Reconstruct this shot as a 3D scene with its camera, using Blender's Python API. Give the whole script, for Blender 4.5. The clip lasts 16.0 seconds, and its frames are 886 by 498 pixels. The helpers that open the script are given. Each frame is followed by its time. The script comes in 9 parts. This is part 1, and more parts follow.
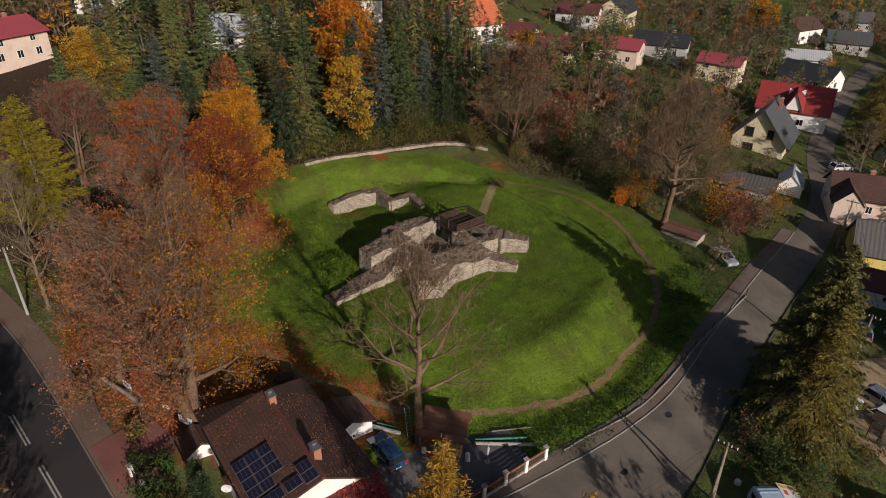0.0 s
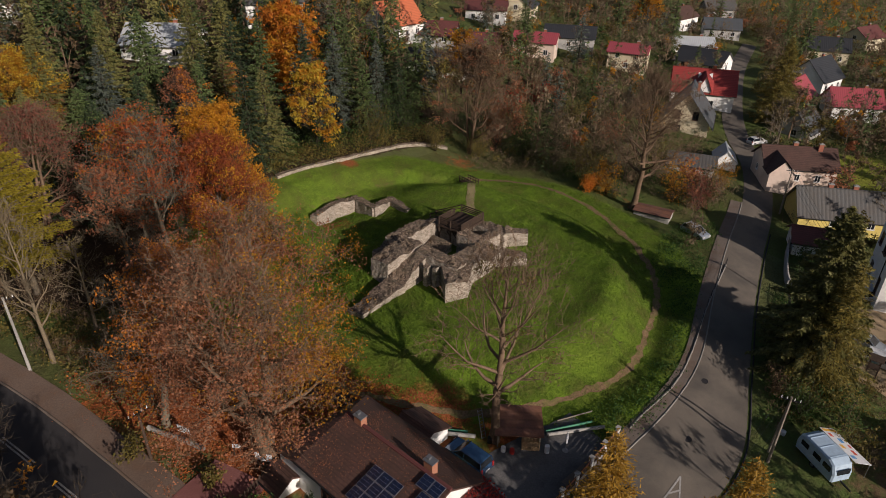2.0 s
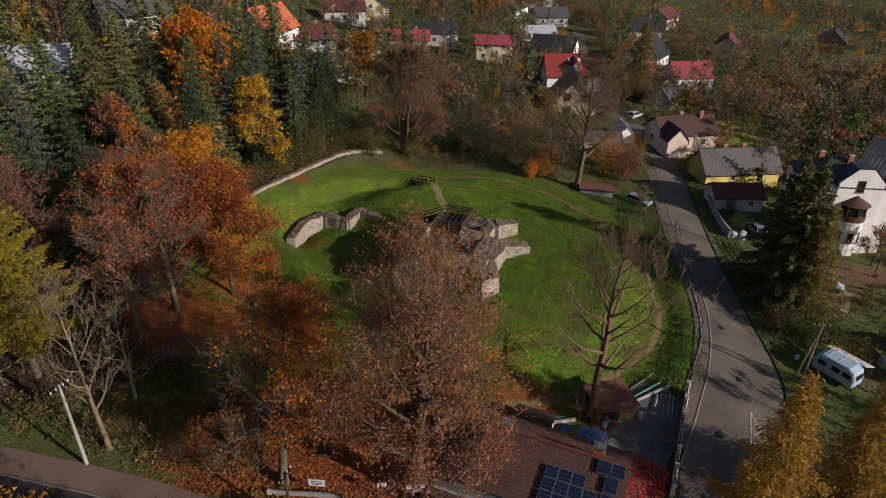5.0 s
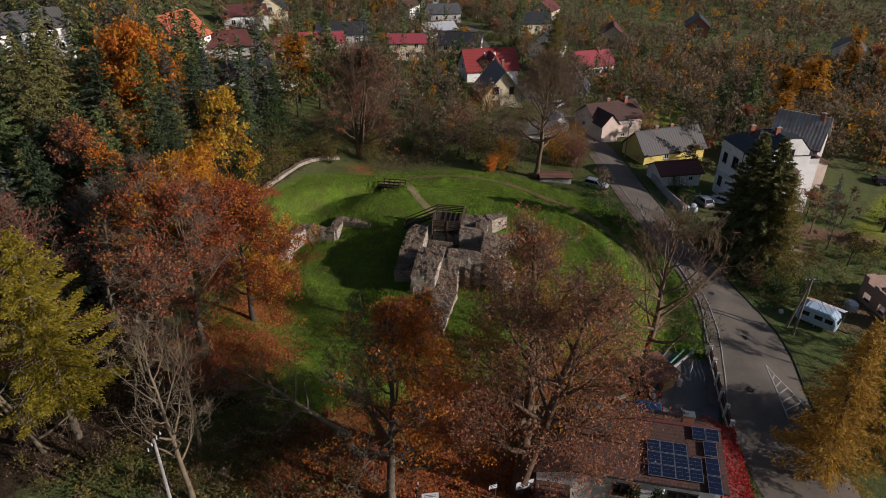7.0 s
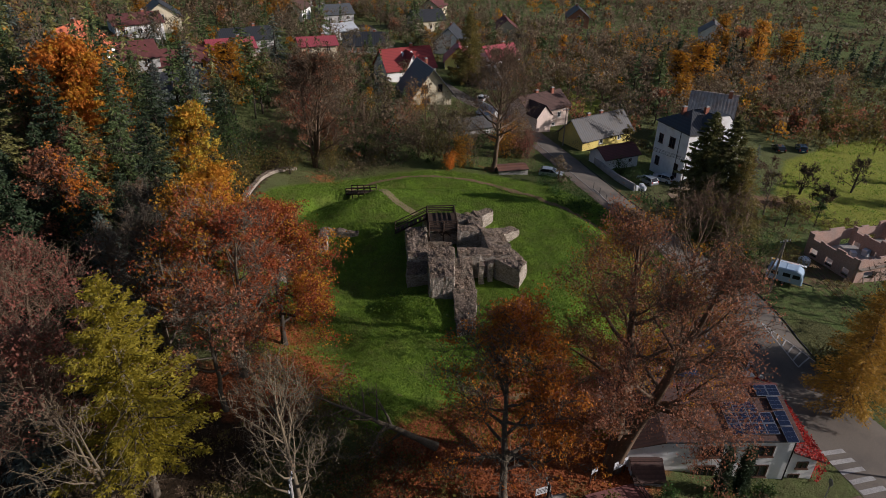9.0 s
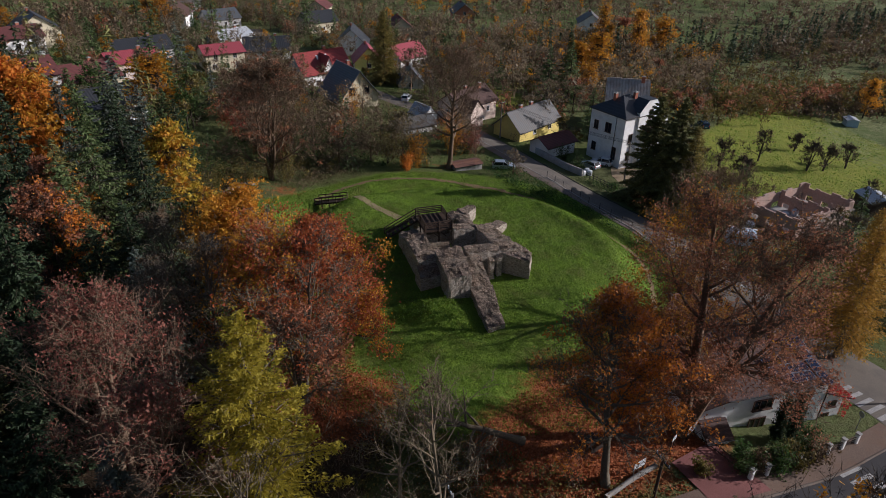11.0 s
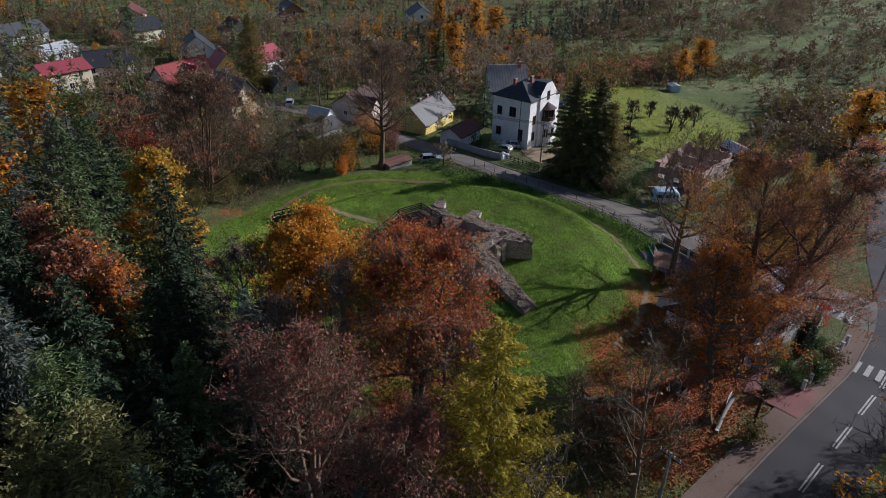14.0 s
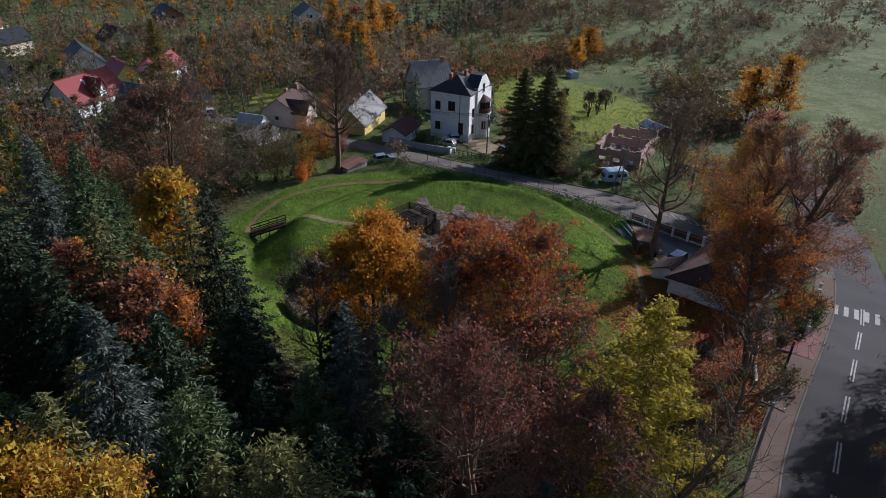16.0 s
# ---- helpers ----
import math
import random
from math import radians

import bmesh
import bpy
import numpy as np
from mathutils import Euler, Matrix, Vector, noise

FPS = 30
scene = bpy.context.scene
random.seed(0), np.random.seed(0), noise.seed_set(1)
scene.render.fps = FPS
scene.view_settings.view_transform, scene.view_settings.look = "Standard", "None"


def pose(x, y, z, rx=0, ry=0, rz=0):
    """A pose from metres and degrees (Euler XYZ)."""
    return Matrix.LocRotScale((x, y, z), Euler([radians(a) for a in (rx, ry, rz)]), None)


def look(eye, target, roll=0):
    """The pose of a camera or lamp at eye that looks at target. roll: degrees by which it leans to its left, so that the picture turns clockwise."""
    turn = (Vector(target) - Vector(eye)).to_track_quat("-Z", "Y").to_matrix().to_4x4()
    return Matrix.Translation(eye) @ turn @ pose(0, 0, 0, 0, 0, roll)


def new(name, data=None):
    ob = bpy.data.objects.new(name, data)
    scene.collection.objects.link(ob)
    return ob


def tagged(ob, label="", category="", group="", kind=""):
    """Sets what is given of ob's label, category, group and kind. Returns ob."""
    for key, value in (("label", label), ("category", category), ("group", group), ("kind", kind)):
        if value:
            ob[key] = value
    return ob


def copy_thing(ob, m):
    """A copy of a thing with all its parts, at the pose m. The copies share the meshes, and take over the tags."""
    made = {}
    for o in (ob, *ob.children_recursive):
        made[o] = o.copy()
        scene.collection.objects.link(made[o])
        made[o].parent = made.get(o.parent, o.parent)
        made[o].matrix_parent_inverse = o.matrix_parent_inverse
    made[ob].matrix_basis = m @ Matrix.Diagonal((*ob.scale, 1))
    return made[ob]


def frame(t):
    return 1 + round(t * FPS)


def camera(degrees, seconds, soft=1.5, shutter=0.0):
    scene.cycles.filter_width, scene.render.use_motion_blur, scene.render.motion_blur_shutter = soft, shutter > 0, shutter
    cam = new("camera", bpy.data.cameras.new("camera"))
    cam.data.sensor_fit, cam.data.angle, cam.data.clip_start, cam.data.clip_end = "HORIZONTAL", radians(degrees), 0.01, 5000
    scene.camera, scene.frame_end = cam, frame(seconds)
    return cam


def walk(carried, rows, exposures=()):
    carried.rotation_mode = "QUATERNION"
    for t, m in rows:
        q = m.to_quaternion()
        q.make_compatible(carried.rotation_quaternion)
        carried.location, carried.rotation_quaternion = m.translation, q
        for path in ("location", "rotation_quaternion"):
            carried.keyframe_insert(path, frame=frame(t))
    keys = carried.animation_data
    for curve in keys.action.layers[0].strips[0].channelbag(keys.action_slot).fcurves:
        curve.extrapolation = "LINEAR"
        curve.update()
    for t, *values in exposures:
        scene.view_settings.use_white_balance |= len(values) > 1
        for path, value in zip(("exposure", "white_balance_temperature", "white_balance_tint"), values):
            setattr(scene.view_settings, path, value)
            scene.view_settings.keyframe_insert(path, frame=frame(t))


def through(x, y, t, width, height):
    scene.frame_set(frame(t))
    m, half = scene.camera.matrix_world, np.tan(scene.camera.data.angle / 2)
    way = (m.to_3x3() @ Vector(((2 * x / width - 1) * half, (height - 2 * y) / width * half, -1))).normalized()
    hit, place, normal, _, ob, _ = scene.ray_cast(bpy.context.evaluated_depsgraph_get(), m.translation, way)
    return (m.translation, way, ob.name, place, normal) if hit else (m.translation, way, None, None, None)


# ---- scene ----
cam = camera(69.1, 16.0, 0.9)
# seconds, eye x, y, z, turn about x, y, z
ROWS = [
    (0.0, 0.751, -73.143, 41.282, 60.465, -0.749, 0.424),
    (0.5, -3.293, -73.001, 41.318, 60.457, -0.843, -2.537),
    (1.0, -7.283, -72.677, 41.326, 60.477, -0.848, -5.542),
    (1.5, -11.283, -72.149, 41.337, 60.494, -0.884, -8.598),
    (2.0, -15.23, -71.4, 41.31, 60.53, -0.906, -11.662),
    (2.5, -19.108, -70.436, 41.31, 60.565, -0.923, -14.744),
    (3.0, -22.946, -69.279, 41.283, 60.608, -0.926, -17.845),
    (3.5, -26.704, -67.905, 41.257, 60.634, -0.929, -20.915),
    (4.0, -30.394, -66.289, 41.247, 60.657, -0.957, -24.034),
    (6.5, -47.545, -55.557, 41.295, 60.71, -1.033, -39.722),
    (7.0, -50.515, -52.861, 41.265, 60.726, -1.01, -42.843),
    (7.5, -53.315, -50.001, 41.229, 60.756, -1.019, -45.964),
    (8.0, -56.012, -47.002, 41.201, 60.778, -1.018, -49.114),
    (8.5, -58.5, -43.881, 41.214, 60.799, -1.011, -52.223),
    (9.0, -60.859, -40.685, 41.229, 60.794, -1.005, -55.352),
    (11.5, -69.913, -22.933, 41.335, 60.823, -0.944, -71.149),
    (12.0, -71.174, -19.167, 41.375, 60.799, -0.944, -74.286),
    (12.5, -72.243, -15.354, 41.413, 60.795, -0.958, -77.424),
    (13.0, -73.145, -11.503, 41.438, 60.761, -0.944, -80.582),
    (13.5, -73.843, -7.614, 41.408, 60.742, -0.983, -83.719),
    (14.0, -74.31, -3.676, 41.363, 60.734, -1.015, -86.867),
    (14.5, -74.521, 0.273, 41.287, 60.73, -1.009, -90.016),
    (15.0, -74.476, 4.215, 41.242, 60.715, -1.004, -93.116),
    (15.5, -74.189, 8.142, 41.177, 60.706, -0.989, -96.177),
    (16.0, -73.72, 12.115, 41.137, 60.692, -1.006, -99.258),
]
walk(cam, [(t, pose(x, y, z, rx, ry, rz)) for t, x, y, z, rx, ry, rz in ROWS],
     [(0, -0.23, 6150, 18), (4, -0.17, 6000, 19), (9, -0.08, 5600, 19), (16, 0.16, 5050, 17)])

# ---- daylight: a low late-autumn sun ----
SUN_AZ, SUN_EL = -60.5, 20.5          # degrees from +x, above the horizon
to_sun = Vector((math.cos(radians(SUN_AZ)) * math.cos(radians(SUN_EL)), math.sin(radians(SUN_AZ)) * math.cos(radians(SUN_EL)), math.sin(radians(SUN_EL))))
sun = new("sun", bpy.data.lights.new("sun", "SUN"))
sun.data.energy, sun.data.angle, sun.data.color = 5.0, radians(0.6), (1.0, 0.87, 0.7)
sun.matrix_world = look(to_sun * 200, (0, 0, 0))
world = bpy.data.worlds.new("sky")
scene.world = world
world.use_nodes = True
wn = world.node_tree.nodes
wsky = wn.new("ShaderNodeTexSky")
wsky.sky_type, wsky.sun_disc = "NISHITA", False
wsky.sun_elevation, wsky.sun_rotation = radians(SUN_EL), math.atan2(to_sun.x, to_sun.y)
wsky.air_density, wsky.dust_density = 1.2, 2.0
world.node_tree.links.new(wsky.outputs[0], wn["Background"].inputs[0])
wn["Background"].inputs[1].default_value = 0.052

# ---- materials ----
MATS = {}


def nodes_of(name):
    m = bpy.data.materials.new(name)
    m.use_nodes = True
    nt = m.node_tree
    return m, nt, nt.nodes, nt.links, nt.nodes["Principled BSDF"]


def tex(nt, kind, scale, detail=4.0, vec=None, rough=0.55):
    n = nt.nodes.new(kind)
    n.inputs["Scale"].default_value = scale
    if kind == "ShaderNodeTexNoise":
        n.inputs["Detail"].default_value, n.inputs["Roughness"].default_value = detail, rough
    if vec is not None:
        nt.links.new(vec, n.inputs["Vector"])
    return n


def mixc(nt, fac, a, b, mode="MIX"):
    n = nt.nodes.new("ShaderNodeMix")
    n.data_type, n.blend_type = "RGBA", mode
    for sock, v in ((n.inputs[0], fac), (n.inputs[6], a), (n.inputs[7], b)):
        if isinstance(v, (int, float)):
            sock.default_value = v
        elif isinstance(v, tuple):
            sock.default_value = (*v, 1.0)
        else:
            nt.links.new(v, sock)
    return n.outputs[2]


def ramp(nt, fac, lo, hi, a=(0, 0, 0), b=(1, 1, 1)):
    n = nt.nodes.new("ShaderNodeValToRGB")
    n.color_ramp.elements[0].position, n.color_ramp.elements[1].position = lo, hi
    n.color_ramp.elements[0].color, n.color_ramp.elements[1].color = (*a, 1), (*b, 1)
    nt.links.new(fac, n.inputs[0])
    return n.outputs[0]


def bump(nt, height, strength, dist, bsdf):
    n = nt.nodes.new("ShaderNodeBump")
    n.inputs["Strength"].default_value, n.inputs["Distance"].default_value = strength, dist
    nt.links.new(height, n.inputs["Height"])
    nt.links.new(n.outputs[0], bsdf.inputs["Normal"])


def surface(name, a, b, grain=6.0, stain=0.5, stain_col=None, stain_amt=0.5, rough=0.85, bump_d=0.02, metal=0.0, vary=0.0):
    """Two-scale noise material: grain between a and b, large stains of stain_col."""
    m, nt, N, L, p = nodes_of(name)
    g = N.new("ShaderNodeNewGeometry")
    n1 = tex(nt, "ShaderNodeTexNoise", grain, 6.0, g.outputs["Position"], 0.65)
    n2 = tex(nt, "ShaderNodeTexNoise", stain, 5.0, g.outputs["Position"], 0.6)
    col = mixc(nt, ramp(nt, n1.outputs[0], 0.3, 0.7), a, b)
    sc = stain_col if stain_col else tuple(v * 0.55 for v in a)
    f = N.new("ShaderNodeMath")
    f.operation = "MULTIPLY"
    L.new(ramp(nt, n2.outputs[0], 0.45, 0.7), f.inputs[0])
    f.inputs[1].default_value = stain_amt
    col = mixc(nt, f.outputs[0], col, sc)
    if vary:
        o = N.new("ShaderNodeObjectInfo")
        h = N.new("ShaderNodeHueSaturation")
        mr = N.new("ShaderNodeMapRange")
        mr.inputs["To Min"].default_value, mr.inputs["To Max"].default_value = 1 - vary, 1 + vary
        L.new(o.outputs["Random"], mr.inputs[0])
        L.new(mr.outputs[0], h.inputs["Value"])
        L.new(col, h.inputs["Color"])
        col = h.outputs[0]
    L.new(col, p.inputs["Base Color"])
    p.inputs["Roughness"].default_value, p.inputs["Metallic"].default_value = rough, metal
    p.inputs["Specular IOR Level"].default_value = 0.5 if metal or rough < 0.7 else 0.2
    if bump_d:
        bump(nt, n1.outputs[0], 0.6, bump_d, p)
    MATS[name] = m
    return m


def roofing(name, a, b, pitch, moss=0.3, moss_col=(0.03, 0.03, 0.02), rough=0.8, metal=0.0, depth=0.03, rows=True):
    """Roof covering with courses or seams every `pitch` metres, along the object's own axes, plus dirt."""
    m, nt, N, L, p = nodes_of(name)
    tc = N.new("ShaderNodeTexCoord")
    g = N.new("ShaderNodeNewGeometry")
    w = N.new("ShaderNodeTexWave")
    w.wave_type, w.bands_direction = "BANDS", ("Y" if rows else "X")
    w.inputs["Scale"].default_value = 1.0 / pitch / 2 * 0.65
    w.inputs["Distortion"].default_value, w.inputs["Detail"].default_value = 0.6, 2.0
    L.new(tc.outputs["Object"], w.inputs["Vector"])
    n1 = tex(nt, "ShaderNodeTexNoise", 5.0, 6.0, g.outputs["Position"], 0.7)
    n2 = tex(nt, "ShaderNodeTexNoise", 0.6, 5.0, g.outputs["Position"], 0.6)
    col = mixc(nt, ramp(nt, n1.outputs[0], 0.3, 0.7), a, b)
    col = mixc(nt, ramp(nt, w.outputs["Fac"], 0.0, 0.35, (0.38, 0.38, 0.38), (0, 0, 0)), col, tuple(v * 0.4 for v in a))
    f = N.new("ShaderNodeMath")
    f.operation = "MULTIPLY"
    L.new(ramp(nt, n2.outputs[0], 0.42, 0.68), f.inputs[0])
    f.inputs[1].default_value = moss
    col = mixc(nt, f.outputs[0], col, moss_col)
    L.new(col, p.inputs["Base Color"])
    p.inputs["Roughness"].default_value, p.inputs["Metallic"].default_value = rough, metal
    bump(nt, w.outputs["Fac"], 0.7, depth, p)
    MATS[name] = m
    return m


def leafy(name, cols, through=0.35, rough=0.6):
    """Leaves: each leaf takes a colour of its own from cols, each tree a slightly different brightness."""
    m, nt, N, L, p = nodes_of(name)
    g = N.new("ShaderNodeNewGeometry")
    r = N.new("ShaderNodeValToRGB")
    r.color_ramp.interpolation = "LINEAR"
    els = r.color_ramp.elements
    while len(els) < len(cols):
        els.new(0.5)
    for i, c in enumerate(cols):
        els[i].position, els[i].color = i / (len(cols) - 1), (*c, 1)
    L.new(g.outputs["Random Per Island"], r.inputs[0])
    o = N.new("ShaderNodeObjectInfo")
    mr = N.new("ShaderNodeMapRange")
    mr.inputs["To Min"].default_value, mr.inputs["To Max"].default_value = 0.8, 1.2
    L.new(o.outputs["Random"], mr.inputs[0])
    n2 = tex(nt, "ShaderNodeTexNoise", 0.45, 3.0, g.outputs["Position"])
    h = N.new("ShaderNodeHueSaturation")
    L.new(mr.outputs[0], h.inputs["Value"])
    n3 = tex(nt, "ShaderNodeTexNoise", 1.6, 2.0, g.outputs["Position"])
    deep = mixc(nt, ramp(nt, n3.outputs[0], 0.35, 0.62, (0.3, 0.3, 0.3), (0, 0, 0)), r.outputs[0], tuple(v * 0.55 for v in cols[0]))
    L.new(mixc(nt, ramp(nt, n2.outputs[0], 0.35, 0.7), deep, mixc(nt, 0.55, deep, cols[0])), h.inputs["Color"])
    L.new(h.outputs[0], p.inputs["Base Color"])
    p.inputs["Roughness"].default_value = rough
    p.inputs["Specular IOR Level"].default_value = 0.25
    t = N.new("ShaderNodeBsdfTranslucent")
    L.new(h.outputs[0], t.inputs[0])
    mx = N.new("ShaderNodeMixShader")
    mx.inputs[0].default_value = through
    L.new(p.outputs[0], mx.inputs[1])
    L.new(t.outputs[0], mx.inputs[2])
    L.new(mx.outputs[0], N["Material Output"].inputs[0])
    MATS[name] = m
    return m


def plain(name, col, rough=0.5, metal=0.0, coat=0.0, noise_amt=0.12):
    """Paint, glass black, rubber and the like, with a faint dirt variation."""
    m, nt, N, L, p = nodes_of(name)
    g = N.new("ShaderNodeNewGeometry")
    n1 = tex(nt, "ShaderNodeTexNoise", 2.5, 6.0, g.outputs["Position"], 0.7)
    L.new(mixc(nt, ramp(nt, n1.outputs[0], 0.3, 0.75), col, tuple(v * (1 - noise_amt * 2) for v in col)), p.inputs["Base Color"])
    p.inputs["Roughness"].default_value, p.inputs["Metallic"].default_value = rough, metal
    p.inputs["Coat Weight"].default_value = coat
    MATS[name] = m
    return m


def masonry(name, a, b, mortar, size, rough=0.95):
    """Rubble stone in lime mortar: cells with recessed joints."""
    m, nt, N, L, p = nodes_of(name)
    g = N.new("ShaderNodeNewGeometry")
    mp = N.new("ShaderNodeMapping")
    mp.inputs["Scale"].default_value = (1, 1, 2.1)
    L.new(g.outputs["Position"], mp.inputs[0])
    v = N.new("ShaderNodeTexVoronoi")
    v.inputs["Scale"].default_value = 1 / size
    L.new(mp.outputs[0], v.inputs["Vector"])
    e = N.new("ShaderNodeTexVoronoi")
    e.feature = "DISTANCE_TO_EDGE"
    e.inputs["Scale"].default_value = 1 / size
    L.new(mp.outputs[0], e.inputs["Vector"])
    n1 = tex(nt, "ShaderNodeTexNoise", 4.0, 8.0, g.outputs["Position"], 0.7)
    n2 = tex(nt, "ShaderNodeTexNoise", 0.7, 5.0, g.outputs["Position"], 0.65)
    sep = N.new("ShaderNodeSeparateColor")
    L.new(v.outputs["Color"], sep.inputs[0])
    col = mixc(nt, sep.outputs[0], a, b)
    col = mixc(nt, ramp(nt, e.outputs["Distance"], 0.02, 0.1, (1, 1, 1), (0, 0, 0)), col, mortar)
    col = mixc(nt, ramp(nt, n1.outputs[0], 0.42, 0.72, (0, 0, 0), (0.55, 0.55, 0.55)), col, tuple(x * 0.35 for x in a))
    col = mixc(nt, ramp(nt, n2.outputs[0], 0.5, 0.72, (0, 0, 0), (0.5, 0.5, 0.5)), col, (0.07, 0.075, 0.045))
    L.new(col, p.inputs["Base Color"])
    p.inputs["Roughness"].default_value = rough
    bump(nt, ramp(nt, e.outputs["Distance"], 0.0, 0.2), 0.8, 0.08, p)
    MATS[name] = m
    return m


masonry("rubble_stone", (0.27, 0.22, 0.165), (0.62, 0.545, 0.455), (0.5, 0.435, 0.355), 0.27)
masonry("wall_core", (0.085, 0.062, 0.043), (0.34, 0.255, 0.185), (0.17, 0.13, 0.092), 0.22)
surface("loose_stone", (0.075, 0.054, 0.038), (0.42, 0.32, 0.235), 2.2, 1.0, (0.07, 0.07, 0.035), 0.6, 0.95, 0.05)
surface("asphalt_dark", (0.032, 0.03, 0.031), (0.052, 0.049, 0.05), 14.0, 0.2, (0.035, 0.035, 0.04), 0.6, 0.85, 0.01)
surface("asphalt_pale", (0.13, 0.113, 0.093), (0.19, 0.165, 0.135), 12.0, 0.2, (0.085, 0.078, 0.07), 0.85, 0.9, 0.01)
surface("footway", (0.13, 0.107, 0.09), (0.185, 0.155, 0.13), 9.0, 0.5, (0.13, 0.08, 0.05), 0.6, 0.95, 0.02)
surface("footway_west", (0.12, 0.085, 0.066), (0.18, 0.13, 0.1), 8.0, 0.4, (0.15, 0.085, 0.05), 0.5, 0.95, 0.02)
surface("red_paving", (0.17, 0.07, 0.062), (0.23, 0.1, 0.09), 9.0, 0.5, (0.12, 0.05, 0.045), 0.5, 0.85, 0.015)
surface("yard_slabs", (0.1, 0.1, 0.1), (0.16, 0.155, 0.15), 6.0, 0.4, (0.05, 0.05, 0.05), 0.6, 0.9, 0.02)
surface("trodden_earth", (0.1, 0.068, 0.036), (0.27, 0.18, 0.1), 5.0, 0.9, (0.11, 0.12, 0.03), 0.75, 0.95, 0.04)
surface("gravel", (0.16, 0.13, 0.07), (0.31, 0.25, 0.13), 7.0, 1.0, (0.1, 0.1, 0.04), 0.5, 0.95, 0.04)
surface("sandy_yard", (0.3, 0.22, 0.13), (0.42, 0.32, 0.2), 5.0, 0.3, (0.14, 0.12, 0.07), 0.5, 0.95, 0.03)
surface("kerb_stone", (0.19, 0.18, 0.165), (0.3, 0.285, 0.26), 8.0, 0.8, (0.15, 0.14, 0.12), 0.5, 0.9, 0.02)
surface("concrete", (0.3, 0.29, 0.27), (0.42, 0.41, 0.38), 6.0, 0.7, (0.14, 0.13, 0.12), 0.5, 0.9, 0.02)
surface("road_paint", (0.24, 0.235, 0.22), (0.45, 0.44, 0.42), 10.0, 1.5, (0.2, 0.2, 0.2), 0.6, 0.7, 0.0)
surface("render_white", (0.8, 0.8, 0.78), (0.87, 0.87, 0.85), 3.0, 0.5, (0.5, 0.49, 0.45), 0.4, 0.9, 0.005)
surface("render_cream", (0.62, 0.55, 0.38), (0.7, 0.62, 0.44), 3.0, 0.5, (0.45, 0.4, 0.3), 0.35, 0.9, 0.005)
surface("render_pink", (0.62, 0.5, 0.42), (0.7, 0.57, 0.48), 3.0, 0.5, (0.4, 0.33, 0.28), 0.5, 0.9, 0.005)
surface("render_yellow", (0.66, 0.52, 0.14), (0.74, 0.6, 0.2), 3.0, 0.5, (0.5, 0.4, 0.15), 0.4, 0.9, 0.005)
surface("render_lemon", (0.66, 0.66, 0.2), (0.74, 0.74, 0.26), 3.0, 0.5, (0.5, 0.5, 0.2), 0.3, 0.9, 0.005)
surface("render_grey", (0.4, 0.4, 0.38), (0.5, 0.49, 0.47), 3.0, 0.6, (0.25, 0.24, 0.23), 0.5, 0.9, 0.01)
surface("brick_red", (0.28, 0.1, 0.065), (0.4, 0.16, 0.1), 7.0, 0.6, (0.2, 0.1, 0.08), 0.4, 0.9, 0.02)
surface("brick_shell", (0.36, 0.22, 0.17), (0.54, 0.4, 0.33), 5.0, 0.5, (0.3, 0.27, 0.24), 0.6, 0.9, 0.03)
surface("brick_orange", (0.3, 0.13, 0.08), (0.4, 0.19, 0.12), 7.0, 0.6, (0.3, 0.16, 0.12), 0.4, 0.9, 0.02)
surface("wood_dark", (0.045, 0.03, 0.022), (0.085, 0.058, 0.042), 9.0, 0.8, (0.025, 0.02, 0.016), 0.5, 0.75, 0.01)
surface("wood_grey", (0.2, 0.17, 0.14), (0.32, 0.28, 0.23), 9.0, 0.8, (0.1, 0.085, 0.07), 0.5, 0.85, 0.015)
surface("wood_fresh", (0.42, 0.28, 0.14), (0.58, 0.4, 0.22), 10.0, 1.5, (0.25, 0.16, 0.09), 0.4, 0.8, 0.02)
surface("bark_grey", (0.1, 0.082, 0.058), (0.2, 0.168, 0.122), 9.0, 1.2, (0.07, 0.06, 0.045), 0.6, 0.95, 0.03, vary=0.2)
surface("bark_dark", (0.04, 0.032, 0.025), (0.085, 0.068, 0.05), 9.0, 1.2, (0.03, 0.026, 0.02), 0.6, 0.95, 0.03, vary=0.2)
surface("bark_brown", (0.12, 0.08, 0.052), (0.215, 0.148, 0.097), 9.0, 1.2, (0.06, 0.045, 0.03), 0.6, 0.95, 0.03, vary=0.2)
surface("bark_pale", (0.13, 0.1, 0.062), (0.25, 0.2, 0.13), 8.0, 1.4, (0.1, 0.09, 0.075), 0.5, 0.95, 0.02, vary=0.15)
roofing("tiles_brown", (0.06, 0.03, 0.024), (0.12, 0.06, 0.045), 0.33, 0.5, (0.035, 0.022, 0.015))
roofing("tiles_maroon", (0.11, 0.03, 0.028), (0.16, 0.05, 0.045), 0.33, 0.3, (0.04, 0.025, 0.02))
roofing("tiles_red", (0.24, 0.03, 0.026), (0.32, 0.042, 0.036), 0.33, 0.15, (0.15, 0.03, 0.03), 0.55)
roofing("sheet_pinkred", (0.32, 0.06, 0.075), (0.4, 0.085, 0.1), 0.5, 0.2, (0.25, 0.06, 0.07), 0.45, 0.0, 0.03, False)
roofing("tiles_orange", (0.5, 0.13, 0.055), (0.58, 0.17, 0.075), 0.33, 0.2, (0.3, 0.1, 0.06), 0.6)
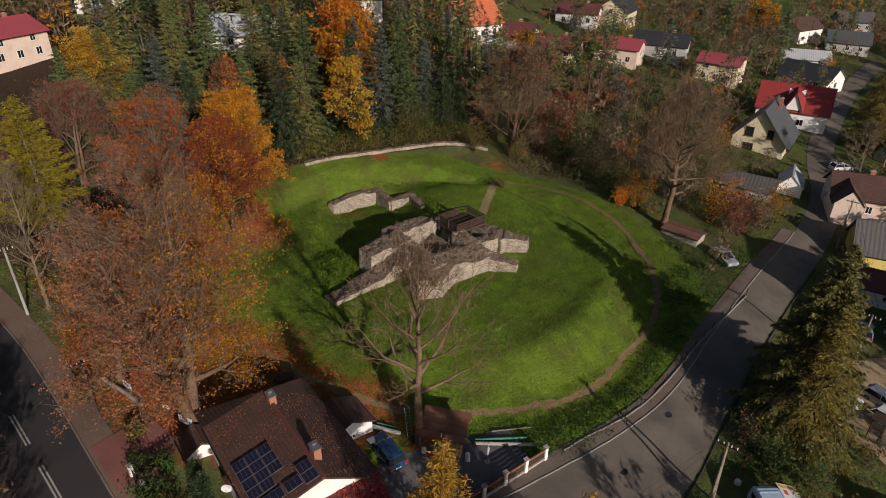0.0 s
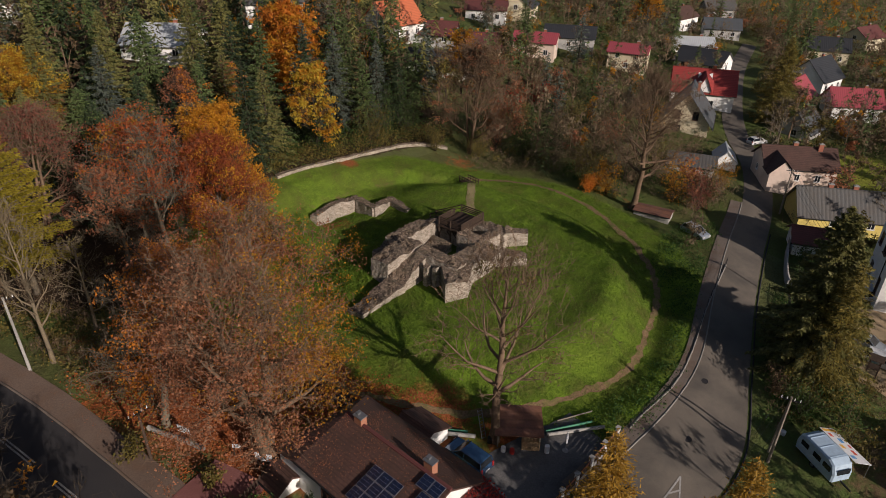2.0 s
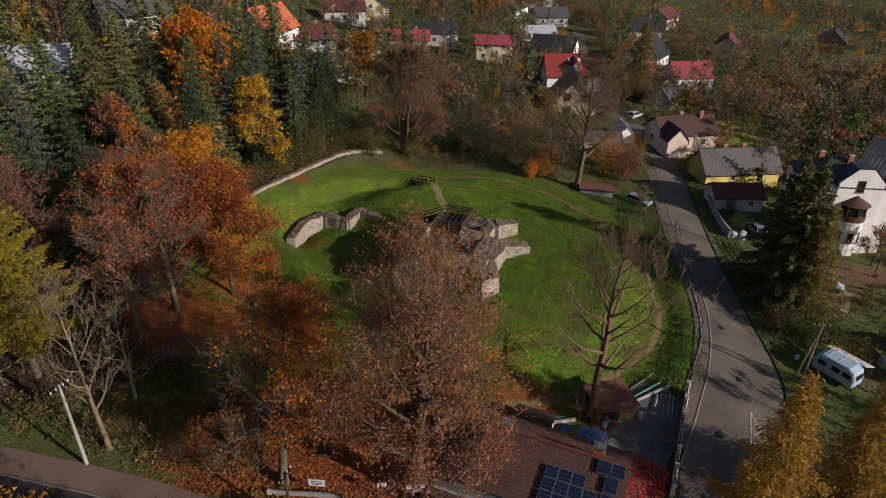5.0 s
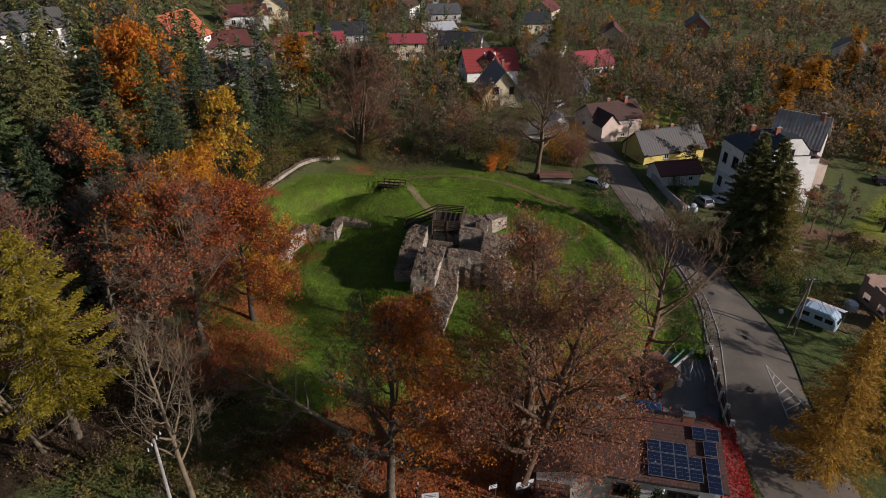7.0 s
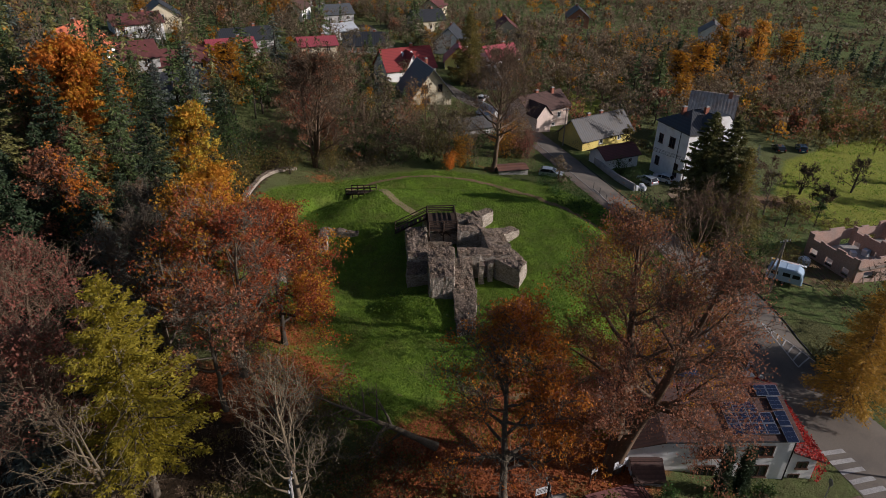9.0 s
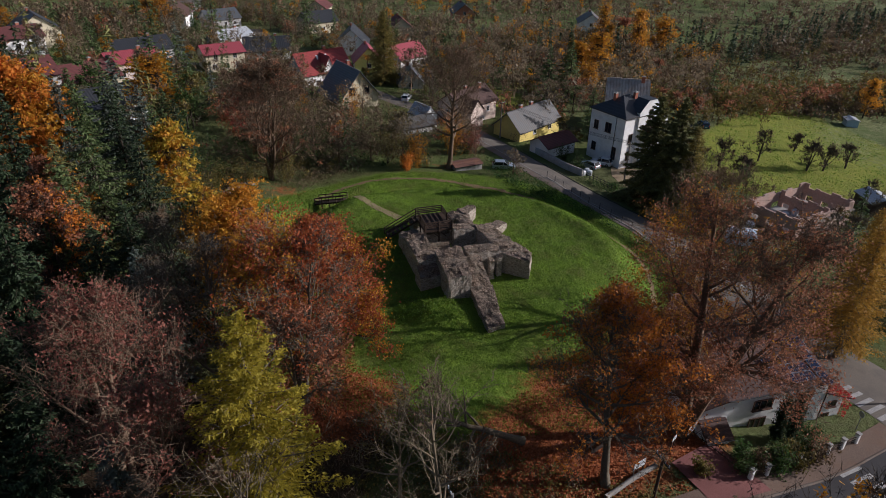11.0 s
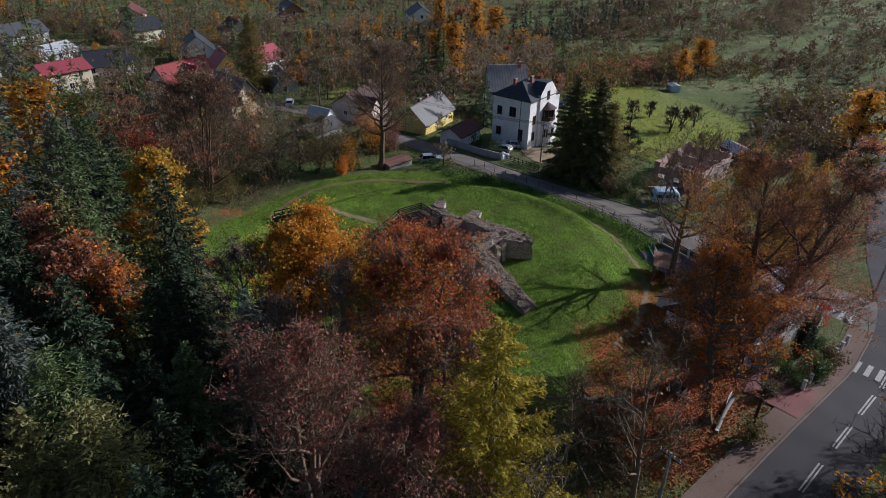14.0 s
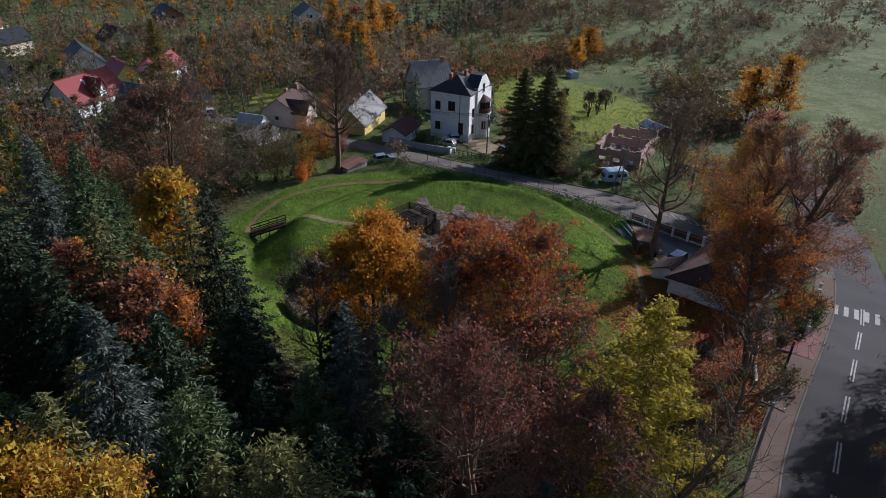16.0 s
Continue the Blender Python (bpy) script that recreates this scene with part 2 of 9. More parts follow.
roofing("sheet_dark", (0.03, 0.032, 0.036), (0.05, 0.052, 0.056), 0.55, 0.2, (0.02, 0.02, 0.02), 0.45, 0.0, 0.03, False)
roofing("sheet_slate", (0.075, 0.083, 0.09), (0.11, 0.12, 0.13), 0.35, 0.3, (0.05, 0.05, 0.05), 0.5, 0.0, 0.02)
roofing("sheet_grey", (0.085, 0.085, 0.083), (0.135, 0.133, 0.127), 0.6, 0.45, (0.1, 0.075, 0.05), 0.5, 0.0, 0.03, False)
roofing("sheet_weathered", (0.3, 0.28, 0.255), (0.46, 0.43, 0.39), 0.7, 0.5, (0.2, 0.1, 0.05), 0.5, 0.0, 0.03, False)
roofing("sheet_pale", (0.45, 0.48, 0.5), (0.55, 0.58, 0.6), 0.6, 0.3, (0.3, 0.32, 0.34), 0.4, 0.0, 0.02, False)
roofing("felt_red", (0.11, 0.05, 0.036), (0.18, 0.085, 0.058), 0.9, 0.4, (0.24, 0.1, 0.035), 0.9, 0.0, 0.01)
plain("window_glass", (0.02, 0.024, 0.03), 0.08, 0.0)
plain("frame_white", (0.75, 0.75, 0.73), 0.5)
plain("frame_brown", (0.1, 0.05, 0.03), 0.5)
plain("pv_cell", (0.012, 0.018, 0.045), 0.12, 0.0, 0.5)
plain("pv_frame", (0.5, 0.52, 0.55), 0.35, 0.8)
plain("metal_grey", (0.3, 0.31, 0.32), 0.45, 0.7)
plain("metal_dark", (0.03, 0.03, 0.032), 0.5, 0.5)
plain("rubber", (0.02, 0.02, 0.02), 0.8)
plain("plastic_white", (0.75, 0.76, 0.77), 0.45)
plain("plastic_green", (0.05, 0.25, 0.14), 0.5)
plain("plastic_red", (0.5, 0.04, 0.03), 0.5)
plain("car_blue", (0.035, 0.09, 0.19), 0.25, 0.3, 0.8)
plain("car_silver", (0.5, 0.55, 0.6), 0.3, 0.5, 0.8)
plain("car_white", (0.72, 0.74, 0.76), 0.3, 0.0, 0.8)
plain("car_black", (0.02, 0.021, 0.024), 0.25, 0.2, 0.8)
plain("lamp_red", (0.45, 0.02, 0.02), 0.3)
plain("lamp_clear", (0.7, 0.7, 0.68), 0.2)
plain("caravan_shell", (0.46, 0.6, 0.74), 0.4, 0.0, 0.2)
plain("board_white", (0.68, 0.7, 0.72), 0.6)
plain("board_yellow", (0.75, 0.42, 0.05), 0.6)
plain("board_blue", (0.1, 0.3, 0.6), 0.6)
plain("board_red", (0.6, 0.1, 0.06), 0.6)
plain("tarp_white", (0.7, 0.72, 0.75), 0.5)
leafy("leaf_orange", [(0.5, 0.155, 0.022), (0.74, 0.27, 0.032), (0.82, 0.37, 0.042), (0.56, 0.18, 0.027)], 0.45)
leafy("leaf_amber", [(0.42, 0.17, 0.012), (0.62, 0.31, 0.025), (0.7, 0.4, 0.03), (0.36, 0.13, 0.015)], 0.45)
leafy("leaf_yellow", [(0.42, 0.29, 0.03), (0.62, 0.46, 0.045), (0.7, 0.53, 0.05), (0.34, 0.19, 0.03)], 0.45)
leafy("leaf_russet", [(0.29, 0.12, 0.064), (0.42, 0.172, 0.088), (0.5, 0.22, 0.108), (0.34, 0.14, 0.072)], 0.4)
leafy("leaf_red", [(0.3, 0.07, 0.03), (0.5, 0.13, 0.042), (0.6, 0.2, 0.05), (0.36, 0.09, 0.034)], 0.45)
leafy("leaf_crimson", [(0.28, 0.02, 0.02), (0.45, 0.03, 0.03), (0.5, 0.07, 0.03), (0.3, 0.03, 0.03)])
leafy("leaf_cherry", [(0.19, 0.07, 0.05), (0.29, 0.105, 0.074), (0.34, 0.14, 0.09), (0.22, 0.078, 0.055)], 0.4)
leafy("leaf_cherry_pale", [(0.27, 0.11, 0.062), (0.4, 0.18, 0.1), (0.48, 0.24, 0.125), (0.34, 0.15, 0.08)], 0.4)
leafy("leaf_brown", [(0.1, 0.066, 0.04), (0.17, 0.115, 0.065), (0.22, 0.15, 0.075), (0.13, 0.085, 0.05)])
# brown leaves paled to carry the far woods' haze; nearer scrub shares them
leafy("leaf_tan_haze", [(0.15, 0.115, 0.07), (0.25, 0.19, 0.115), (0.32, 0.25, 0.15), (0.19, 0.15, 0.09)], 0.4)
leafy("leaf_olive", [(0.1, 0.085, 0.025), (0.17, 0.14, 0.035), (0.26, 0.2, 0.045), (0.12, 0.1, 0.03)])
leafy("leaf_green", [(0.035, 0.07, 0.018), (0.06, 0.11, 0.025), (0.1, 0.15, 0.03), (0.05, 0.085, 0.02)])
leafy("leaf_ivy", [(0.03, 0.075, 0.015), (0.055, 0.13, 0.02), (0.09, 0.19, 0.03), (0.12, 0.2, 0.035)], 0.3)
leafy("needle_green", [(0.066, 0.102, 0.034), (0.117, 0.166, 0.057), (0.178, 0.228, 0.078), (0.086, 0.120, 0.043)], 0.25)
leafy("needle_olive", [(0.125, 0.126, 0.041), (0.210, 0.210, 0.066), (0.293, 0.276, 0.087), (0.159, 0.150, 0.050)], 0.25)
leafy("needle_blue", [(0.075, 0.098, 0.076), (0.125, 0.15, 0.12), (0.18, 0.21, 0.168), (0.09, 0.115, 0.088)], 0.25)
# dark green, deepened to hold the shade inside the wood
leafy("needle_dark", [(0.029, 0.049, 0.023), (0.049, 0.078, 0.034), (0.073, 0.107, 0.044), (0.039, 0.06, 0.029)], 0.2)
leafy("needle_larch", [(0.3, 0.25, 0.03), (0.5, 0.42, 0.04), (0.62, 0.51, 0.05), (0.33, 0.29, 0.036)], 0.6)
leafy("needle_larch_gold", [(0.26, 0.155, 0.025), (0.42, 0.25, 0.035), (0.52, 0.31, 0.04), (0.3, 0.19, 0.035)], 0.4)
leafy("needle_larch_olive", [(0.12, 0.11, 0.03), (0.2, 0.17, 0.04), (0.3, 0.22, 0.04), (0.14, 0.12, 0.03)], 0.3)
leafy("grass_blade", [(0.095, 0.175, 0.018), (0.16, 0.275, 0.026), (0.25, 0.37, 0.038), (0.16, 0.2, 0.03)], 0.5)
leafy("dry_stalk", [(0.16, 0.12, 0.06), (0.26, 0.2, 0.1), (0.34, 0.27, 0.15), (0.2, 0.15, 0.08)], 0.3)
leafy("fallen_leaf", [(0.24, 0.06, 0.02), (0.38, 0.11, 0.03), (0.46, 0.17, 0.04), (0.3, 0.08, 0.025)], 0.1)


def ground_material():
    m, nt, N, L, p = nodes_of("ground_cover")
    g = N.new("ShaderNodeNewGeometry")
    pos = g.outputs["Position"]

    def att(name):
        a = N.new("ShaderNodeAttribute")
        a.attribute_name = name
        return a.outputs["Fac"]

    fine = tex(nt, "ShaderNodeTexNoise", 5.0, 8.0, pos, 0.7)
    mid = tex(nt, "ShaderNodeTexNoise", 0.9, 6.0, pos, 0.65)
    big = tex(nt, "ShaderNodeTexNoise", 0.11, 5.0, pos, 0.6)

    def masked(name, soft=0.35):
        s = N.new("ShaderNodeMath")
        s.operation = "ADD"
        L.new(att(name), s.inputs[0])
        d = N.new("ShaderNodeMath")
        d.operation = "MULTIPLY_ADD"
        L.new(mid.outputs[0], d.inputs[0])
        d.inputs[1].default_value, d.inputs[2].default_value = 1.0, -0.5
        L.new(d.outputs[0], s.inputs[1])
        return ramp(nt, s.outputs[0], 0.5 - soft / 2, 0.5 + soft / 2)

    grass = mixc(nt, ramp(nt, fine.outputs[0], 0.3, 0.7), (0.066, 0.115, 0.012), (0.225, 0.33, 0.032))
    grass = mixc(nt, ramp(nt, mid.outputs[0], 0.35, 0.75), grass, (0.085, 0.14, 0.017))
    patch = tex(nt, "ShaderNodeTexNoise", 0.3, 4.0, pos, 0.6)
    grass = mixc(nt, ramp(nt, patch.outputs[0], 0.5, 0.66, (0, 0, 0), (0.6, 0.6, 0.6)), grass, (0.19, 0.31, 0.024))
    grass = mixc(nt, ramp(nt, patch.outputs[0], 0.36, 0.48, (0.55, 0.55, 0.55), (0, 0, 0)), grass, (0.115, 0.108, 0.03))
    grass = mixc(nt, ramp(nt, big.outputs[0], 0.45, 0.7, (0, 0, 0), (0.5, 0.5, 0.5)), grass, (0.13, 0.135, 0.03))
    wild = mixc(nt, ramp(nt, fine.outputs[0], 0.3, 0.7), (0.055, 0.065, 0.02), (0.14, 0.135, 0.05))
    wild = mixc(nt, ramp(nt, big.outputs[0], 0.4, 0.65), wild, (0.1, 0.135, 0.035))
    vor = N.new("ShaderNodeTexVoronoi")
    vor.inputs["Scale"].default_value = 0.022
    L.new(pos, vor.inputs["Vector"])
    vs = N.new("ShaderNodeSeparateColor")
    L.new(vor.outputs["Color"], vs.inputs[0])
    plot = mixc(nt, ramp(nt, vs.outputs[0], 0.2, 0.8), (0.16, 0.18, 0.07), (0.12, 0.19, 0.045))
    plot = mixc(nt, ramp(nt, mid.outputs[0], 0.3, 0.75), plot, (0.1, 0.095, 0.04))
    wild = mixc(nt, ramp(nt, vs.outputs[1], 0.25, 0.6, (0, 0, 0), (0.75, 0.75, 0.75)), wild, plot)
    litter = mixc(nt, ramp(nt, fine.outputs[0], 0.3, 0.68), (0.15, 0.046, 0.02), (0.46, 0.15, 0.05))
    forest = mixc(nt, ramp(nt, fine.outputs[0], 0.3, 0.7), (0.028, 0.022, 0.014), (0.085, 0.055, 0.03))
    dirt = mixc(nt, ramp(nt, fine.outputs[0], 0.3, 0.7), (0.12, 0.07, 0.042), (0.3, 0.185, 0.11))
    meadow = mixc(nt, ramp(nt, fine.outputs[0], 0.3, 0.7), (0.13, 0.17, 0.018), (0.33, 0.37, 0.04))
    meadow = mixc(nt, ramp(nt, mid.outputs[0], 0.35, 0.7, (0, 0, 0), (0.6, 0.6, 0.6)), meadow, (0.13, 0.13, 0.035))
    meadow = mixc(nt, ramp(nt, patch.outputs[0], 0.42, 0.6, (0, 0, 0), (0.6, 0.6, 0.6)), meadow, (0.27, 0.27, 0.04))
    col = mixc(nt, masked("grass"), wild, grass)
    col = mixc(nt, masked("meadow"), col, meadow)
    # far valley grass: distance haze put into the colour as a paler green
    dry = mixc(nt, ramp(nt, mid.outputs[0], 0.3, 0.7), (0.13, 0.15, 0.055), (0.29, 0.31, 0.13))
    col = mixc(nt, masked("far_haze"), col, mixc(nt, ramp(nt, big.outputs[0], 0.42, 0.62), dry, (0.13, 0.165, 0.05)))
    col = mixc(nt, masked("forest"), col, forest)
    col = mixc(nt, masked("litter"), col, litter)
    col = mixc(nt, masked("dirt"), col, dirt)
    L.new(col, p.inputs["Base Color"])
    p.inputs["Roughness"].default_value = 0.95
    p.inputs["Specular IOR Level"].default_value = 0.15
    rel = N.new("ShaderNodeMath")
    rel.operation = "MULTIPLY_ADD"
    L.new(mid.outputs[0], rel.inputs[0])
    rel.inputs[1].default_value = 1.6
    L.new(fine.outputs[0], rel.inputs[2])
    bump(nt, rel.outputs[0], 1.0, 0.32, p)
    MATS["ground_cover"] = m


ground_material()

# ---- mesh helpers ----
class MB:
    """Collects vertices and faces for one mesh."""

    def __init__(self):
        self.v, self.f = [], []

    def add(self, verts, faces):
        o = len(self.v)
        self.v += [tuple(p) for p in verts]
        self.f += [tuple(i + o for i in q) for q in faces]
        return self

    def box(self, c, s, rz=0.0, m=None):
        x, y, z = s[0] / 2, s[1] / 2, s[2] / 2
        co, si = math.cos(radians(rz)), math.sin(radians(rz))
        vs = []
        for k in (-z, z):
            for a, b in ((-x, -y), (x, -y), (x, y), (-x, y)):
                p = Vector((c[0] + a * co - b * si, c[1] + a * si + b * co, c[2] + k))
                vs.append(m @ p if m else p)
        return self.add(vs, [(3, 2, 1, 0), (4, 5, 6, 7), (0, 1, 5, 4), (1, 2, 6, 5), (2, 3, 7, 6), (3, 0, 4, 7)])

    def prism(self, poly, z0, z1):
        n = len(poly)
        a = z0 if isinstance(z0, (list, tuple)) else [z0] * n
        b = z1 if isinstance(z1, (list, tuple)) else [z1] * n
        vs = [(p[0], p[1], a[i]) for i, p in enumerate(poly)] + [(p[0], p[1], b[i]) for i, p in enumerate(poly)]
        fs = [tuple(range(n - 1, -1, -1)), tuple(range(n, 2 * n))]
        fs += [(i, (i + 1) % n, n + (i + 1) % n, n + i) for i in range(n)]
        return self.add(vs, fs)

    def tube(self, p0, p1, r0, r1=None, n=8, caps=True):
        r1 = r0 if r1 is None else r1
        p0, p1 = Vector(p0), Vector(p1)
        d = (p1 - p0).normalized()
        a = d.orthogonal().normalized()
        b = d.cross(a)
        vs = []
        for p, r in ((p0, r0), (p1, r1)):
            vs += [p + (a * math.cos(2 * math.pi * i / n) + b * math.sin(2 * math.pi * i / n)) * r for i in range(n)]
        fs = [(i, (i + 1) % n, n + (i + 1) % n, n + i) for i in range(n)]
        if caps:
            fs += [tuple(range(n - 1, -1, -1)), tuple(range(n, 2 * n))]
        return self.add(vs, fs)

    def bevel_box(self, c, s, b=0.04, rz=0.0):
        """A box with chamfered upright and top edges."""
        x, y, z = s[0] / 2, s[1] / 2, s[2]
        co, si = math.cos(radians(rz)), math.sin(radians(rz))

        def ring(ix, zz):
            o = [(x - ix, y - b - ix), (x - b - ix, y - ix), (-x + b + ix, y - ix), (-x + ix, y - b - ix), (-x + ix, -y + b + ix), (-x + b + ix, -y + ix), (x - b - ix, -y + ix), (x - ix, -y + b + ix)]
            return [(c[0] + p * co - q * si, c[1] + p * si + q * co, c[2] + zz) for p, q in o]
        vs = ring(0, 0) + ring(0, z - b) + ring(b, z)
        fs = [tuple(range(7, -1, -1)), tuple(range(16, 24))]
        for k in (0, 8):
            fs += [(k + i, k + (i + 1) % 8, k + 8 + (i + 1) % 8, k + 8 + i) for i in range(8)]
        return self.add(vs, fs)

    def mesh(self, name, mat=None, smooth=False):
        me = bpy.data.meshes.new(name)
        me.from_pydata(self.v, [], self.f)
        if mat:
            me.materials.append(MATS[mat])
        if smooth:
            me.polygons.foreach_set("use_smooth", [True] * len(me.polygons))
        me.update()
        return me


def fast_mesh(name, verts, quads, mat, smooth=False):
    """A mesh from numpy arrays: verts (n,3), faces (m,k)."""
    me = bpy.data.meshes.new(name)
    n, (m, k) = len(verts), quads.shape
    me.vertices.add(n)
    me.vertices.foreach_set("co", np.ascontiguousarray(verts, dtype=np.float32).ravel())
    me.loops.add(m * k)
    me.loops.foreach_set("vertex_index", np.ascontiguousarray(quads, dtype=np.int32).ravel())
    me.polygons.add(m)
    me.polygons.foreach_set("loop_start", np.arange(0, m * k, k, dtype=np.int32))
    if smooth:
        me.polygons.foreach_set("use_smooth", np.ones(m, dtype=bool))
    me.materials.append(MATS[mat])
    me.update(calc_edges=True)
    return me


def thing(name, at=(0, 0, 0), rz=0.0, label="", category="", group="", kind=""):
    ob = new(name)
    ob.empty_display_size = 0.3
    ob.matrix_basis = pose(*at, 0, 0, rz)
    return tagged(ob, label, category, group, kind)


def part(name, data, mat, parent, label=""):
    """One mesh object under a thing or a part; data is an MB or a mesh."""
    me = data.mesh(name, mat) if isinstance(data, MB) else data
    ob = new(name, me)
    ob.parent = parent
    if label:
        tagged(ob, label)
    return ob


def solo(name, data, mat, label="", category="", group="", kind="", at=(0, 0, 0), rz=0.0, smooth=False):
    """A thing that is one mesh."""
    me = data.mesh(name, mat, smooth) if isinstance(data, MB) else data
    ob = new(name, me)
    ob.matrix_basis = pose(*at, 0, 0, rz)
    return tagged(ob, label, category, group, kind)


# ---- the lie of the land ----
def sstep(a, b, x):
    t = np.clip((x - a) / (b - a), 0, 1)
    return t * t * (3 - 2 * t)


def land(x, y):
    """Height of the hillside without the castle mound."""
    X, Y = np.tanh(x / 160) * 160 / 60, np.tanh(y / 160) * 160 / 60
    z = (-1.072 - 4.532 * X + 3.509 * Y + 0.406 * X * X - 2.15 * X * Y + 1.332 * Y * Y
            - 0.248 * X ** 3 + 1.055 * X * X * Y - 1.62 * X * Y * Y + 0.771 * Y ** 3)
    z = np.where(z < -12, -12 - 5 * (1 - np.exp(np.minimum(z + 12, 0) / 5)), z)
    return np.where(z > 9, 9 + 6 * (1 - np.exp(-np.maximum(z - 9, 0) / 6)), z)


def bell(x, y, cx, cy, s):
    return np.exp(-((x - cx) ** 2 + (y - cy) ** 2) / (2 * s * s))


def height(x, y):
    """Height of the ground: hillside, castle mound, its moat and hollow, the cut of the street."""
    x, y = np.asarray(x, float), np.asarray(y, float)
    z = land(x, y)
    r = np.hypot(x - 1.0, (y + 2.0))
    z = z - 1.7 * bell(x, y, 13, 30, 8.0)
    top = -0.5 - 0.9 * sstep(-6, -13, x) + 1.1 * bell(x, y, 5, 16, 6.0) + 0.5 * bell(x, y, 4, -14, 6)
    side = sstep(-8, 6, x + 0.4 * y)            # the knoll is steeper on its northern and eastern sides
    w = sstep(25.0, 15.0, r) * (1 - side) + sstep(25.6, 19.0, r) * side
    z = z + w * (top - z)
    z = z + sstep(9.0, 4.5, np.hypot(x + 9.5, y - 12.5)) * (-1.9 - z) + 1.6 * bell(x, y, -12.8, -3.8, 2.2)
    z = z - (0.5 + 0.7 * sstep(-4, 18, y)) * np.exp(-((r - 26.3) / 1.7) ** 2)
    z = z - 1.5 * sstep(-1, 6, y - 0.3 * x) * sstep(4, -6, x) * np.exp(-((r - 24.0) / 2.6) ** 2)
    z = z + 0.5 * sstep(-4, 6, x) * np.exp(-((r - 20.5) / 2.2) ** 2)
    z = z - 0.7 * sstep(-6, -12, x) * sstep(8, 0, y) * np.exp(-((r - 22.5) / 2.2) ** 2)
    z = z - 0.55 * sstep(33, 38, x * 0.75 - y * 0.66) * sstep(60, 40, np.hypot(x - 30, y + 18))
    z = z - 0.9 * bell(x, y, 0, -34, 7) + 0.6 * bell(x, y, 9.2, 18.8, 2.0)
    z = z + 0.6 * bell(x, y, -25, -33, 5) + 0.7 * bell(x, y, -19, 23, 7)
    z = z + 0.05 * np.sin(x * 2.3 + 2 * np.sin(y * 1.1)) * np.sin(y * 2.1 + 2 * np.sin(x * 0.9)) * sstep(34, 30, r) + 0.06 * np.sin(x * 0.9 + 1.3 * np.sin(y * 0.4)) * np.sin(y * 0.8 + np.sin(x * 0.5))
    return z


def hz(x, y):
    return float(height(x, y))


def curve_pts(pts, step=1.0):
    """Catmull-Rom through rows of any width, resampled at about step metres."""
    p = np.array(pts, float)
    p = np.vstack([2 * p[0] - p[1], p, 2 * p[-1] - p[-2]])
    out = []
    for i in range(1, len(p) - 2):
        n = max(1, int(np.linalg.norm(p[i + 1][:2] - p[i][:2]) / step))
        for t in np.arange(n) / n:
            out.append(0.5 * (2 * p[i] + (p[i + 1] - p[i - 1]) * t + (2 * p[i - 1] - 5 * p[i] + 4 * p[i + 1] - p[i + 2]) * t * t + (3 * p[i] - p[i - 1] - 3 * p[i + 1] + p[i + 2]) * t ** 3))
    out.append(p[-2])
    return np.array(out)


def near_line(x, y, line):
    """Distance from points to a polyline given by dense samples."""
    best = np.full(x.shape, 1e9)
    for i in range(0, len(line), 8):
        c = line[i:i + 8]
        d = np.sqrt((x[..., None] - c[:, 0]) ** 2 + (y[..., None] - c[:, 1]) ** 2)
        best = np.minimum(best, d.min(-1))
    return best


RING = curve_pts([(28.8, 2.3), (28, -5), (25.5, -11), (21, -17), (15.6, -23), (8, -26), (-1, -27), (-9, -25), (-17, -20.5), (-23.5, -14), (-26.5, -6),
                  (-26, 3), (-21, 12), (-13.5, 19), (-5.3, 23.5), (2, 25.2), (8.5, 25.6), (14, 25.2), (18.5, 23.4), (22.5, 20), (25.3, 15.8), (27.6, 9.8), (28.8, 2.3)], 0.7)
STREET = curve_pts([(-9, -55, 9), (-3, -49, 9), (4, -42.5, 8.6), (11, -38, 8), (19, -32.5, 7.4), (26.6, -24.3, 5.2), (35.3, -12.8, 4.9), (44.8, -1, 4.9), (57, 13.5, 4.8), (66.5, 28, 4.8), (72, 41, 4.8), (80, 56, 4.8), (96, 80, 4.6), (112, 102, 4.6), (135, 130, 4.6)])
MAIN = curve_pts([(-92.7, 31.9, 7.2), (-71.7, 3.9, 7.2), (-57.9, -12.9, 7.2), (-42.8, -25.9, 7.2), (-27.1, -41.0, 5.9), (-18.9, -48.7, 5.7), (-7.2, -57.3, 6.2), (14, -68, 7.4), (50, -88, 7.4), (110, -115, 7.4)])
GRAVEL = curve_pts([(9.4, 20.4, 0.9), (8.2, 17, 1.15), (7.0, 13, 1.2), (6.2, 9.5, 1.2)], 0.5)
WALLTOP = curve_pts([(-21, 20.5), (-14, 25.5), (-7.2, 30.3), (-1.5, 34.2), (2, 36.0), (6.3, 36.8), (8.5, 36.4)], 0.6)


def offset_line(line, d):
    """The line moved d metres to its left."""
    t = np.gradient(line[:, :2], axis=0)
    t /= np.linalg.norm(t, axis=1)[:, None]
    o = line.copy()
    o[:, 0] -= t[:, 1] * d
    o[:, 1] += t[:, 0] * d
    return o


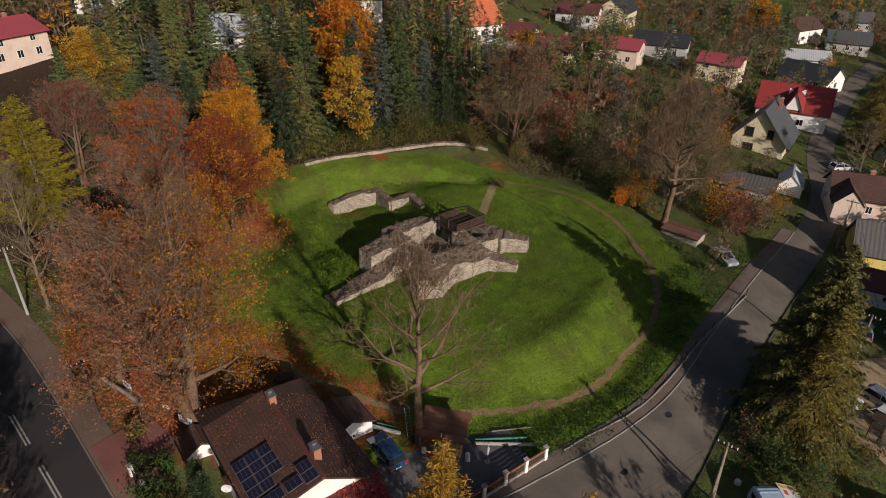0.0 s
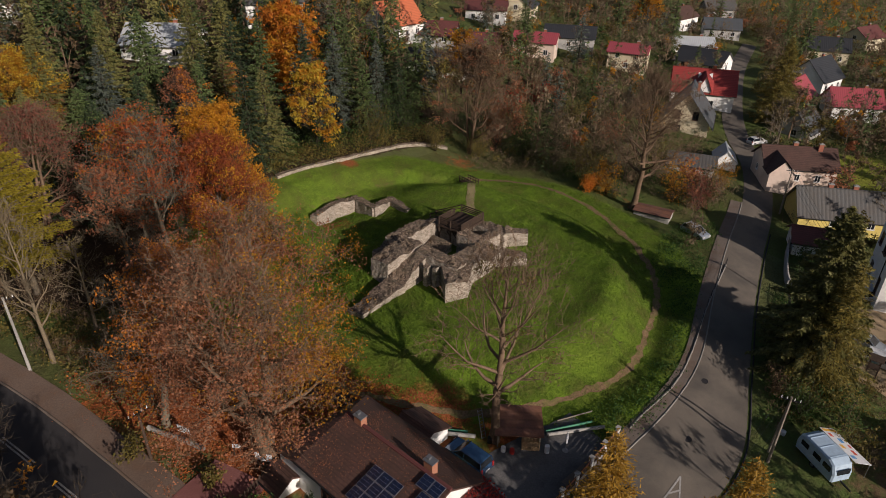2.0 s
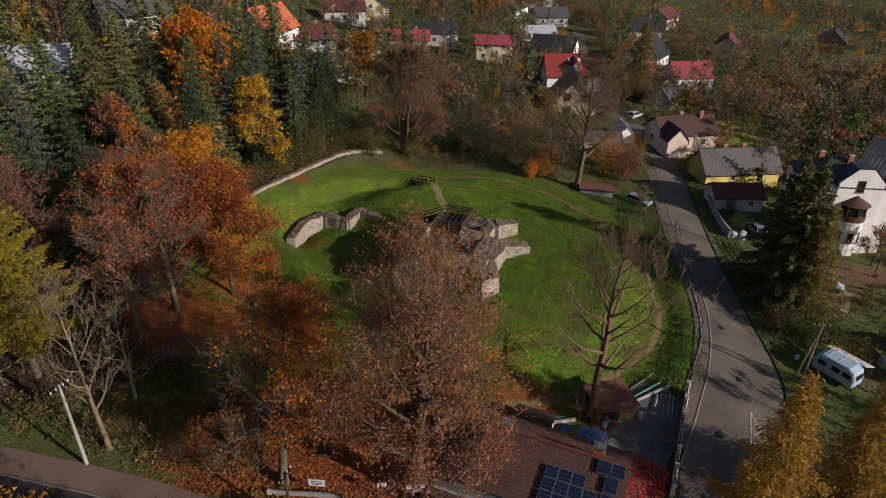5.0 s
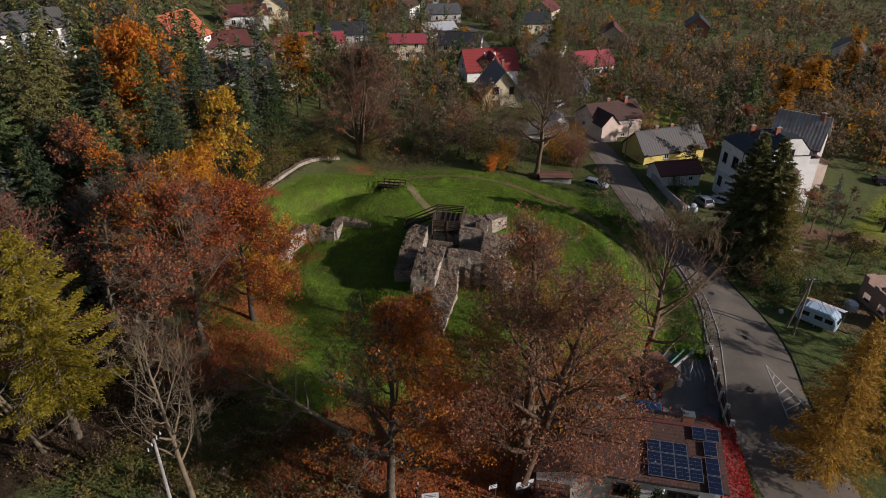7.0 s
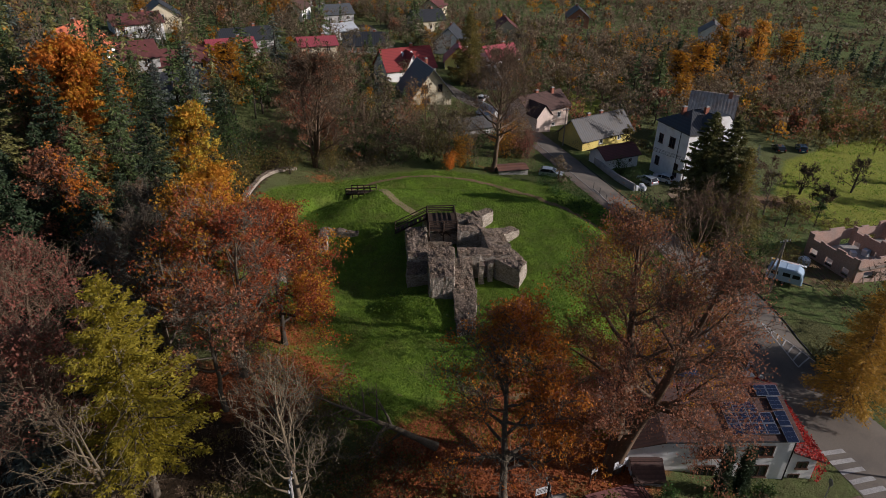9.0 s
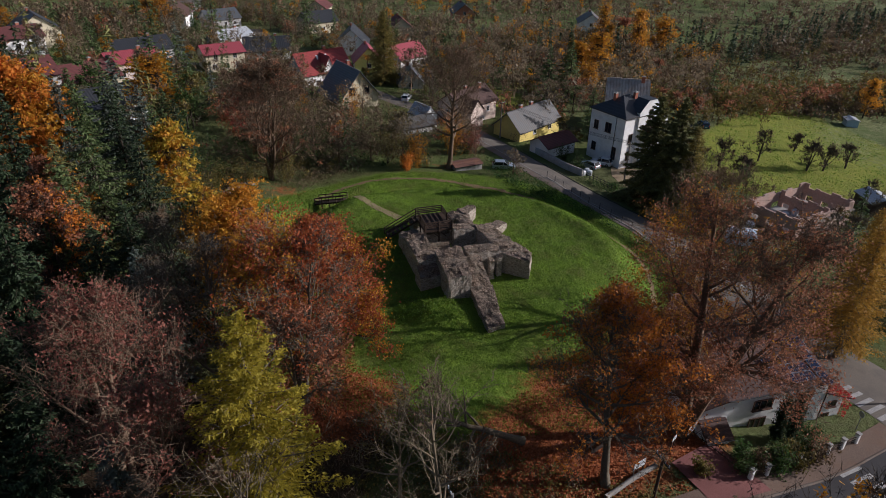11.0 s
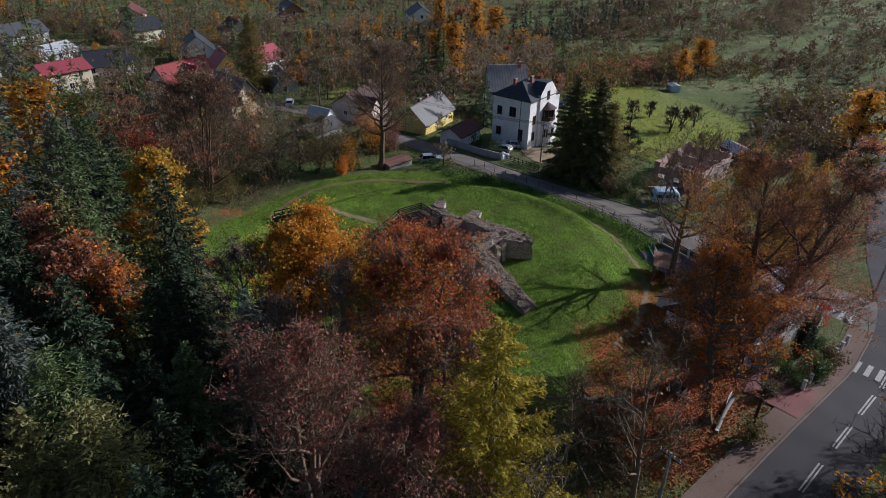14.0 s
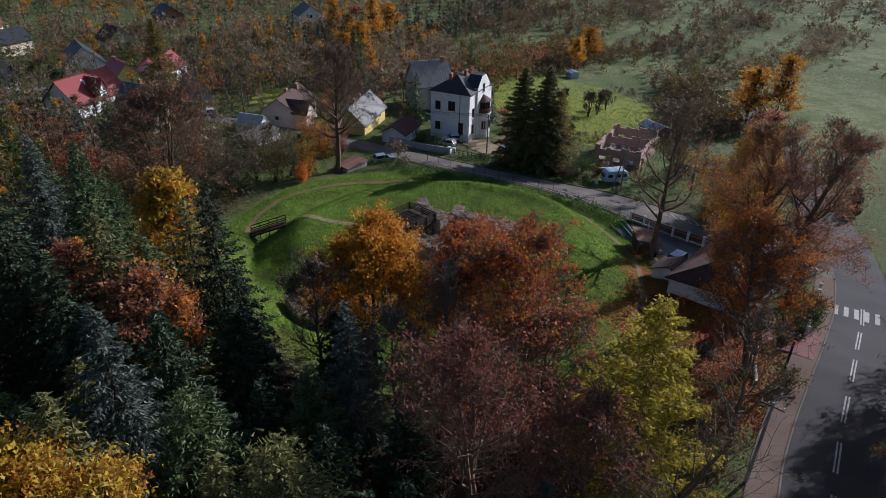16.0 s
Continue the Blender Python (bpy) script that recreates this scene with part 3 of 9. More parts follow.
def ribbon(line, width, lift, cross=6, ragged=0.0, seed=1):
    """Verts and quads of a strip that follows the ground along line; width is a number or the line's third column."""
    rng = np.random.RandomState(seed)
    t = np.gradient(line[:, :2], axis=0)
    t /= np.linalg.norm(t, axis=1)[:, None]
    nrm = np.stack([-t[:, 1], t[:, 0]], 1)
    w = line[:, 2] if width is None else np.full(len(line), float(width))
    e = rng.uniform(-ragged, ragged, (len(line), 2))
    vs = []
    for k in range(cross + 1):
        s = k / cross - 0.5
        off = s * w + np.where(s < 0, e[:, 0], e[:, 1]) * abs(2 * s)
        x, y = line[:, 0] + nrm[:, 0] * off, line[:, 1] + nrm[:, 1] * off
        vs.append(np.stack([x, y, height(x, y) + lift], 1))
    v = np.stack(vs, 1).reshape(-1, 3)
    n, c = len(line), cross + 1
    i = (np.arange(n - 1)[:, None] * c + np.arange(cross)[None]).ravel()
    return v, np.stack([i + 1, i, i + c, i + c + 1], 1)


def strip(line, w, h, lift=0.0):
    """A solid kerb-like bar along line, w wide and h high."""
    a, b = offset_line(line, w / 2), offset_line(line, -w / 2)
    za, zb = height(a[:, 0], a[:, 1]) + lift, height(b[:, 0], b[:, 1]) + lift
    z = np.maximum(za, zb)
    n = len(line)
    v = np.concatenate([np.stack([a[:, 0], a[:, 1], z - 0.25], 1), np.stack([a[:, 0], a[:, 1], z + h], 1), np.stack([b[:, 0], b[:, 1], z + h], 1), np.stack([b[:, 0], b[:, 1], z - 0.25], 1)])
    i = np.arange(n - 1)
    q = [np.stack([i + k * n, i + k * n + 1, i + (k + 1) * n + 1, i + (k + 1) * n], 1)[:, ::-1] for k in range(3)]
    q += [np.array([[0, n, 2 * n, 3 * n]]), np.array([[n - 1, 4 * n - 1, 3 * n - 1, 2 * n - 1]])]
    return v, np.concatenate(q)


# ---- ground, one sheet out past what can be seen ----
def axis_lines(a, b, step, far):
    mid = list(np.arange(a, b, step))
    d, lo, hi = step, [a], [b]
    while lo[-1] > -far:
        d *= 1.13
        lo.append(lo[-1] - d)
    d = step
    while hi[-1] < far:
        d *= 1.13
        hi.append(hi[-1] + d)
    return np.array(lo[:0:-1] + mid + hi)


MEADOW = [(52, -42), (62, -58), (76, -67), (97, -78), (118, -75), (138, -61), (138, -46), (114, -35), (88, -28), (64, -30)]


def in_plot(x, y, poly, soft=2.5):
    """1 inside a convex plot of land whose corners run clockwise or anticlockwise, falling to 0 at its edge."""
    d = np.full(np.shape(x), 1e9)
    cx, cy = np.mean([p[0] for p in poly]), np.mean([p[1] for p in poly])
    for (ax, ay), (bx, by) in zip(poly, poly[1:] + poly[:1]):
        ln = math.hypot(bx - ax, by - ay)
        nx, ny = (by - ay) / ln, (ax - bx) / ln
        if (cx - ax) * nx + (cy - ay) * ny < 0:
            nx, ny = -nx, -ny
        d = np.minimum(d, (x - ax) * nx + (y - ay) * ny)
    return sstep(-soft, soft, d)


def build_ground():
    xs, ys = axis_lines(-62, 64, 0.7, 1500), axis_lines(-62, 60, 0.7, 1500)
    X, Y = np.meshgrid(xs, ys)
    Z = height(X, Y)
    inner = (abs(X) < 160) & (abs(Y) < 160)
    x, y = X[inner], Y[inner]

    def mask(fn):
        m = np.zeros(X.shape)
        m[inner] = fn
        return m

    street = mask(np.clip((STREET_W(x, y) + 0.0), 0, 1))
    Z = Z - 0.22 * street
    me = fast_mesh("ground", np.stack([X, Y, Z], -1).reshape(-1, 3), grid_quads(len(ys), len(xs)), "ground_cover", True)
    r = np.hypot(X - 1, Y + 2)
    wall_side = Y - (24 + 0.62 * (X + 14))
    grass = np.maximum(sstep(36, 31, r) * sstep(3, -1, wall_side), 0)
    grass = np.maximum(grass, sstep(12, 6, np.hypot(X - 26, Y - 2)))
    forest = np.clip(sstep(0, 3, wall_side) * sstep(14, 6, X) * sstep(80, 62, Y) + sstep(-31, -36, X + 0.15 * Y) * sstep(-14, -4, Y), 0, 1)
    litter = np.zeros(X.shape)
    for cx, cy, cr, cw in ((-25, -23.5, 9, 1.1), (-18.5, -22.5, 8, 1.1), (-30, -21.5, 7, 1.15), (-30, -3, 6, 1), (-33, -1, 6, 1.05), (-28, -19, 6, 1.15), (-25, 4, 5, 0.9), (-14, -26, 7, 0.9), (-21, -31, 6, 0.95), (-33, -20, 7, 0.85), (-7, -27.5, 6, 1.0), (0, -29.5, 4, 0.8), (-13, 14, 4, 0.6), (-10, 27, 2.5, 0.75), (10, 32, 5, 0.5), (34, 14, 4, 0.45), (-40, -14, 6, 0.4)):
        litter = np.maximum(litter, cw * np.exp(-((X - cx) ** 2 + (Y - cy) ** 2) / (2 * (cr * 0.6) ** 2)))
    d = near_line(x, y, RING)
    dirt = mask(np.exp(-(d / 0.55) ** 2) * 0.42 * sstep(8, -4, x))
    dirt = np.maximum(dirt, 0.85 * np.exp(-((X - 47) ** 2 + (Y + 24) ** 2) / 60))
    dirt = np.maximum(dirt, 0.8 * np.exp(-(((X - 58) * 0.7 + (Y + 27) * 0.7) ** 2) / 18 - ((X - 58) ** 2 + (Y + 27) ** 2) / 300))
    dirt = np.maximum(dirt, 0.6 * np.exp(-((X - 36) ** 2 + (Y + 40) ** 2) / 90))
    meadow = in_plot(X, Y, MEADOW)
    meadow = np.maximum(meadow, 0.8 * sstep(14, 8, np.hypot(X - 92, Y - 24)))
    # mask of the far valley, where the ground is paled like haze
    far_haze = np.maximum(0, 0.85 * sstep(110, 150, X - 0.6 * Y) * sstep(-40, -70, Y) * (0.6 + 0.4 * np.sin(X * 0.045) * np.sin(Y * 0.06 + 1)))
    for name, a in (("grass", grass), ("forest", forest), ("litter", litter), ("dirt", dirt), ("meadow", meadow), ("far_haze", far_haze)):
        at = me.attributes.new(name, "FLOAT", "POINT")
        at.data.foreach_set("value", np.ascontiguousarray(a.ravel(), dtype=np.float32))
    return solo("ground", me, None, "grassy castle hillside with fallen leaves and woodland floor", "ground", kind="structure")


def grid_quads(ny, nx):
    i = (np.arange(ny - 1)[:, None] * nx + np.arange(nx - 1)[None]).ravel()
    return np.stack([i, i + 1, i + nx + 1, i + nx], 1)


def STREET_W(x, y):
    """1 under the carriageways, so that the ground stays below them."""
    m = np.zeros(x.shape)
    for line in (STREET, MAIN):
        for i in range(0, len(line), 6):
            c = line[i:i + 6]
            d = np.sqrt((x[..., None] - c[:, 0]) ** 2 + (y[..., None] - c[:, 1]) ** 2) - c[:, 2] / 2
            m = np.maximum(m, (d.min(-1) < -0.3).astype(float))
    return m


build_ground()
v, q = ribbon(STREET, None, 0.02, 8)
solo("road_street", fast_mesh("road_street", v, q, "asphalt_pale", True), None, "worn pale asphalt street round the castle hill", "road", kind="structure")
v, q = ribbon(MAIN, None, 0.03, 8)
solo("road_main", fast_mesh("road_main", v, q, "asphalt_dark", True), None, "dark asphalt main road with white markings", "road", kind="structure")


def beside(line, extra, i0, i1, sgn=1):
    t = np.gradient(line[:, :2], axis=0)
    t /= np.linalg.norm(t, axis=1)[:, None]
    d = sgn * (line[:, 2] / 2 + extra)
    return np.stack([line[:, 0] - t[:, 1] * d, line[:, 1] + t[:, 0] * d], 1)[i0:i1]


v, q = ribbon(beside(STREET, 1.0, 20, 92), 1.7, 0.07, 2)
solo("pavement_street", fast_mesh("pavement_street", v, q, "footway", True), None, "narrow brown asphalt footway beside the street", "pavement", kind="structure")
v, q = strip(beside(STREET, 0.08, 18, 92), 0.16, 0.1)
solo("kerb_street", fast_mesh("kerb_street", v, q, "kerb_stone"), None, "pale worn concrete kerb along the street", "kerb", kind="structure")
v, q = strip(beside(STREET, 0.3, 22, 84, -1), 0.16, 0.06)
solo("gutter_street", fast_mesh("gutter_street", v, q, "asphalt_dark"), None, "dark drainage channel along the street", "gutter", kind="structure")
v, q = ribbon(beside(MAIN, 1.3, 8, 116), 2.3, 0.09, 3)
solo("pavement_main", fast_mesh("pavement_main", v, q, "footway_west", True), None, "sandy footway strewn with leaves by the main road", "pavement", kind="structure")
v, q = strip(beside(MAIN, 0.12, 8, 116), 0.2, 0.1)
solo("kerb_main", fast_mesh("kerb_main", v, q, "footway"), None, "leaf-strewn brown kerb along the main road", "kerb", kind="structure")
v, q = ribbon(GRAVEL, None, 0.05, 3, 0.12)
path = np.concatenate([RING[-46:], RING[1:90]])
v, q = ribbon(path, 0.75, 0.04, 4, 0.22, 3)
solo("ring_path", fast_mesh("ring_path", v, q, "trodden_earth", True), None, "narrow trodden reddish-brown earth path round the mound", "path", kind="structure")
v, q = ribbon(GRAVEL, None, 0.05, 3, 0.12)
solo("gravel_path", fast_mesh("gravel_path", v, q, "gravel", True), None, "pale gravel path up the mound to the ruin", "path", kind="structure")


def paint(name, x, y, l, w, ang, label="white painted road marking"):
    co, si = math.cos(radians(ang)), math.sin(radians(ang))
    vs, n = [], 6
    for i in range(n + 1):
        for k in (-0.5, 0.5):
            a, b = (i / n - 0.5) * l, k * w
            px, py = x + a * co - b * si, y + a * si + b * co
            vs.append((px, py, hz(px, py) + 0.045))
    return solo(name, MB().add(vs, [(2 * i, 2 * i + 2, 2 * i + 3, 2 * i + 1) for i in range(n)]), "road_paint", label, "road marking", "road markings", "structure")


def ang_at(line, i):
    d = line[i + 1] - line[i - 1]
    return math.degrees(math.atan2(d[1], d[0]))


for i in range(24, 118):
    x, y = MAIN[i][:2]
    a = ang_at(MAIN, i)
    if 50 < i < 110 and i % 7 == 0:
        for o in (-0.14, 0.14):
            paint("lane_line", x - math.sin(radians(a)) * o, y + math.cos(radians(a)) * o, 4.5 if i > 66 else 1.8, 0.14, a)
for k in range(5):
    paint("zebra_bar", -5.4 - 0.75 * k, -46.6 - 0.85 * k, 2.6, 0.5, -40, "white zebra crossing bar")
for k in range(6):
    paint("zebra_bar", -18.6 - 0.66 * k, -45.3 - 0.86 * k, 2.8, 0.5, -41, "white zebra crossing bar")
HA, HB, HC = Vector((14.2, -36.8)), Vector((7.2, -42.0)), Vector((10.2, -43.4))     # a long wedge of hatching


def painted(name, a, b, w, label):
    d = b - a
    paint(name, (a.x + b.x) / 2, (a.y + b.y) / 2, d.length, w, math.degrees(math.atan2(d.y, d.x)), label)


painted("hatch_edge", HA, HB, 0.14, "faint white hatching on the asphalt")
painted("hatch_edge", HA, HC, 0.14, "faint white hatching on the asphalt")
for k in range(6):
    painted("hatch_line", HA.lerp(HB, 0.3 + 0.14 * k), HA.lerp(HC, 0.2 + 0.14 * k), 0.16, "faint white hatching on the asphalt")

# ---- the castle ruin ----
TH = radians(39.5)


def uv(u, v, z=0.0):
    return Vector((u * math.cos(TH) - v * math.sin(TH), u * math.sin(TH) + v * math.cos(TH), z))


def rough_block(tops, bots, cell=0.32, amp=0.12, top_amp=0.3):
    """A weathered masonry block between four top and four bottom corners (world), counter-clockwise."""
    mb = MB()

    def wob(p, top):
        n = noise.noise_vector(p * 0.9) * amp + noise.noise_vector(p * 2.6) * amp * 0.6
        q = p + n
        if top:
            q.z += (noise.noise(p * 0.7 + Vector((3, 9, 1))) - 0.1) * top_amp + noise.noise(p * 2.3 + Vector((7, 2, 5))) * top_amp * 0.45
        return q

    def face(a, b, c, d, ta, tb, tc, td):
        nu = max(1, int(max((b - a).length, (c - d).length) / cell))
        nv = max(1, int(max((d - a).length, (c - b).length) / cell))
        vs = []
        for j in range(nv + 1):
            for i in range(nu + 1):
                s, t = i / nu, j / nv
                p = (a * (1 - s) + b * s) * (1 - t) + (d * (1 - s) + c * s) * t
                k = (ta * (1 - s) + tb * s) * (1 - t) + (td * (1 - s) + tc * s) * t
                vs.append(wob(p, k > 0.99))
        fs = [(j * (nu + 1) + i, j * (nu + 1) + i + 1, (j + 1) * (nu + 1) + i + 1, (j + 1) * (nu + 1) + i) for j in range(nv) for i in range(nu)]
        mb.add(vs, fs)

    T, B = [Vector(p) for p in tops], [Vector(p) for p in bots]
    face(T[0], T[1], T[2], T[3], 1, 1, 1, 1)
    mb.tops = len(mb.f)
    for i in range(4):
        j = (i + 1) % 4
        face(B[i], B[j], T[j], T[i], 0, 0, 1, 1)
    return mb


def masonry_part(name, mb, parent):
    """A masonry block as a part; its broken top shows the dark rubble core."""
    me = mb.mesh(name, "rubble_stone")
    me.materials.append(MATS["wall_core"])
    for i in range(mb.tops):
        me.polygons[i].material_index = 1
    return part(name, me, None, parent)


def wall_block(quad, z_top, z_bot, out=0.0, cell=0.32):
    """A block over a plan quad in castle axes; z_top a number or four; out: how far the foot spreads."""
    zt = z_top if isinstance(z_top, (list, tuple)) else [z_top] * 4
    cu, cv = sum(p[0] for p in quad) / 4, sum(p[1] for p in quad) / 4
    tops = [uv(p[0], p[1], z) for p, z in zip(quad, zt)]
    bots = []
    for p in quad:
        d = Vector((p[0] - cu, p[1] - cv)).normalized() * out
        bots.append(uv(p[0] + d.x, p[1] + d.y, z_bot))
    return rough_block(tops, bots, cell)


def rect(u0, u1, v0, v1):
    return [(u0, v0), (u1, v0), (u1, v1), (u0, v1)]


TOPS = [(rect(-10.1, -4.5, -0.2, 2.8), [2.35, 3.0, 3.0, 2.2]), ([(-16.4, -1.8), (-10.2, -2.6), (-10.2, 0.2), (-16.6, 0.2)], [-0.75, 0.5, 0.5, -0.75]), (rect(-10.2, -6.2, -2.5, 0.0), [0.5, 2.5, 2.5, 0.8]), ([(-9.1, -7.9), (-6.7, -9.2), (-3.7, -7.7), (-6.6, -5.3)], [2.1, 2.2, 2.4, 2.4])]   # plan and corner heights of the broken wall tops
castle = thing("castle_ruin", label="roofless pale rubble-stone keep ruin on the grass mound", category="castle ruin")
for nm, quad, zt, zb, out in (
        ("keep_wall", rect(-5.2, 1.4, 2.6, 5.1), [2.3, 2.6, 2.3, 2.4], -2.2, 0.2),
        ("keep_wall", rect(1.4, 4.2, 2.7, 5.2), [2.2, 1.5, 1.3, 1.9], -1.5, 0.15),
        ("keep_wall", rect(-7.3, -5.2, 2.9, 5.3), [1.2, 1.7, 1.6, 0.9], -2.2, 0.2),
        ("keep_wall", rect(-6.2, -4.5, -7.2, -0.9), [2.6, 2.9, 3.0, 2.8], -1.8, 0.1),
        ("keep_wall", rect(-4.6, 2.2, -7.8, -4.8), [2.4, 1.5, 2.2, 2.8], -1.6, 0.12),
        ("keep_wall", rect(1.1, 3.2, -7.0, -1.6), [1.8, 1.5, 2.3, 2.6], -1.4, 0.1),
        ("keep_wall", rect(2.6, 3.8, -1.7, 2.8), [1.3, 1.0, 0.9, 1.2], -1.4, 0.1),
        ("outer_wall", rect(3.1, 6.4, -5.0, -3.4), [1.9, 1.6, 1.6, 1.9], -1.2, 0.1),
        ("outer_wall", rect(6.0, 8.2, -5.6, 2.6), [1.6, 1.5, 1.3, 1.7], -1.2, 0.1),
        ("vault_stump", rect(-1.4, 1.0, -0.8, 2.4), [-0.4, 0.9, 0.9, -0.3], -1.4, 0.1)):
    masonry_part(nm, wall_block(quad, zt, zb, out), castle)
    TOPS.append((quad, zt))
masonry_part("tower_stump", rough_block([uv(-10.2, 0.0, 2.35), uv(-4.5, -0.6, 3.0), uv(-4.5, 2.8, 3.0), uv(-10.1, 2.8, 2.2)], [uv(-10.4, -0.1, -1.8), uv(-4.4, -1.0, -1.8), uv(-4.4, 2.9, -1.8), uv(-10.4, 2.95, -1.8)]), castle)
masonry_part("buttress", wall_block([(-9.1, -7.9), (-6.7, -9.2), (-3.7, -7.7), (-6.6, -5.3)], [2.1, 2.2, 2.5, 2.5], -1.6, 0.1), castle)
masonry_part("buttress", wall_block([(1.7, -7.7), (4.2, -10.4), (5.3, -9.6), (3.1, -6.4)], [1.4, 0.7, 0.8, 1.5], -1.8, 0.1), castle)
masonry_part("buttress", wall_block([(6.6, -5.4), (8.9, -7.5), (10.0, -6.7), (8.2, -4.3)], [1.6, 1.4, 1.4, 1.7], -1.5, 0.1), castle)
masonry_part("pillar", wall_block([(-7.6, -3.9), (-6.9, -3.9), (-6.9, -3.3), (-7.6, -3.3)], 2.3, -1.8, 0.05), castle)
masonry_part("pillar", wall_block([(-7.3, -5.0), (-6.6, -5.0), (-6.6, -4.4), (-7.3, -4.4)], 2.4, -1.8, 0.05), castle)
masonry_part("sloping_wall", rough_block([uv(-10.2, -2.5, 0.45), uv(-6.2, -2.5, 2.5), uv(-6.2, -0.2, 2.5), uv(-10.2, 0.05, 0.8)], [uv(-10.2, -2.6, -1.9), uv(-6.2, -2.6, -1.9), uv(-6.2, -0.1, -1.9), uv(-10.2, 0.1, -1.9)]), castle)
masonry_part("sloping_wall", rough_block([uv(-16.4, -1.8, -0.75), uv(-10.1, -2.7, 0.5), uv(-10.1, 0.1, 0.6), uv(-16.6, 0.2, -0.75)], [uv(-16.5, -1.9, -2.4), uv(-10.1, -2.8, -2.4), uv(-10.1, 0.15, -2.4), uv(-16.7, 0.3, -2.4)], 0.4, 0.13, 0.15), castle)

lower = thing("outer_ward_ruin", label="low zigzag rubble-stone wall remains in the grass hollow", category="castle ruin")
zig = [(-15.9, 13.9), (-13.0, 17.4), (-9.6, 18.9), (-7.2, 15.2), (-4.4, 17.6), (-2.2, 13.6)]
for a, b in zip(zig, zig[1:]):
    d = Vector((b[0] - a[0], b[1] - a[1])).normalized()
    n = Vector((-d.y, d.x)) * 0.6
    a2, b2 = Vector(a) - d * 0.35, Vector(b) + d * 0.35
    q4 = [a2 - n, b2 - n, b2 + n, a2 + n]
    zt = -0.35
    masonry_part("low_wall", rough_block([(p.x, p.y, zt) for p in q4], [(p.x, p.y, -3.0) for p in q4], 0.4, 0.12, 0.3), lower)


def stones(name, spots, lo, hi, seed, mat, flat=0.7):
    """Loose stones: little bent boxes at the given points."""
    rng = np.random.RandomState(seed)
    n = len(spots)
    cube = np.array([(-1, -1, -1), (1, -1, -1), (1, 1, -1), (-1, 1, -1), (-0.8, -0.8, 1), (0.8, -0.8, 1), (0.8, 0.8, 1), (-0.8, 0.8, 1)], float) * 0.5
    s = rng.uniform(lo, hi, (n, 1, 1)) * np.stack([rng.uniform(0.7, 1.3, n), rng.uniform(0.7, 1.3, n), rng.uniform(0.45, 1.0, n) * flat], 1)[:, None]
    v = cube[None] * s + rng.uniform(-0.12, 0.12, (n, 8, 3)) * s
    a = rng.uniform(0, 6.28, n)
    x = v[..., 0] * np.cos(a)[:, None] - v[..., 1] * np.sin(a)[:, None]
    y = v[..., 0] * np.sin(a)[:, None] + v[..., 1] * np.cos(a)[:, None]
    v = np.stack([x, y, v[..., 2]], -1) + np.array(spots)[:, None]
    f = np.array([(3, 2, 1, 0), (4, 5, 6, 7), (0, 1, 5, 4), (1, 2, 6, 5), (2, 3, 7, 6), (3, 0, 4, 7)])
    q = (f[None] + (np.arange(n) * 8)[:, None, None]).reshape(-1, 4)
    return fast_mesh(name, v.reshape(-1, 3), q, mat)


rng = np.random.RandomState(4)
spots = []
for quad, zt in TOPS:
    q = [Vector((p[0], p[1], z)) for p, z in zip(quad, zt)]
    for _ in range(int(26 * (q[1] - q[0]).length * (q[3] - q[0]).length)):
        c, d = rng.rand(), rng.rand()
        p = (q[0] * (1 - c) + q[1] * c) * (1 - d) + (q[3] * (1 - c) + q[2] * c) * d
        spots.append(tuple(uv(p.x, p.y, p.z - 0.02 + (noise.noise(Vector((p.x, p.y, 3.0))) - 0.1) * 0.4)))
for a, b in zip(zig, zig[1:]):
    for _ in range(50):
        s = rng.rand()
        spots.append((a[0] + (b[0] - a[0]) * s + rng.uniform(-0.5, 0.5), a[1] + (b[1] - a[1]) * s + rng.uniform(-0.5, 0.5), -0.33))
solo("wall_top_rubble", stones("wall_top_rubble", spots, 0.05, 0.17, 5, "loose_stone"), None, "loose broken stones along the tops of the ruined walls", "rubble", kind="stuff")

# wooden viewing platform in the keep
DZ = 2.25
plat = thing("viewing_platform", label="dark brown timber viewing platform with railings in the keep", category="platform")
for i in range(19):
    part("deck_board", MB().box((0, 0, 0), (4.9, 0.19, 0.05), 39.5, Matrix.Translation(uv(4.4, -1.6 + 0.2 * i, DZ))), "wood_dark", plat)


def beam(p, q, w, h=None):
    """A squared timber from p to q."""
    h = h or w
    p, q = Vector(p), Vector(q)
    d = (q - p).normalized()
    s = d.cross(Vector((0, 0, 1)))
    s = (s if s.length > 0.05 else Vector((1, 0, 0))).normalized()
    t = s.cross(d)
    vs = [e + s * a * w / 2 + t * b * h / 2 for e in (p, q) for a, b in ((-1, -1), (1, -1), (1, 1), (-1, 1))]
    return MB().add(vs, [(3, 2, 1, 0), (4, 5, 6, 7), (0, 1, 5, 4), (1, 2, 6, 5), (2, 3, 7, 6), (3, 0, 4, 7)])


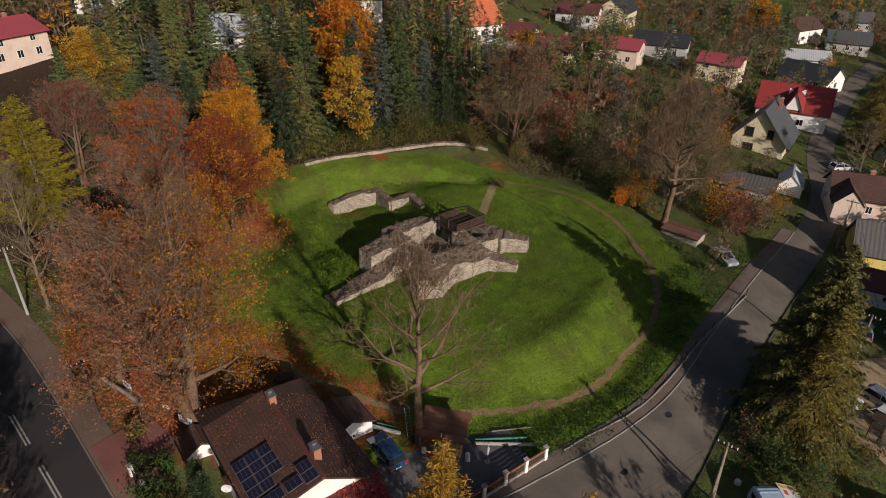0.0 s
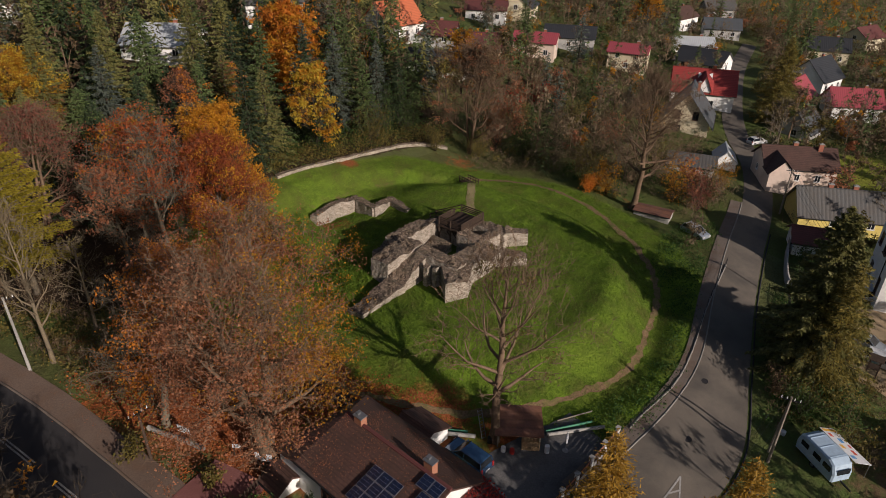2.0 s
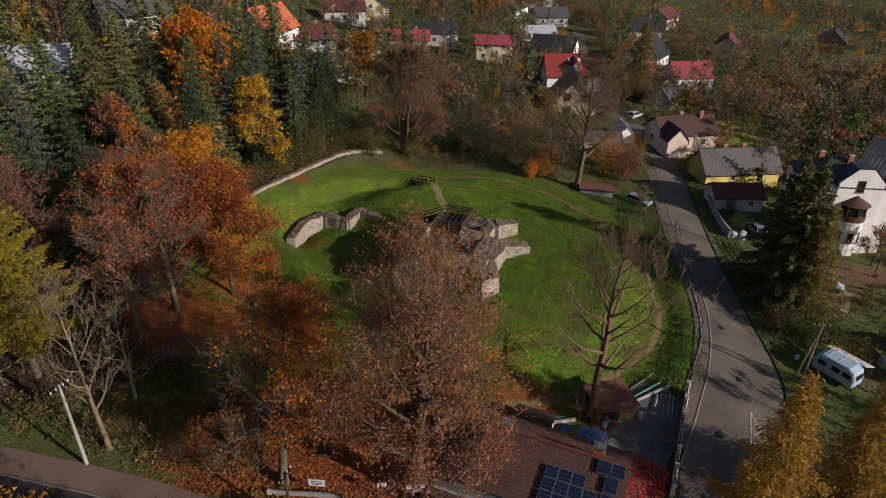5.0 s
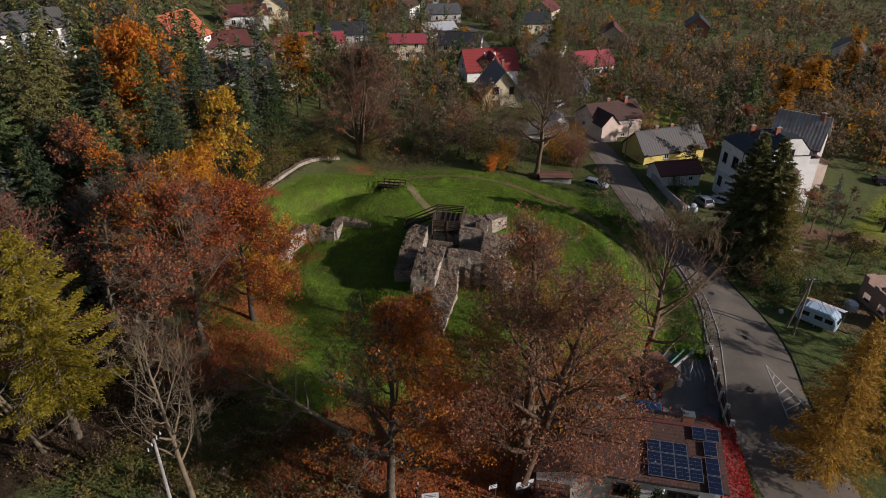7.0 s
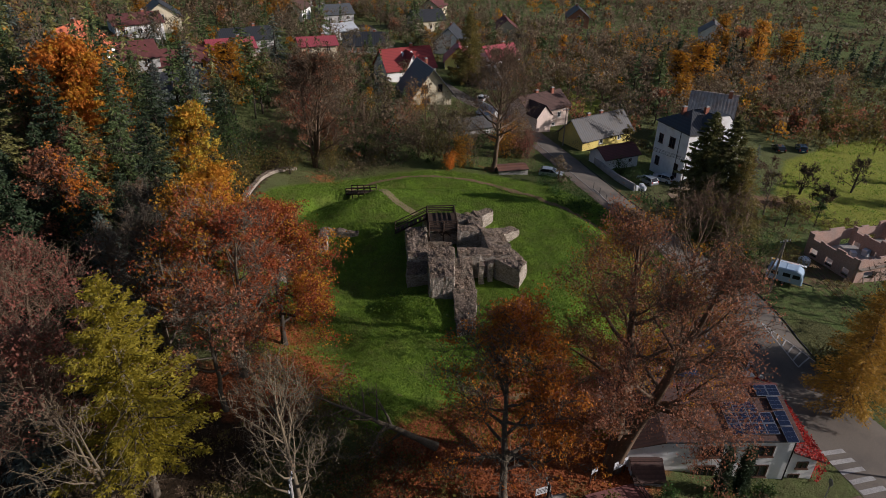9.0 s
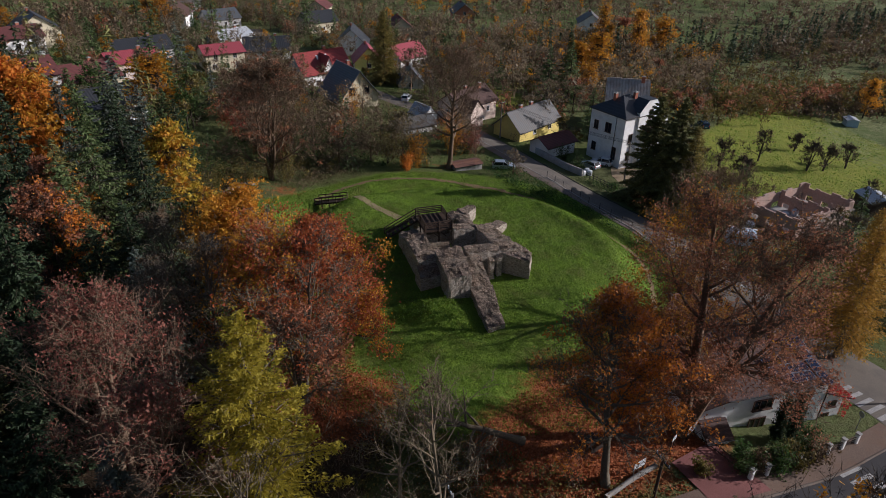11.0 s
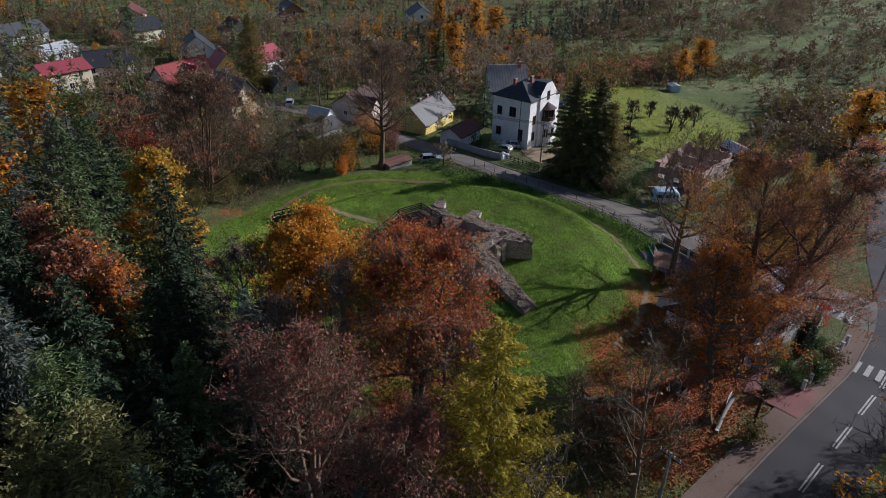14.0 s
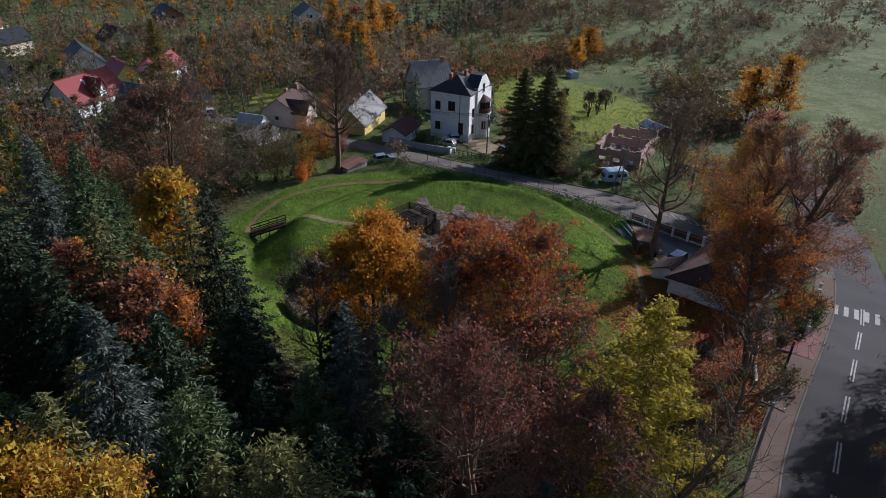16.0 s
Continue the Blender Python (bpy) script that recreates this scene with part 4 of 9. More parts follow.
for u, v in ((2.0, -1.6), (2.0, 0.2), (2.0, 2.1), (4.4, -1.6), (6.8, -1.6), (6.8, 2.1), (4.4, 2.1)):
    part("post", beam(uv(u, v, -1.2 if u < 3 else 0.8), uv(u, v, DZ + 1.1), 0.16), "wood_dark", plat)
for (u0, v0), (u1, v1) in (((2.0, -1.6), (2.0, 2.1)), ((2.0, -1.6), (6.8, -1.6)), ((6.8, -1.6), (6.8, 2.1)), ((2.0, 2.1), (5.4, 2.1))):
    for k in (0.3, 0.55, 0.8, 1.08):
        part("rail", beam(uv(u0, v0, DZ + k), uv(u1, v1, DZ + k), 0.06, 0.15), "wood_dark", plat)
    part("joist", beam(uv(u0, v0, DZ - 0.15), uv(u1, v1, DZ - 0.15), 0.12, 0.22), "wood_dark", plat)
for v in (-1.6, 2.1):
    part("brace", beam(uv(2.0, v, 0.7), uv(3.2, v, DZ - 0.2), 0.1), "wood_dark", plat)
for v in (0.6, 1.6):
    part("brace", beam(uv(2.0, v * 1.0 - 1.4, 1.1), uv(2.0, v - 0.4, DZ - 0.2), 0.1), "wood_dark", plat)
foot = uv(6.1, 6.6)
fz = hz(foot.x, foot.y)
for i in range(7):
    t = (i + 0.5) / 7
    part("stair_tread", MB().box((0, 0, 0), (1.3, 0.42, 0.05), 39.5, Matrix.Translation(uv(6.1, 2.2 + 4.2 * t, DZ + (fz + 0.15 - DZ) * t))), "wood_dark", plat)
for u in (5.45, 6.75):
    part("stringer", beam(uv(u, 2.1, DZ - 0.1), uv(u, 6.5, fz + 0.05), 0.08, 0.25), "wood_dark", plat)
    part("rail", beam(uv(u, 2.1, DZ + 1.05), uv(u, 6.5, fz + 1.1), 0.07, 0.12), "wood_dark", plat)
    part("rail", beam(uv(u, 2.1, DZ + 0.6), uv(u, 6.5, fz + 0.65), 0.06, 0.1), "wood_dark", plat)
    part("post", beam(uv(u, 6.5, fz - 0.2), uv(u, 6.5, fz + 1.15), 0.12), "wood_dark", plat)

# footbridge over the moat
fb = thing("footbridge", label="small dark timber footbridge with handrails across the moat", category="footbridge")
A, Bq = Vector((8.9, 25.0, 0.0)), Vector((9.4, 20.2, 1.1))
A.z, Bq.z = hz(A.x, A.y) + 0.25, hz(Bq.x, Bq.y) + 0.25
sd = (Bq - A).cross(Vector((0, 0, 1))).normalized() * 0.75
for i in range(14):
    p = A.lerp(Bq, (i + 0.5) / 14)
    part("deck_board", beam(p - sd, p + sd, 0.34, 0.05), "wood_dark", fb)
for s in (-1, 1):
    part("beam", beam(A + sd * s * 0.8 - Vector((0, 0, 0.12)), Bq + sd * s * 0.8 - Vector((0, 0, 0.12)), 0.14, 0.2), "wood_dark", fb)
    for k in (0.45, 0.9):
        part("rail", beam(A + sd * s + Vector((0, 0, k)), Bq + sd * s + Vector((0, 0, k)), 0.07, 0.12), "wood_dark", fb)
    for i in range(5):
        p = A.lerp(Bq, i / 4) + sd * s
        part("post", beam(p - Vector((0, 0, 0.9)), p + Vector((0, 0, 0.95)), 0.11), "wood_dark", fb)

# low stone wall at the foot of the wood
lw = thing("boundary_wall", label="low pale stone boundary wall between lawn and wood", category="wall")
for i in range(0, len(WALLTOP) - 3, 3):
    a, b = WALLTOP[i], WALLTOP[min(i + 3, len(WALLTOP) - 1)]
    d = Vector(b - a).normalized()
    n = Vector((-d.y, d.x)) * 0.3
    q4 = [Vector(a) - n, Vector(b) - n, Vector(b) + n, Vector(a) + n]
    masonry_part("wall_section", rough_block([(p.x, p.y, hz(p.x, p.y) + 0.5) for p in q4], [(p.x, p.y, hz(p.x, p.y) - 0.4) for p in q4], 0.45, 0.05, 0.08), lw)

# ---- houses ----
def window(parent, m, w, h, frame="frame_white", bars=1, depth=0.08):
    """A window on a wall: m puts x along the wall, y outwards, z up, at the window's centre."""
    t, k = 0.09, depth / 2
    vs = [m @ Vector((sx * (w / 2 + e), y, sz * (h / 2 + e))) for y in (-k, k) for e in (t / 2, -t / 2) for sx, sz in ((-1, -1), (1, -1), (1, 1), (-1, 1))]
    fs = []
    for i in range(4):
        j = (i + 1) % 4
        fs += [(8 + i, 8 + j, 12 + j, 12 + i), (4 + i, 4 + j, j, i), (i, j, 8 + j, 8 + i), (12 + i, 12 + j, 4 + j, 4 + i)]
    wo = part("window", MB().add(vs, fs), frame, parent)
    for i in range(bars):
        part("glazing_bar", MB().box((w * ((i + 1) / (bars + 1) - 0.5), 0, 0), (0.06, depth * 0.8, h - t), 0, m), frame, wo)
    part("pane", MB().box((0, -0.015, 0), (w, 0.03, h), 0, m), "window_glass", wo)
    part("sill", MB().box((0, 0.06, -h / 2 - 0.06), (w + 0.25, 0.2, 0.05), 0, m), frame, wo)
    return wo


def house(label, x, y, rz, L, W, z0, eave, ridge, wall, roof, wins=(), chimneys=(), hip=0.0, over=0.45, category="house", name="house", brick="brick_red", plinth=None, frame="frame_white", group=""):
    """A gabled house: ridge along its own x, z0 its foot, eave and ridge heights above the foot.
    wins: (side, along, height, w, h) with side one of S N E W; chimneys: (along, across, height above ridge)."""
    ob = thing(name, (x, y, z0), rz, label, category, group)
    a, b = L / 2, W / 2
    mb = MB()
    hx = hip * b
    if hip:
        mb.prism([(-a, -b), (a, -b), (a, b), (-a, b)], -1.5, eave)
    else:
        vs = [(-a, -b, -1.5), (a, -b, -1.5), (a, b, -1.5), (-a, b, -1.5), (-a, -b, eave), (a, -b, eave), (a, b, eave), (-a, b, eave), (-a, 0, ridge - 0.06), (a, 0, ridge - 0.06)]
        mb.add(vs, [(3, 2, 1, 0), (0, 1, 5, 4), (2, 3, 7, 6), (1, 2, 6, 9, 5), (3, 0, 4, 8, 7), (4, 5, 9, 8), (6, 7, 8, 9)])
    part("wall", mb, wall, ob)
    if plinth:
        part("plinth", MB().prism([(-a - 0.03, -b - 0.03), (a + 0.03, -b - 0.03), (a + 0.03, b + 0.03), (-a - 0.03, b + 0.03)], -1.5, 0.45), plinth, ob)
    sl = (ridge - eave) / b
    drop, th = over * sl, 0.16
    ro = MB()
    ax, bx = a + over, b + over
    for s in (-1, 1):
        p = [(-ax, s * bx, eave - drop), (ax, s * bx, eave - drop), (a + over - hx if hip else ax, 0, ridge), (-(a + over) + hx if hip else -ax, 0, ridge)]
        q = [(c[0], c[1], c[2] + th) for c in p]
        ro.add(p + q, [(3, 2, 1, 0) if s > 0 else (0, 1, 2, 3), (4, 5, 6, 7) if s < 0 else (7, 6, 5, 4), (0, 1, 5, 4), (1, 2, 6, 5), (2, 3, 7, 6), (3, 0, 4, 7)])
    if hip:
        for s in (-1, 1):
            p = [(s * ax, -bx, eave - drop + th), (s * ax, bx, eave - drop + th), (s * (ax - hx), 0, ridge + th)]
            ro.add(p + [(c[0], c[1], c[2] - th) for c in p], [(0, 1, 2), (5, 4, 3), (0, 3, 4, 1)])
    rf = part("roof", ro, roof, ob)
    part("ridge_cap", MB().box((0, 0, ridge + th), (2 * (ax - (hx if hip else 0)), 0.28, 0.1)), roof, rf)
    for s in (-1, 1):
        part("gutter", MB().tube((-ax, s * (bx + 0.06), eave - drop + 0.04), (ax, s * (bx + 0.06), eave - drop + 0.04), 0.07, n=6), "metal_dark", rf)
    for cx, cy, ch in chimneys:
        zb = ridge - abs(cy) * sl
        c = part("chimney", MB().box((cx, cy, (zb - 0.6 + ridge + ch) / 2), (0.75, 0.55, ridge + ch - zb + 0.6)), brick, ob)
        part("chimney_cap", MB().box((cx, cy, ridge + ch + 0.05), (0.9, 0.7, 0.1)).box((cx, cy, ridge + ch + 0.14), (0.3, 0.3, 0.2)), "concrete", c)
    for side, al, hh, ww, wh in wins:
        if side in "SN":
            s = -1 if side == "S" else 1
            m = pose(al, s * (b + 0.03), hh, 0, 0, 180 if side == "S" else 0)
        else:
            s = -1 if side == "W" else 1
            m = pose(s * (a + 0.03), al, hh, 0, 0, 90 if side == "W" else -90)
        window(ob, m, ww, wh, frame, 1 if ww < 1.7 else 2)
    return ob


# house with solar panels at the foot of the hill; own x runs down the ridge towards the street, own -y faces the main road
NH = -53.5
near_house = thing("house", (-13.5, -32.7, -3.3), NH, "white rendered house with brown tiled roof and solar panels", "house")


def near(p):
    return near_house.matrix_basis @ Vector(p)


RZ, WZ, EZ = 6.65, 5.45, 3.8          # ridge, western and eastern eaves above the foot
X0, XR, X1, YW, YE = -4.4, -1.6, 9.4, -5.2, 4.4
mb = MB()
mb.add([(X0, YW + 0.3, -1.5), (X1, YW, -1.5), (X1, YE, -1.5), (X0, YE, -1.5), (X0, YW + 0.3, WZ - 1.0), (X1, YW, WZ), (X1, YE, EZ), (X0, YE, EZ), (X1, 0, RZ - 0.08), (XR, 0, RZ - 0.08), (XR, YW + 0.1, WZ)],
       [(3, 2, 1, 0), (0, 1, 5, 10, 4), (1, 2, 6, 8, 5), (2, 3, 7, 6), (3, 0, 4, 7), (5, 8, 9, 10), (8, 6, 7, 9), (4, 10, 9), (7, 4, 9)])
part("wall", mb, "render_white", near_house)


def slab(pts, th=0.18):
    """A roof plane of some thickness."""
    n = len(pts)
    vs = [(x, y, z) for x, y, z in pts] + [(x, y, z - th) for x, y, z in pts]
    return MB().add(vs, [tuple(range(n)), tuple(range(2 * n - 1, n - 1, -1))] + [(i, n + i, n + (i + 1) % n, (i + 1) % n) for i in range(n)])


rs = part("roof", slab([(X1 + 0.4, 0, RZ + 0.15), (XR, 0, RZ + 0.15), (X0 - 0.3, YW - 0.05, WZ - 0.75), (XR, YW - 0.18, WZ + 0.1), (X1 + 0.4, YW - 0.18, WZ + 0.1)]), "tiles_brown", near_house)
part("roof", slab([(XR, 0, RZ + 0.15), (X1 + 0.4, 0, RZ + 0.15), (X1 + 0.4, YE + 0.5, EZ - 0.15), (X0 - 0.3, YE + 0.5, EZ - 0.15)]), "tiles_brown", near_house)
part("roof", slab([(XR, 0, RZ + 0.15), (X0 - 0.3, YE + 0.5, EZ - 0.15), (X0 - 0.3, YW - 0.05, WZ - 0.75)]), "tiles_brown", near_house)
part("ridge_cap", MB().box(((XR + X1 + 0.4) / 2, 0, RZ + 0.2), (X1 + 0.4 - XR, 0.3, 0.12)), "tiles_maroon", rs)
part("gutter", MB().tube((XR, YW - 0.25, WZ + 0.06), (X1 + 0.4, YW - 0.25, WZ + 0.06), 0.07, n=6), "metal_dark", rs)
part("downpipe", MB().tube((X1 - 0.1, YW - 0.1, WZ), (X1 - 0.1, YW - 0.1, 0), 0.06, n=6), "metal_dark", near_house)
for cx, cy in ((0.0, 0.1), (7.3, 0.55)):
    c = part("chimney", MB().box((cx, cy, RZ + 0.1), (0.85, 0.6, 1.5)), "brick_orange", near_house)
    part("chimney_cap", MB().box((cx, cy, RZ + 0.9), (0.98, 0.72, 0.1)).box((cx - 0.2, cy, RZ + 1.02), (0.3, 0.3, 0.22)), "metal_grey", c)
for al, zz, ww, hh in ((2.4, 4.2, 2.0, 1.1), (6.6, 4.2, 2.2, 1.1), (2.3, 1.9, 1.7, 1.3), (7.0, 1.9, 1.4, 1.3), (-2.6, 2.6, 0.9, 1.4)):
    window(near_house, pose(al, YW - 0.03 + (0.15 if al < 0 else 0), zz, 0, 0, 180), ww, hh, "frame_brown", 2 if ww > 1.6 else 1)
for yy, zz in ((-2.2, 4.2), (1.6, 3.6), (0.0, 1.4)):
    window(near_house, pose(X1 + 0.03, yy, zz, 0, 0, -90), 1.1, 1.2, "frame_brown")
SL = (WZ - RZ - 0.05) / (YW - 0.18)


def solar(x, y, w, l):
    """A solar module on the western slope, centre (x, y), w along the ridge and l down the slope."""
    m = Matrix.Translation((x, y, RZ + 0.36 + y * SL)) @ Matrix.Rotation(math.atan(SL), 4, "X")
    p = part("solar_panel", MB().box((0, 0, 0), (w - 0.025, l - 0.025, 0.05), 0, m), "pv_frame", near_house)
    for i in range(2):
        for j in range(3):
            part("solar_cell", MB().box(((i - 0.5) * (w - 0.08) / 2, (j - 1) * (l - 0.08) / 3, 0.028), ((w - 0.1) / 2, (l - 0.13) / 3, 0.006), 0, m), "pv_cell", p)


for i in range(4):
    for j in range(3):
        if not (i == 3 and j == 0):
            solar(4.4 + 1.02 * i, -2.4 - 1.03 * j, 1.02, 1.03)
for j in range(2):
    solar(8.75, -3.5 - 1.5 * j, 1.02, 1.5)
solar(8.75, -2.0, 1.02, 1.3)
solar(8.0, -0.75, 1.02, 1.15)
solar(9.05, -0.75, 1.02, 1.15)
lean = thing("annex", tuple(near((0, 0, 0))), NH, "low white annex with creeper-covered roof", "annex")
part("wall", MB().add([(9.5, -5.0, -1.5), (12.0, -5.0, -1.5), (12.0, 4.0, -1.5), (9.5, 4.0, -1.5), (9.5, -5.0, 3.9), (12.0, -5.0, 2.9), (12.0, 4.0, 2.9), (9.5, 4.0, 3.9)], [(3, 2, 1, 0), (4, 5, 6, 7), (0, 1, 5, 4), (1, 2, 6, 5), (2, 3, 7, 6), (3, 0, 4, 7)]), "render_white", lean)
part("roof", slab([(9.46, -5.4, 4.22), (12.5, -5.4, 3.0), (12.5, 4.4, 3.0), (9.46, 4.4, 4.22)][::1]), "tiles_maroon", lean)
window(lean, pose(10.8, -5.03, 2.3, 0, 0, 180), 0.9, 0.7, "frame_brown")
window(lean, pose(10.4, -5.03, 0.9, 0, 0, 180), 0.9, 0.6, "frame_brown")
for yy in (-2.5, 1.5):
    window(lean, pose(12.03, yy, 1.6, 0, 0, -90), 1.2, 0.9, "frame_brown")
house("small white outbuilding with a leaf-strewn roof", -8.2, -29.6, NH, 3.4, 4.2, -3.0, 1.6, 2.6, "render_white", "tiles_brown", wins=(("E", 0, 0.8, 0.6, 0.4),), over=0.25, name="outbuilding", category="outbuilding")
house("low annex with brown tiled roof beside the white house", -19.9, -33.6, NH, 2.2, 2.6, -2.6, 2.2, 3.0, "render_white", "tiles_brown", wins=(("W", 0, 1.2, 0.8, 1.0),), over=0.25, name="annex", category="annex")

# villa and the houses along the street
VL, VW = 10.5, 9.0
villa = house("tall white villa with dark hipped roof", 61.3, -14.4, 145, VL, VW, -5.4, 9.5, 12.2, "render_white", "sheet_dark",
              wins=(("N", 3.3, 1.7, 0.9, 1.7), ("N", 3.3, 5.2, 0.9, 1.7), ("E", 0.4, 6.6, 1.5, 1.9), ("E", 2.6, 2.0, 1.0, 2.4), ("E", -2.8, 6.4, 1.1, 1.7), ("E", -2.8, 2.0, 1.1, 1.6), ("W", 0, 5.4, 1.1, 1.6), ("W", 0, 1.9, 1.1, 1.6), ("S", 2, 5.4, 1.1, 1.6), ("S", -2, 1.9, 1.1, 1.6)),
              chimneys=((-0.6, 0.9, 0.7), (2.8, -1.0, 0.5)), hip=0.85, over=0.35, category="villa", name="villa", frame="frame_brown")
BX, BY = -1.2, VW / 2                  # middle of the front gable
bw = part("gable_bay", MB().add([(BX - 3.3, BY - 2.5, -1.5), (BX + 3.1, BY - 2.5, -1.5), (BX + 3.1, BY + 0.35, -1.5), (BX - 3.3, BY + 0.35, -1.5), (BX - 3.3, BY - 2.5, 10.1), (BX + 3.1, BY - 2.5, 10.1), (BX + 3.1, BY + 0.35, 10.1), (BX - 3.3, BY + 0.35, 10.1),
                                 (BX - 1.2, BY - 2.5, 12.2), (BX + 1.0, BY - 2.5, 12.2), (BX - 1.2, BY + 0.35, 12.2), (BX + 1.0, BY + 0.35, 12.2)],
                                [(3, 2, 1, 0), (0, 1, 5, 9, 8, 4), (1, 2, 6, 5), (2, 3, 7, 10, 11, 6), (3, 0, 4, 7), (4, 8, 10, 7), (5, 6, 11, 9), (8, 9, 11, 10)]), "render_white", villa)
part("gable_coping", MB().add([(BX - 3.5, BY + 0.42, 10.1), (BX - 1.25, BY + 0.42, 12.35), (BX + 1.05, BY + 0.42, 12.35), (BX + 3.3, BY + 0.42, 10.1), (BX - 3.5, BY - 2.5, 10.1), (BX - 1.25, BY - 2.5, 12.35), (BX + 1.05, BY - 2.5, 12.35), (BX + 3.3, BY - 2.5, 10.1)],
                               [(0, 1, 5, 4), (1, 2, 6, 5), (2, 3, 7, 6), (4, 5, 1, 0)]), "sheet_dark", bw)
window(bw, pose(BX, BY + 0.38, 9.6, 0, 0, 0), 1.0, 1.7, "frame_brown")
arc = [(1.9 * math.cos(radians(a)), 1.7 * math.sin(radians(a))) for a in range(0, 181, 20)]
ring_at = lambda k, dy=0.35: [(BX + p * k, BY + dy + q * k) for p, q in arc]
part("round_bay", MB().prism(ring_at(1.0), -1.5, 4.2), "render_white", villa)
part("balcony_slab", MB().prism(ring_at(1.08), 4.2, 4.45), "render_white", villa)
part("balcony_parapet", MB().prism(ring_at(1.05), 4.45, 5.3), "frame_brown", villa)
part("upper_room", MB().prism(ring_at(0.9), 5.3, 7.0), "window_glass", villa)
part("bay_roof", MB().add([(*p, 6.9) for p in ring_at(1.15)] + [(BX, BY + 0.35, 8.2)], [(i, i + 1, 10) for i in range(9)] + [tuple(range(9, -1, -1))]), "tiles_brown", villa)
for a in (5, 45, 90, 135, 175):
    ca, sa = 1.8 * math.cos(radians(a)), 1.6 * math.sin(radians(a))
    part("bay_post", MB().tube((BX + ca, BY + 0.35 + sa, 5.2), (BX + ca, BY + 0.35 + sa, 7.0), 0.08), "frame_brown", villa)
for a in (35, 90, 145):
    ca, sa = math.cos(radians(a)), math.sin(radians(a))
    window(villa, pose(BX + 1.88 * ca, BY + 0.35 + 1.68 * sa, 1.9, 0, 0, a - 90), 0.8, 1.6, "frame_brown")
part("downpipe", MB().tube((VL / 2 + 0.08, 2.3, 9.3), (VL / 2 + 0.08, 2.3, -0.3), 0.06, n=6), "metal_dark", villa)
part("terrace", MB().box((-VL / 2 - 1.0, BY - 2.0, 3.0), (2.0, 3.6, 9.0)), "render_white", villa)
part("terrace_rail", MB().box((-VL / 2 - 1.0, BY - 0.25, 8.0), (2.0, 0.08, 0.9)), "frame_white", villa)

house("cream rendered gabled house with steep slate-grey roof", 64.5, 50.4, 55, 11, 9.6, -4.4, 3.6, 9.4, "render_cream", "sheet_slate",
              wins=(("W", 1.9, 4.9, 1.5, 1.8), ("W", -1.9, 4.9, 1.1, 1.7), ("W", 1.6, 1.9, 1.8, 1.4), ("S", -1, 1.8, 1.3, 1.3)), chimneys=((2.6, -1.2, 0.6),), over=0.9, plinth="brick_red", frame="frame_brown")
red = house("white house with bright red tiled roof", 77.5, 66.5, -28, 14, 9, -4.2, 4.2, 8.6, "render_white", "tiles_red", wins=(("S", 2, 1.8, 1.3, 1.3), ("S", -3, 1.8, 1.3, 1.3), ("E", 0, 4.8, 1.2, 1.2), ("W", 0, 4.5, 1.2, 1.2)), chimneys=((2, 0.5, 0.9),))
part("dormer", MB().add([(-1.5, -4.9, 4.4), (1.7, -4.9, 4.4), (0.1, -4.9, 7.9), (-1.5, -0.9, 7.9), (1.7, -0.9, 7.9), (0.1, -0.8, 7.9)], [(0, 1, 2), (1, 4, 5, 2), (0, 2, 5, 3)]), "render_white", red)
part("dormer_roof", MB().add([(-1.9, -5.3, 4.2), (0.1, -5.3, 8.2), (0.1, -0.2, 8.4), (-1.9, -2.6, 6.6), (2.1, -5.3, 4.2), (2.1, -2.6, 6.6), (-1.9, -5.3, 4.05), (0.1, -5.3, 8.05), (2.1, -5.3, 4.05)], [(0, 1, 2, 3), (1, 4, 5, 2), (0, 6, 7, 1), (1, 7, 8, 4)]), "tiles_red", red)
pink = house("old pinkish rendered house with brown tiled roof", 69.8, 22.4, -20, 12, 7.6, -5.3, 4.3, 6.9, "render_pink", "tiles_brown",
             wins=(("W", 0.5, 2.7, 0.9, 1.0), ("S", -4, 2.6, 0.9, 1.2), ("S", -0.5, 2.6, 0.9, 1.2), ("S", 3, 2.6, 0.9, 1.2), ("S", 1.4, 0.6, 0.8, 0.7)), chimneys=((3.4, -0.5, 0.9), (-0.6, 0.3, 0.7)))
part("cross_wing", MB().add([(-6.0, -6.2, -1.5), (-1.8, -6.2, -1.5), (-1.8, -3.6, -1.5), (-6.0, -3.6, -1.5), (-6.0, -6.2, 4.0), (-1.8, -6.2, 4.0), (-1.8, -3.6, 4.0), (-6.0, -3.6, 4.0), (-3.9, -6.2, 6.2), (-3.9, -1.0, 6.2)],
                            [(0, 1, 5, 8, 4), (1, 2, 6, 5), (3, 0, 4, 7), (4, 8, 9, 7), (5, 6, 9, 8)]), "render_pink", pink)
part("wing_roof", MB().add([(-6.4, -6.5, 3.75), (-3.9, -6.5, 6.4), (-3.9, -0.4, 6.5), (-6.4, -3.0, 3.9), (-1.4, -6.5, 3.75), (-1.4, -3.0, 3.9)], [(0, 1, 2, 3), (1, 4, 5, 2)]), "tiles_brown", pink)
house("low yellow farmhouse with weathered grey sheet roof", 67.4, 7.2, -22, 14.5, 7.2, -5.6, 2.4, 5.7, "render_yellow", "sheet_grey",
            wins=(("E", 0, 1.5, 1.0, 1.1), ("S", 3.5, 1.4, 1.0, 1.0), ("S", -2, 1.4, 1.0, 1.0)), chimneys=((-2.5, 0.3, 0.7), (1.2, 0.3, 0.7)))
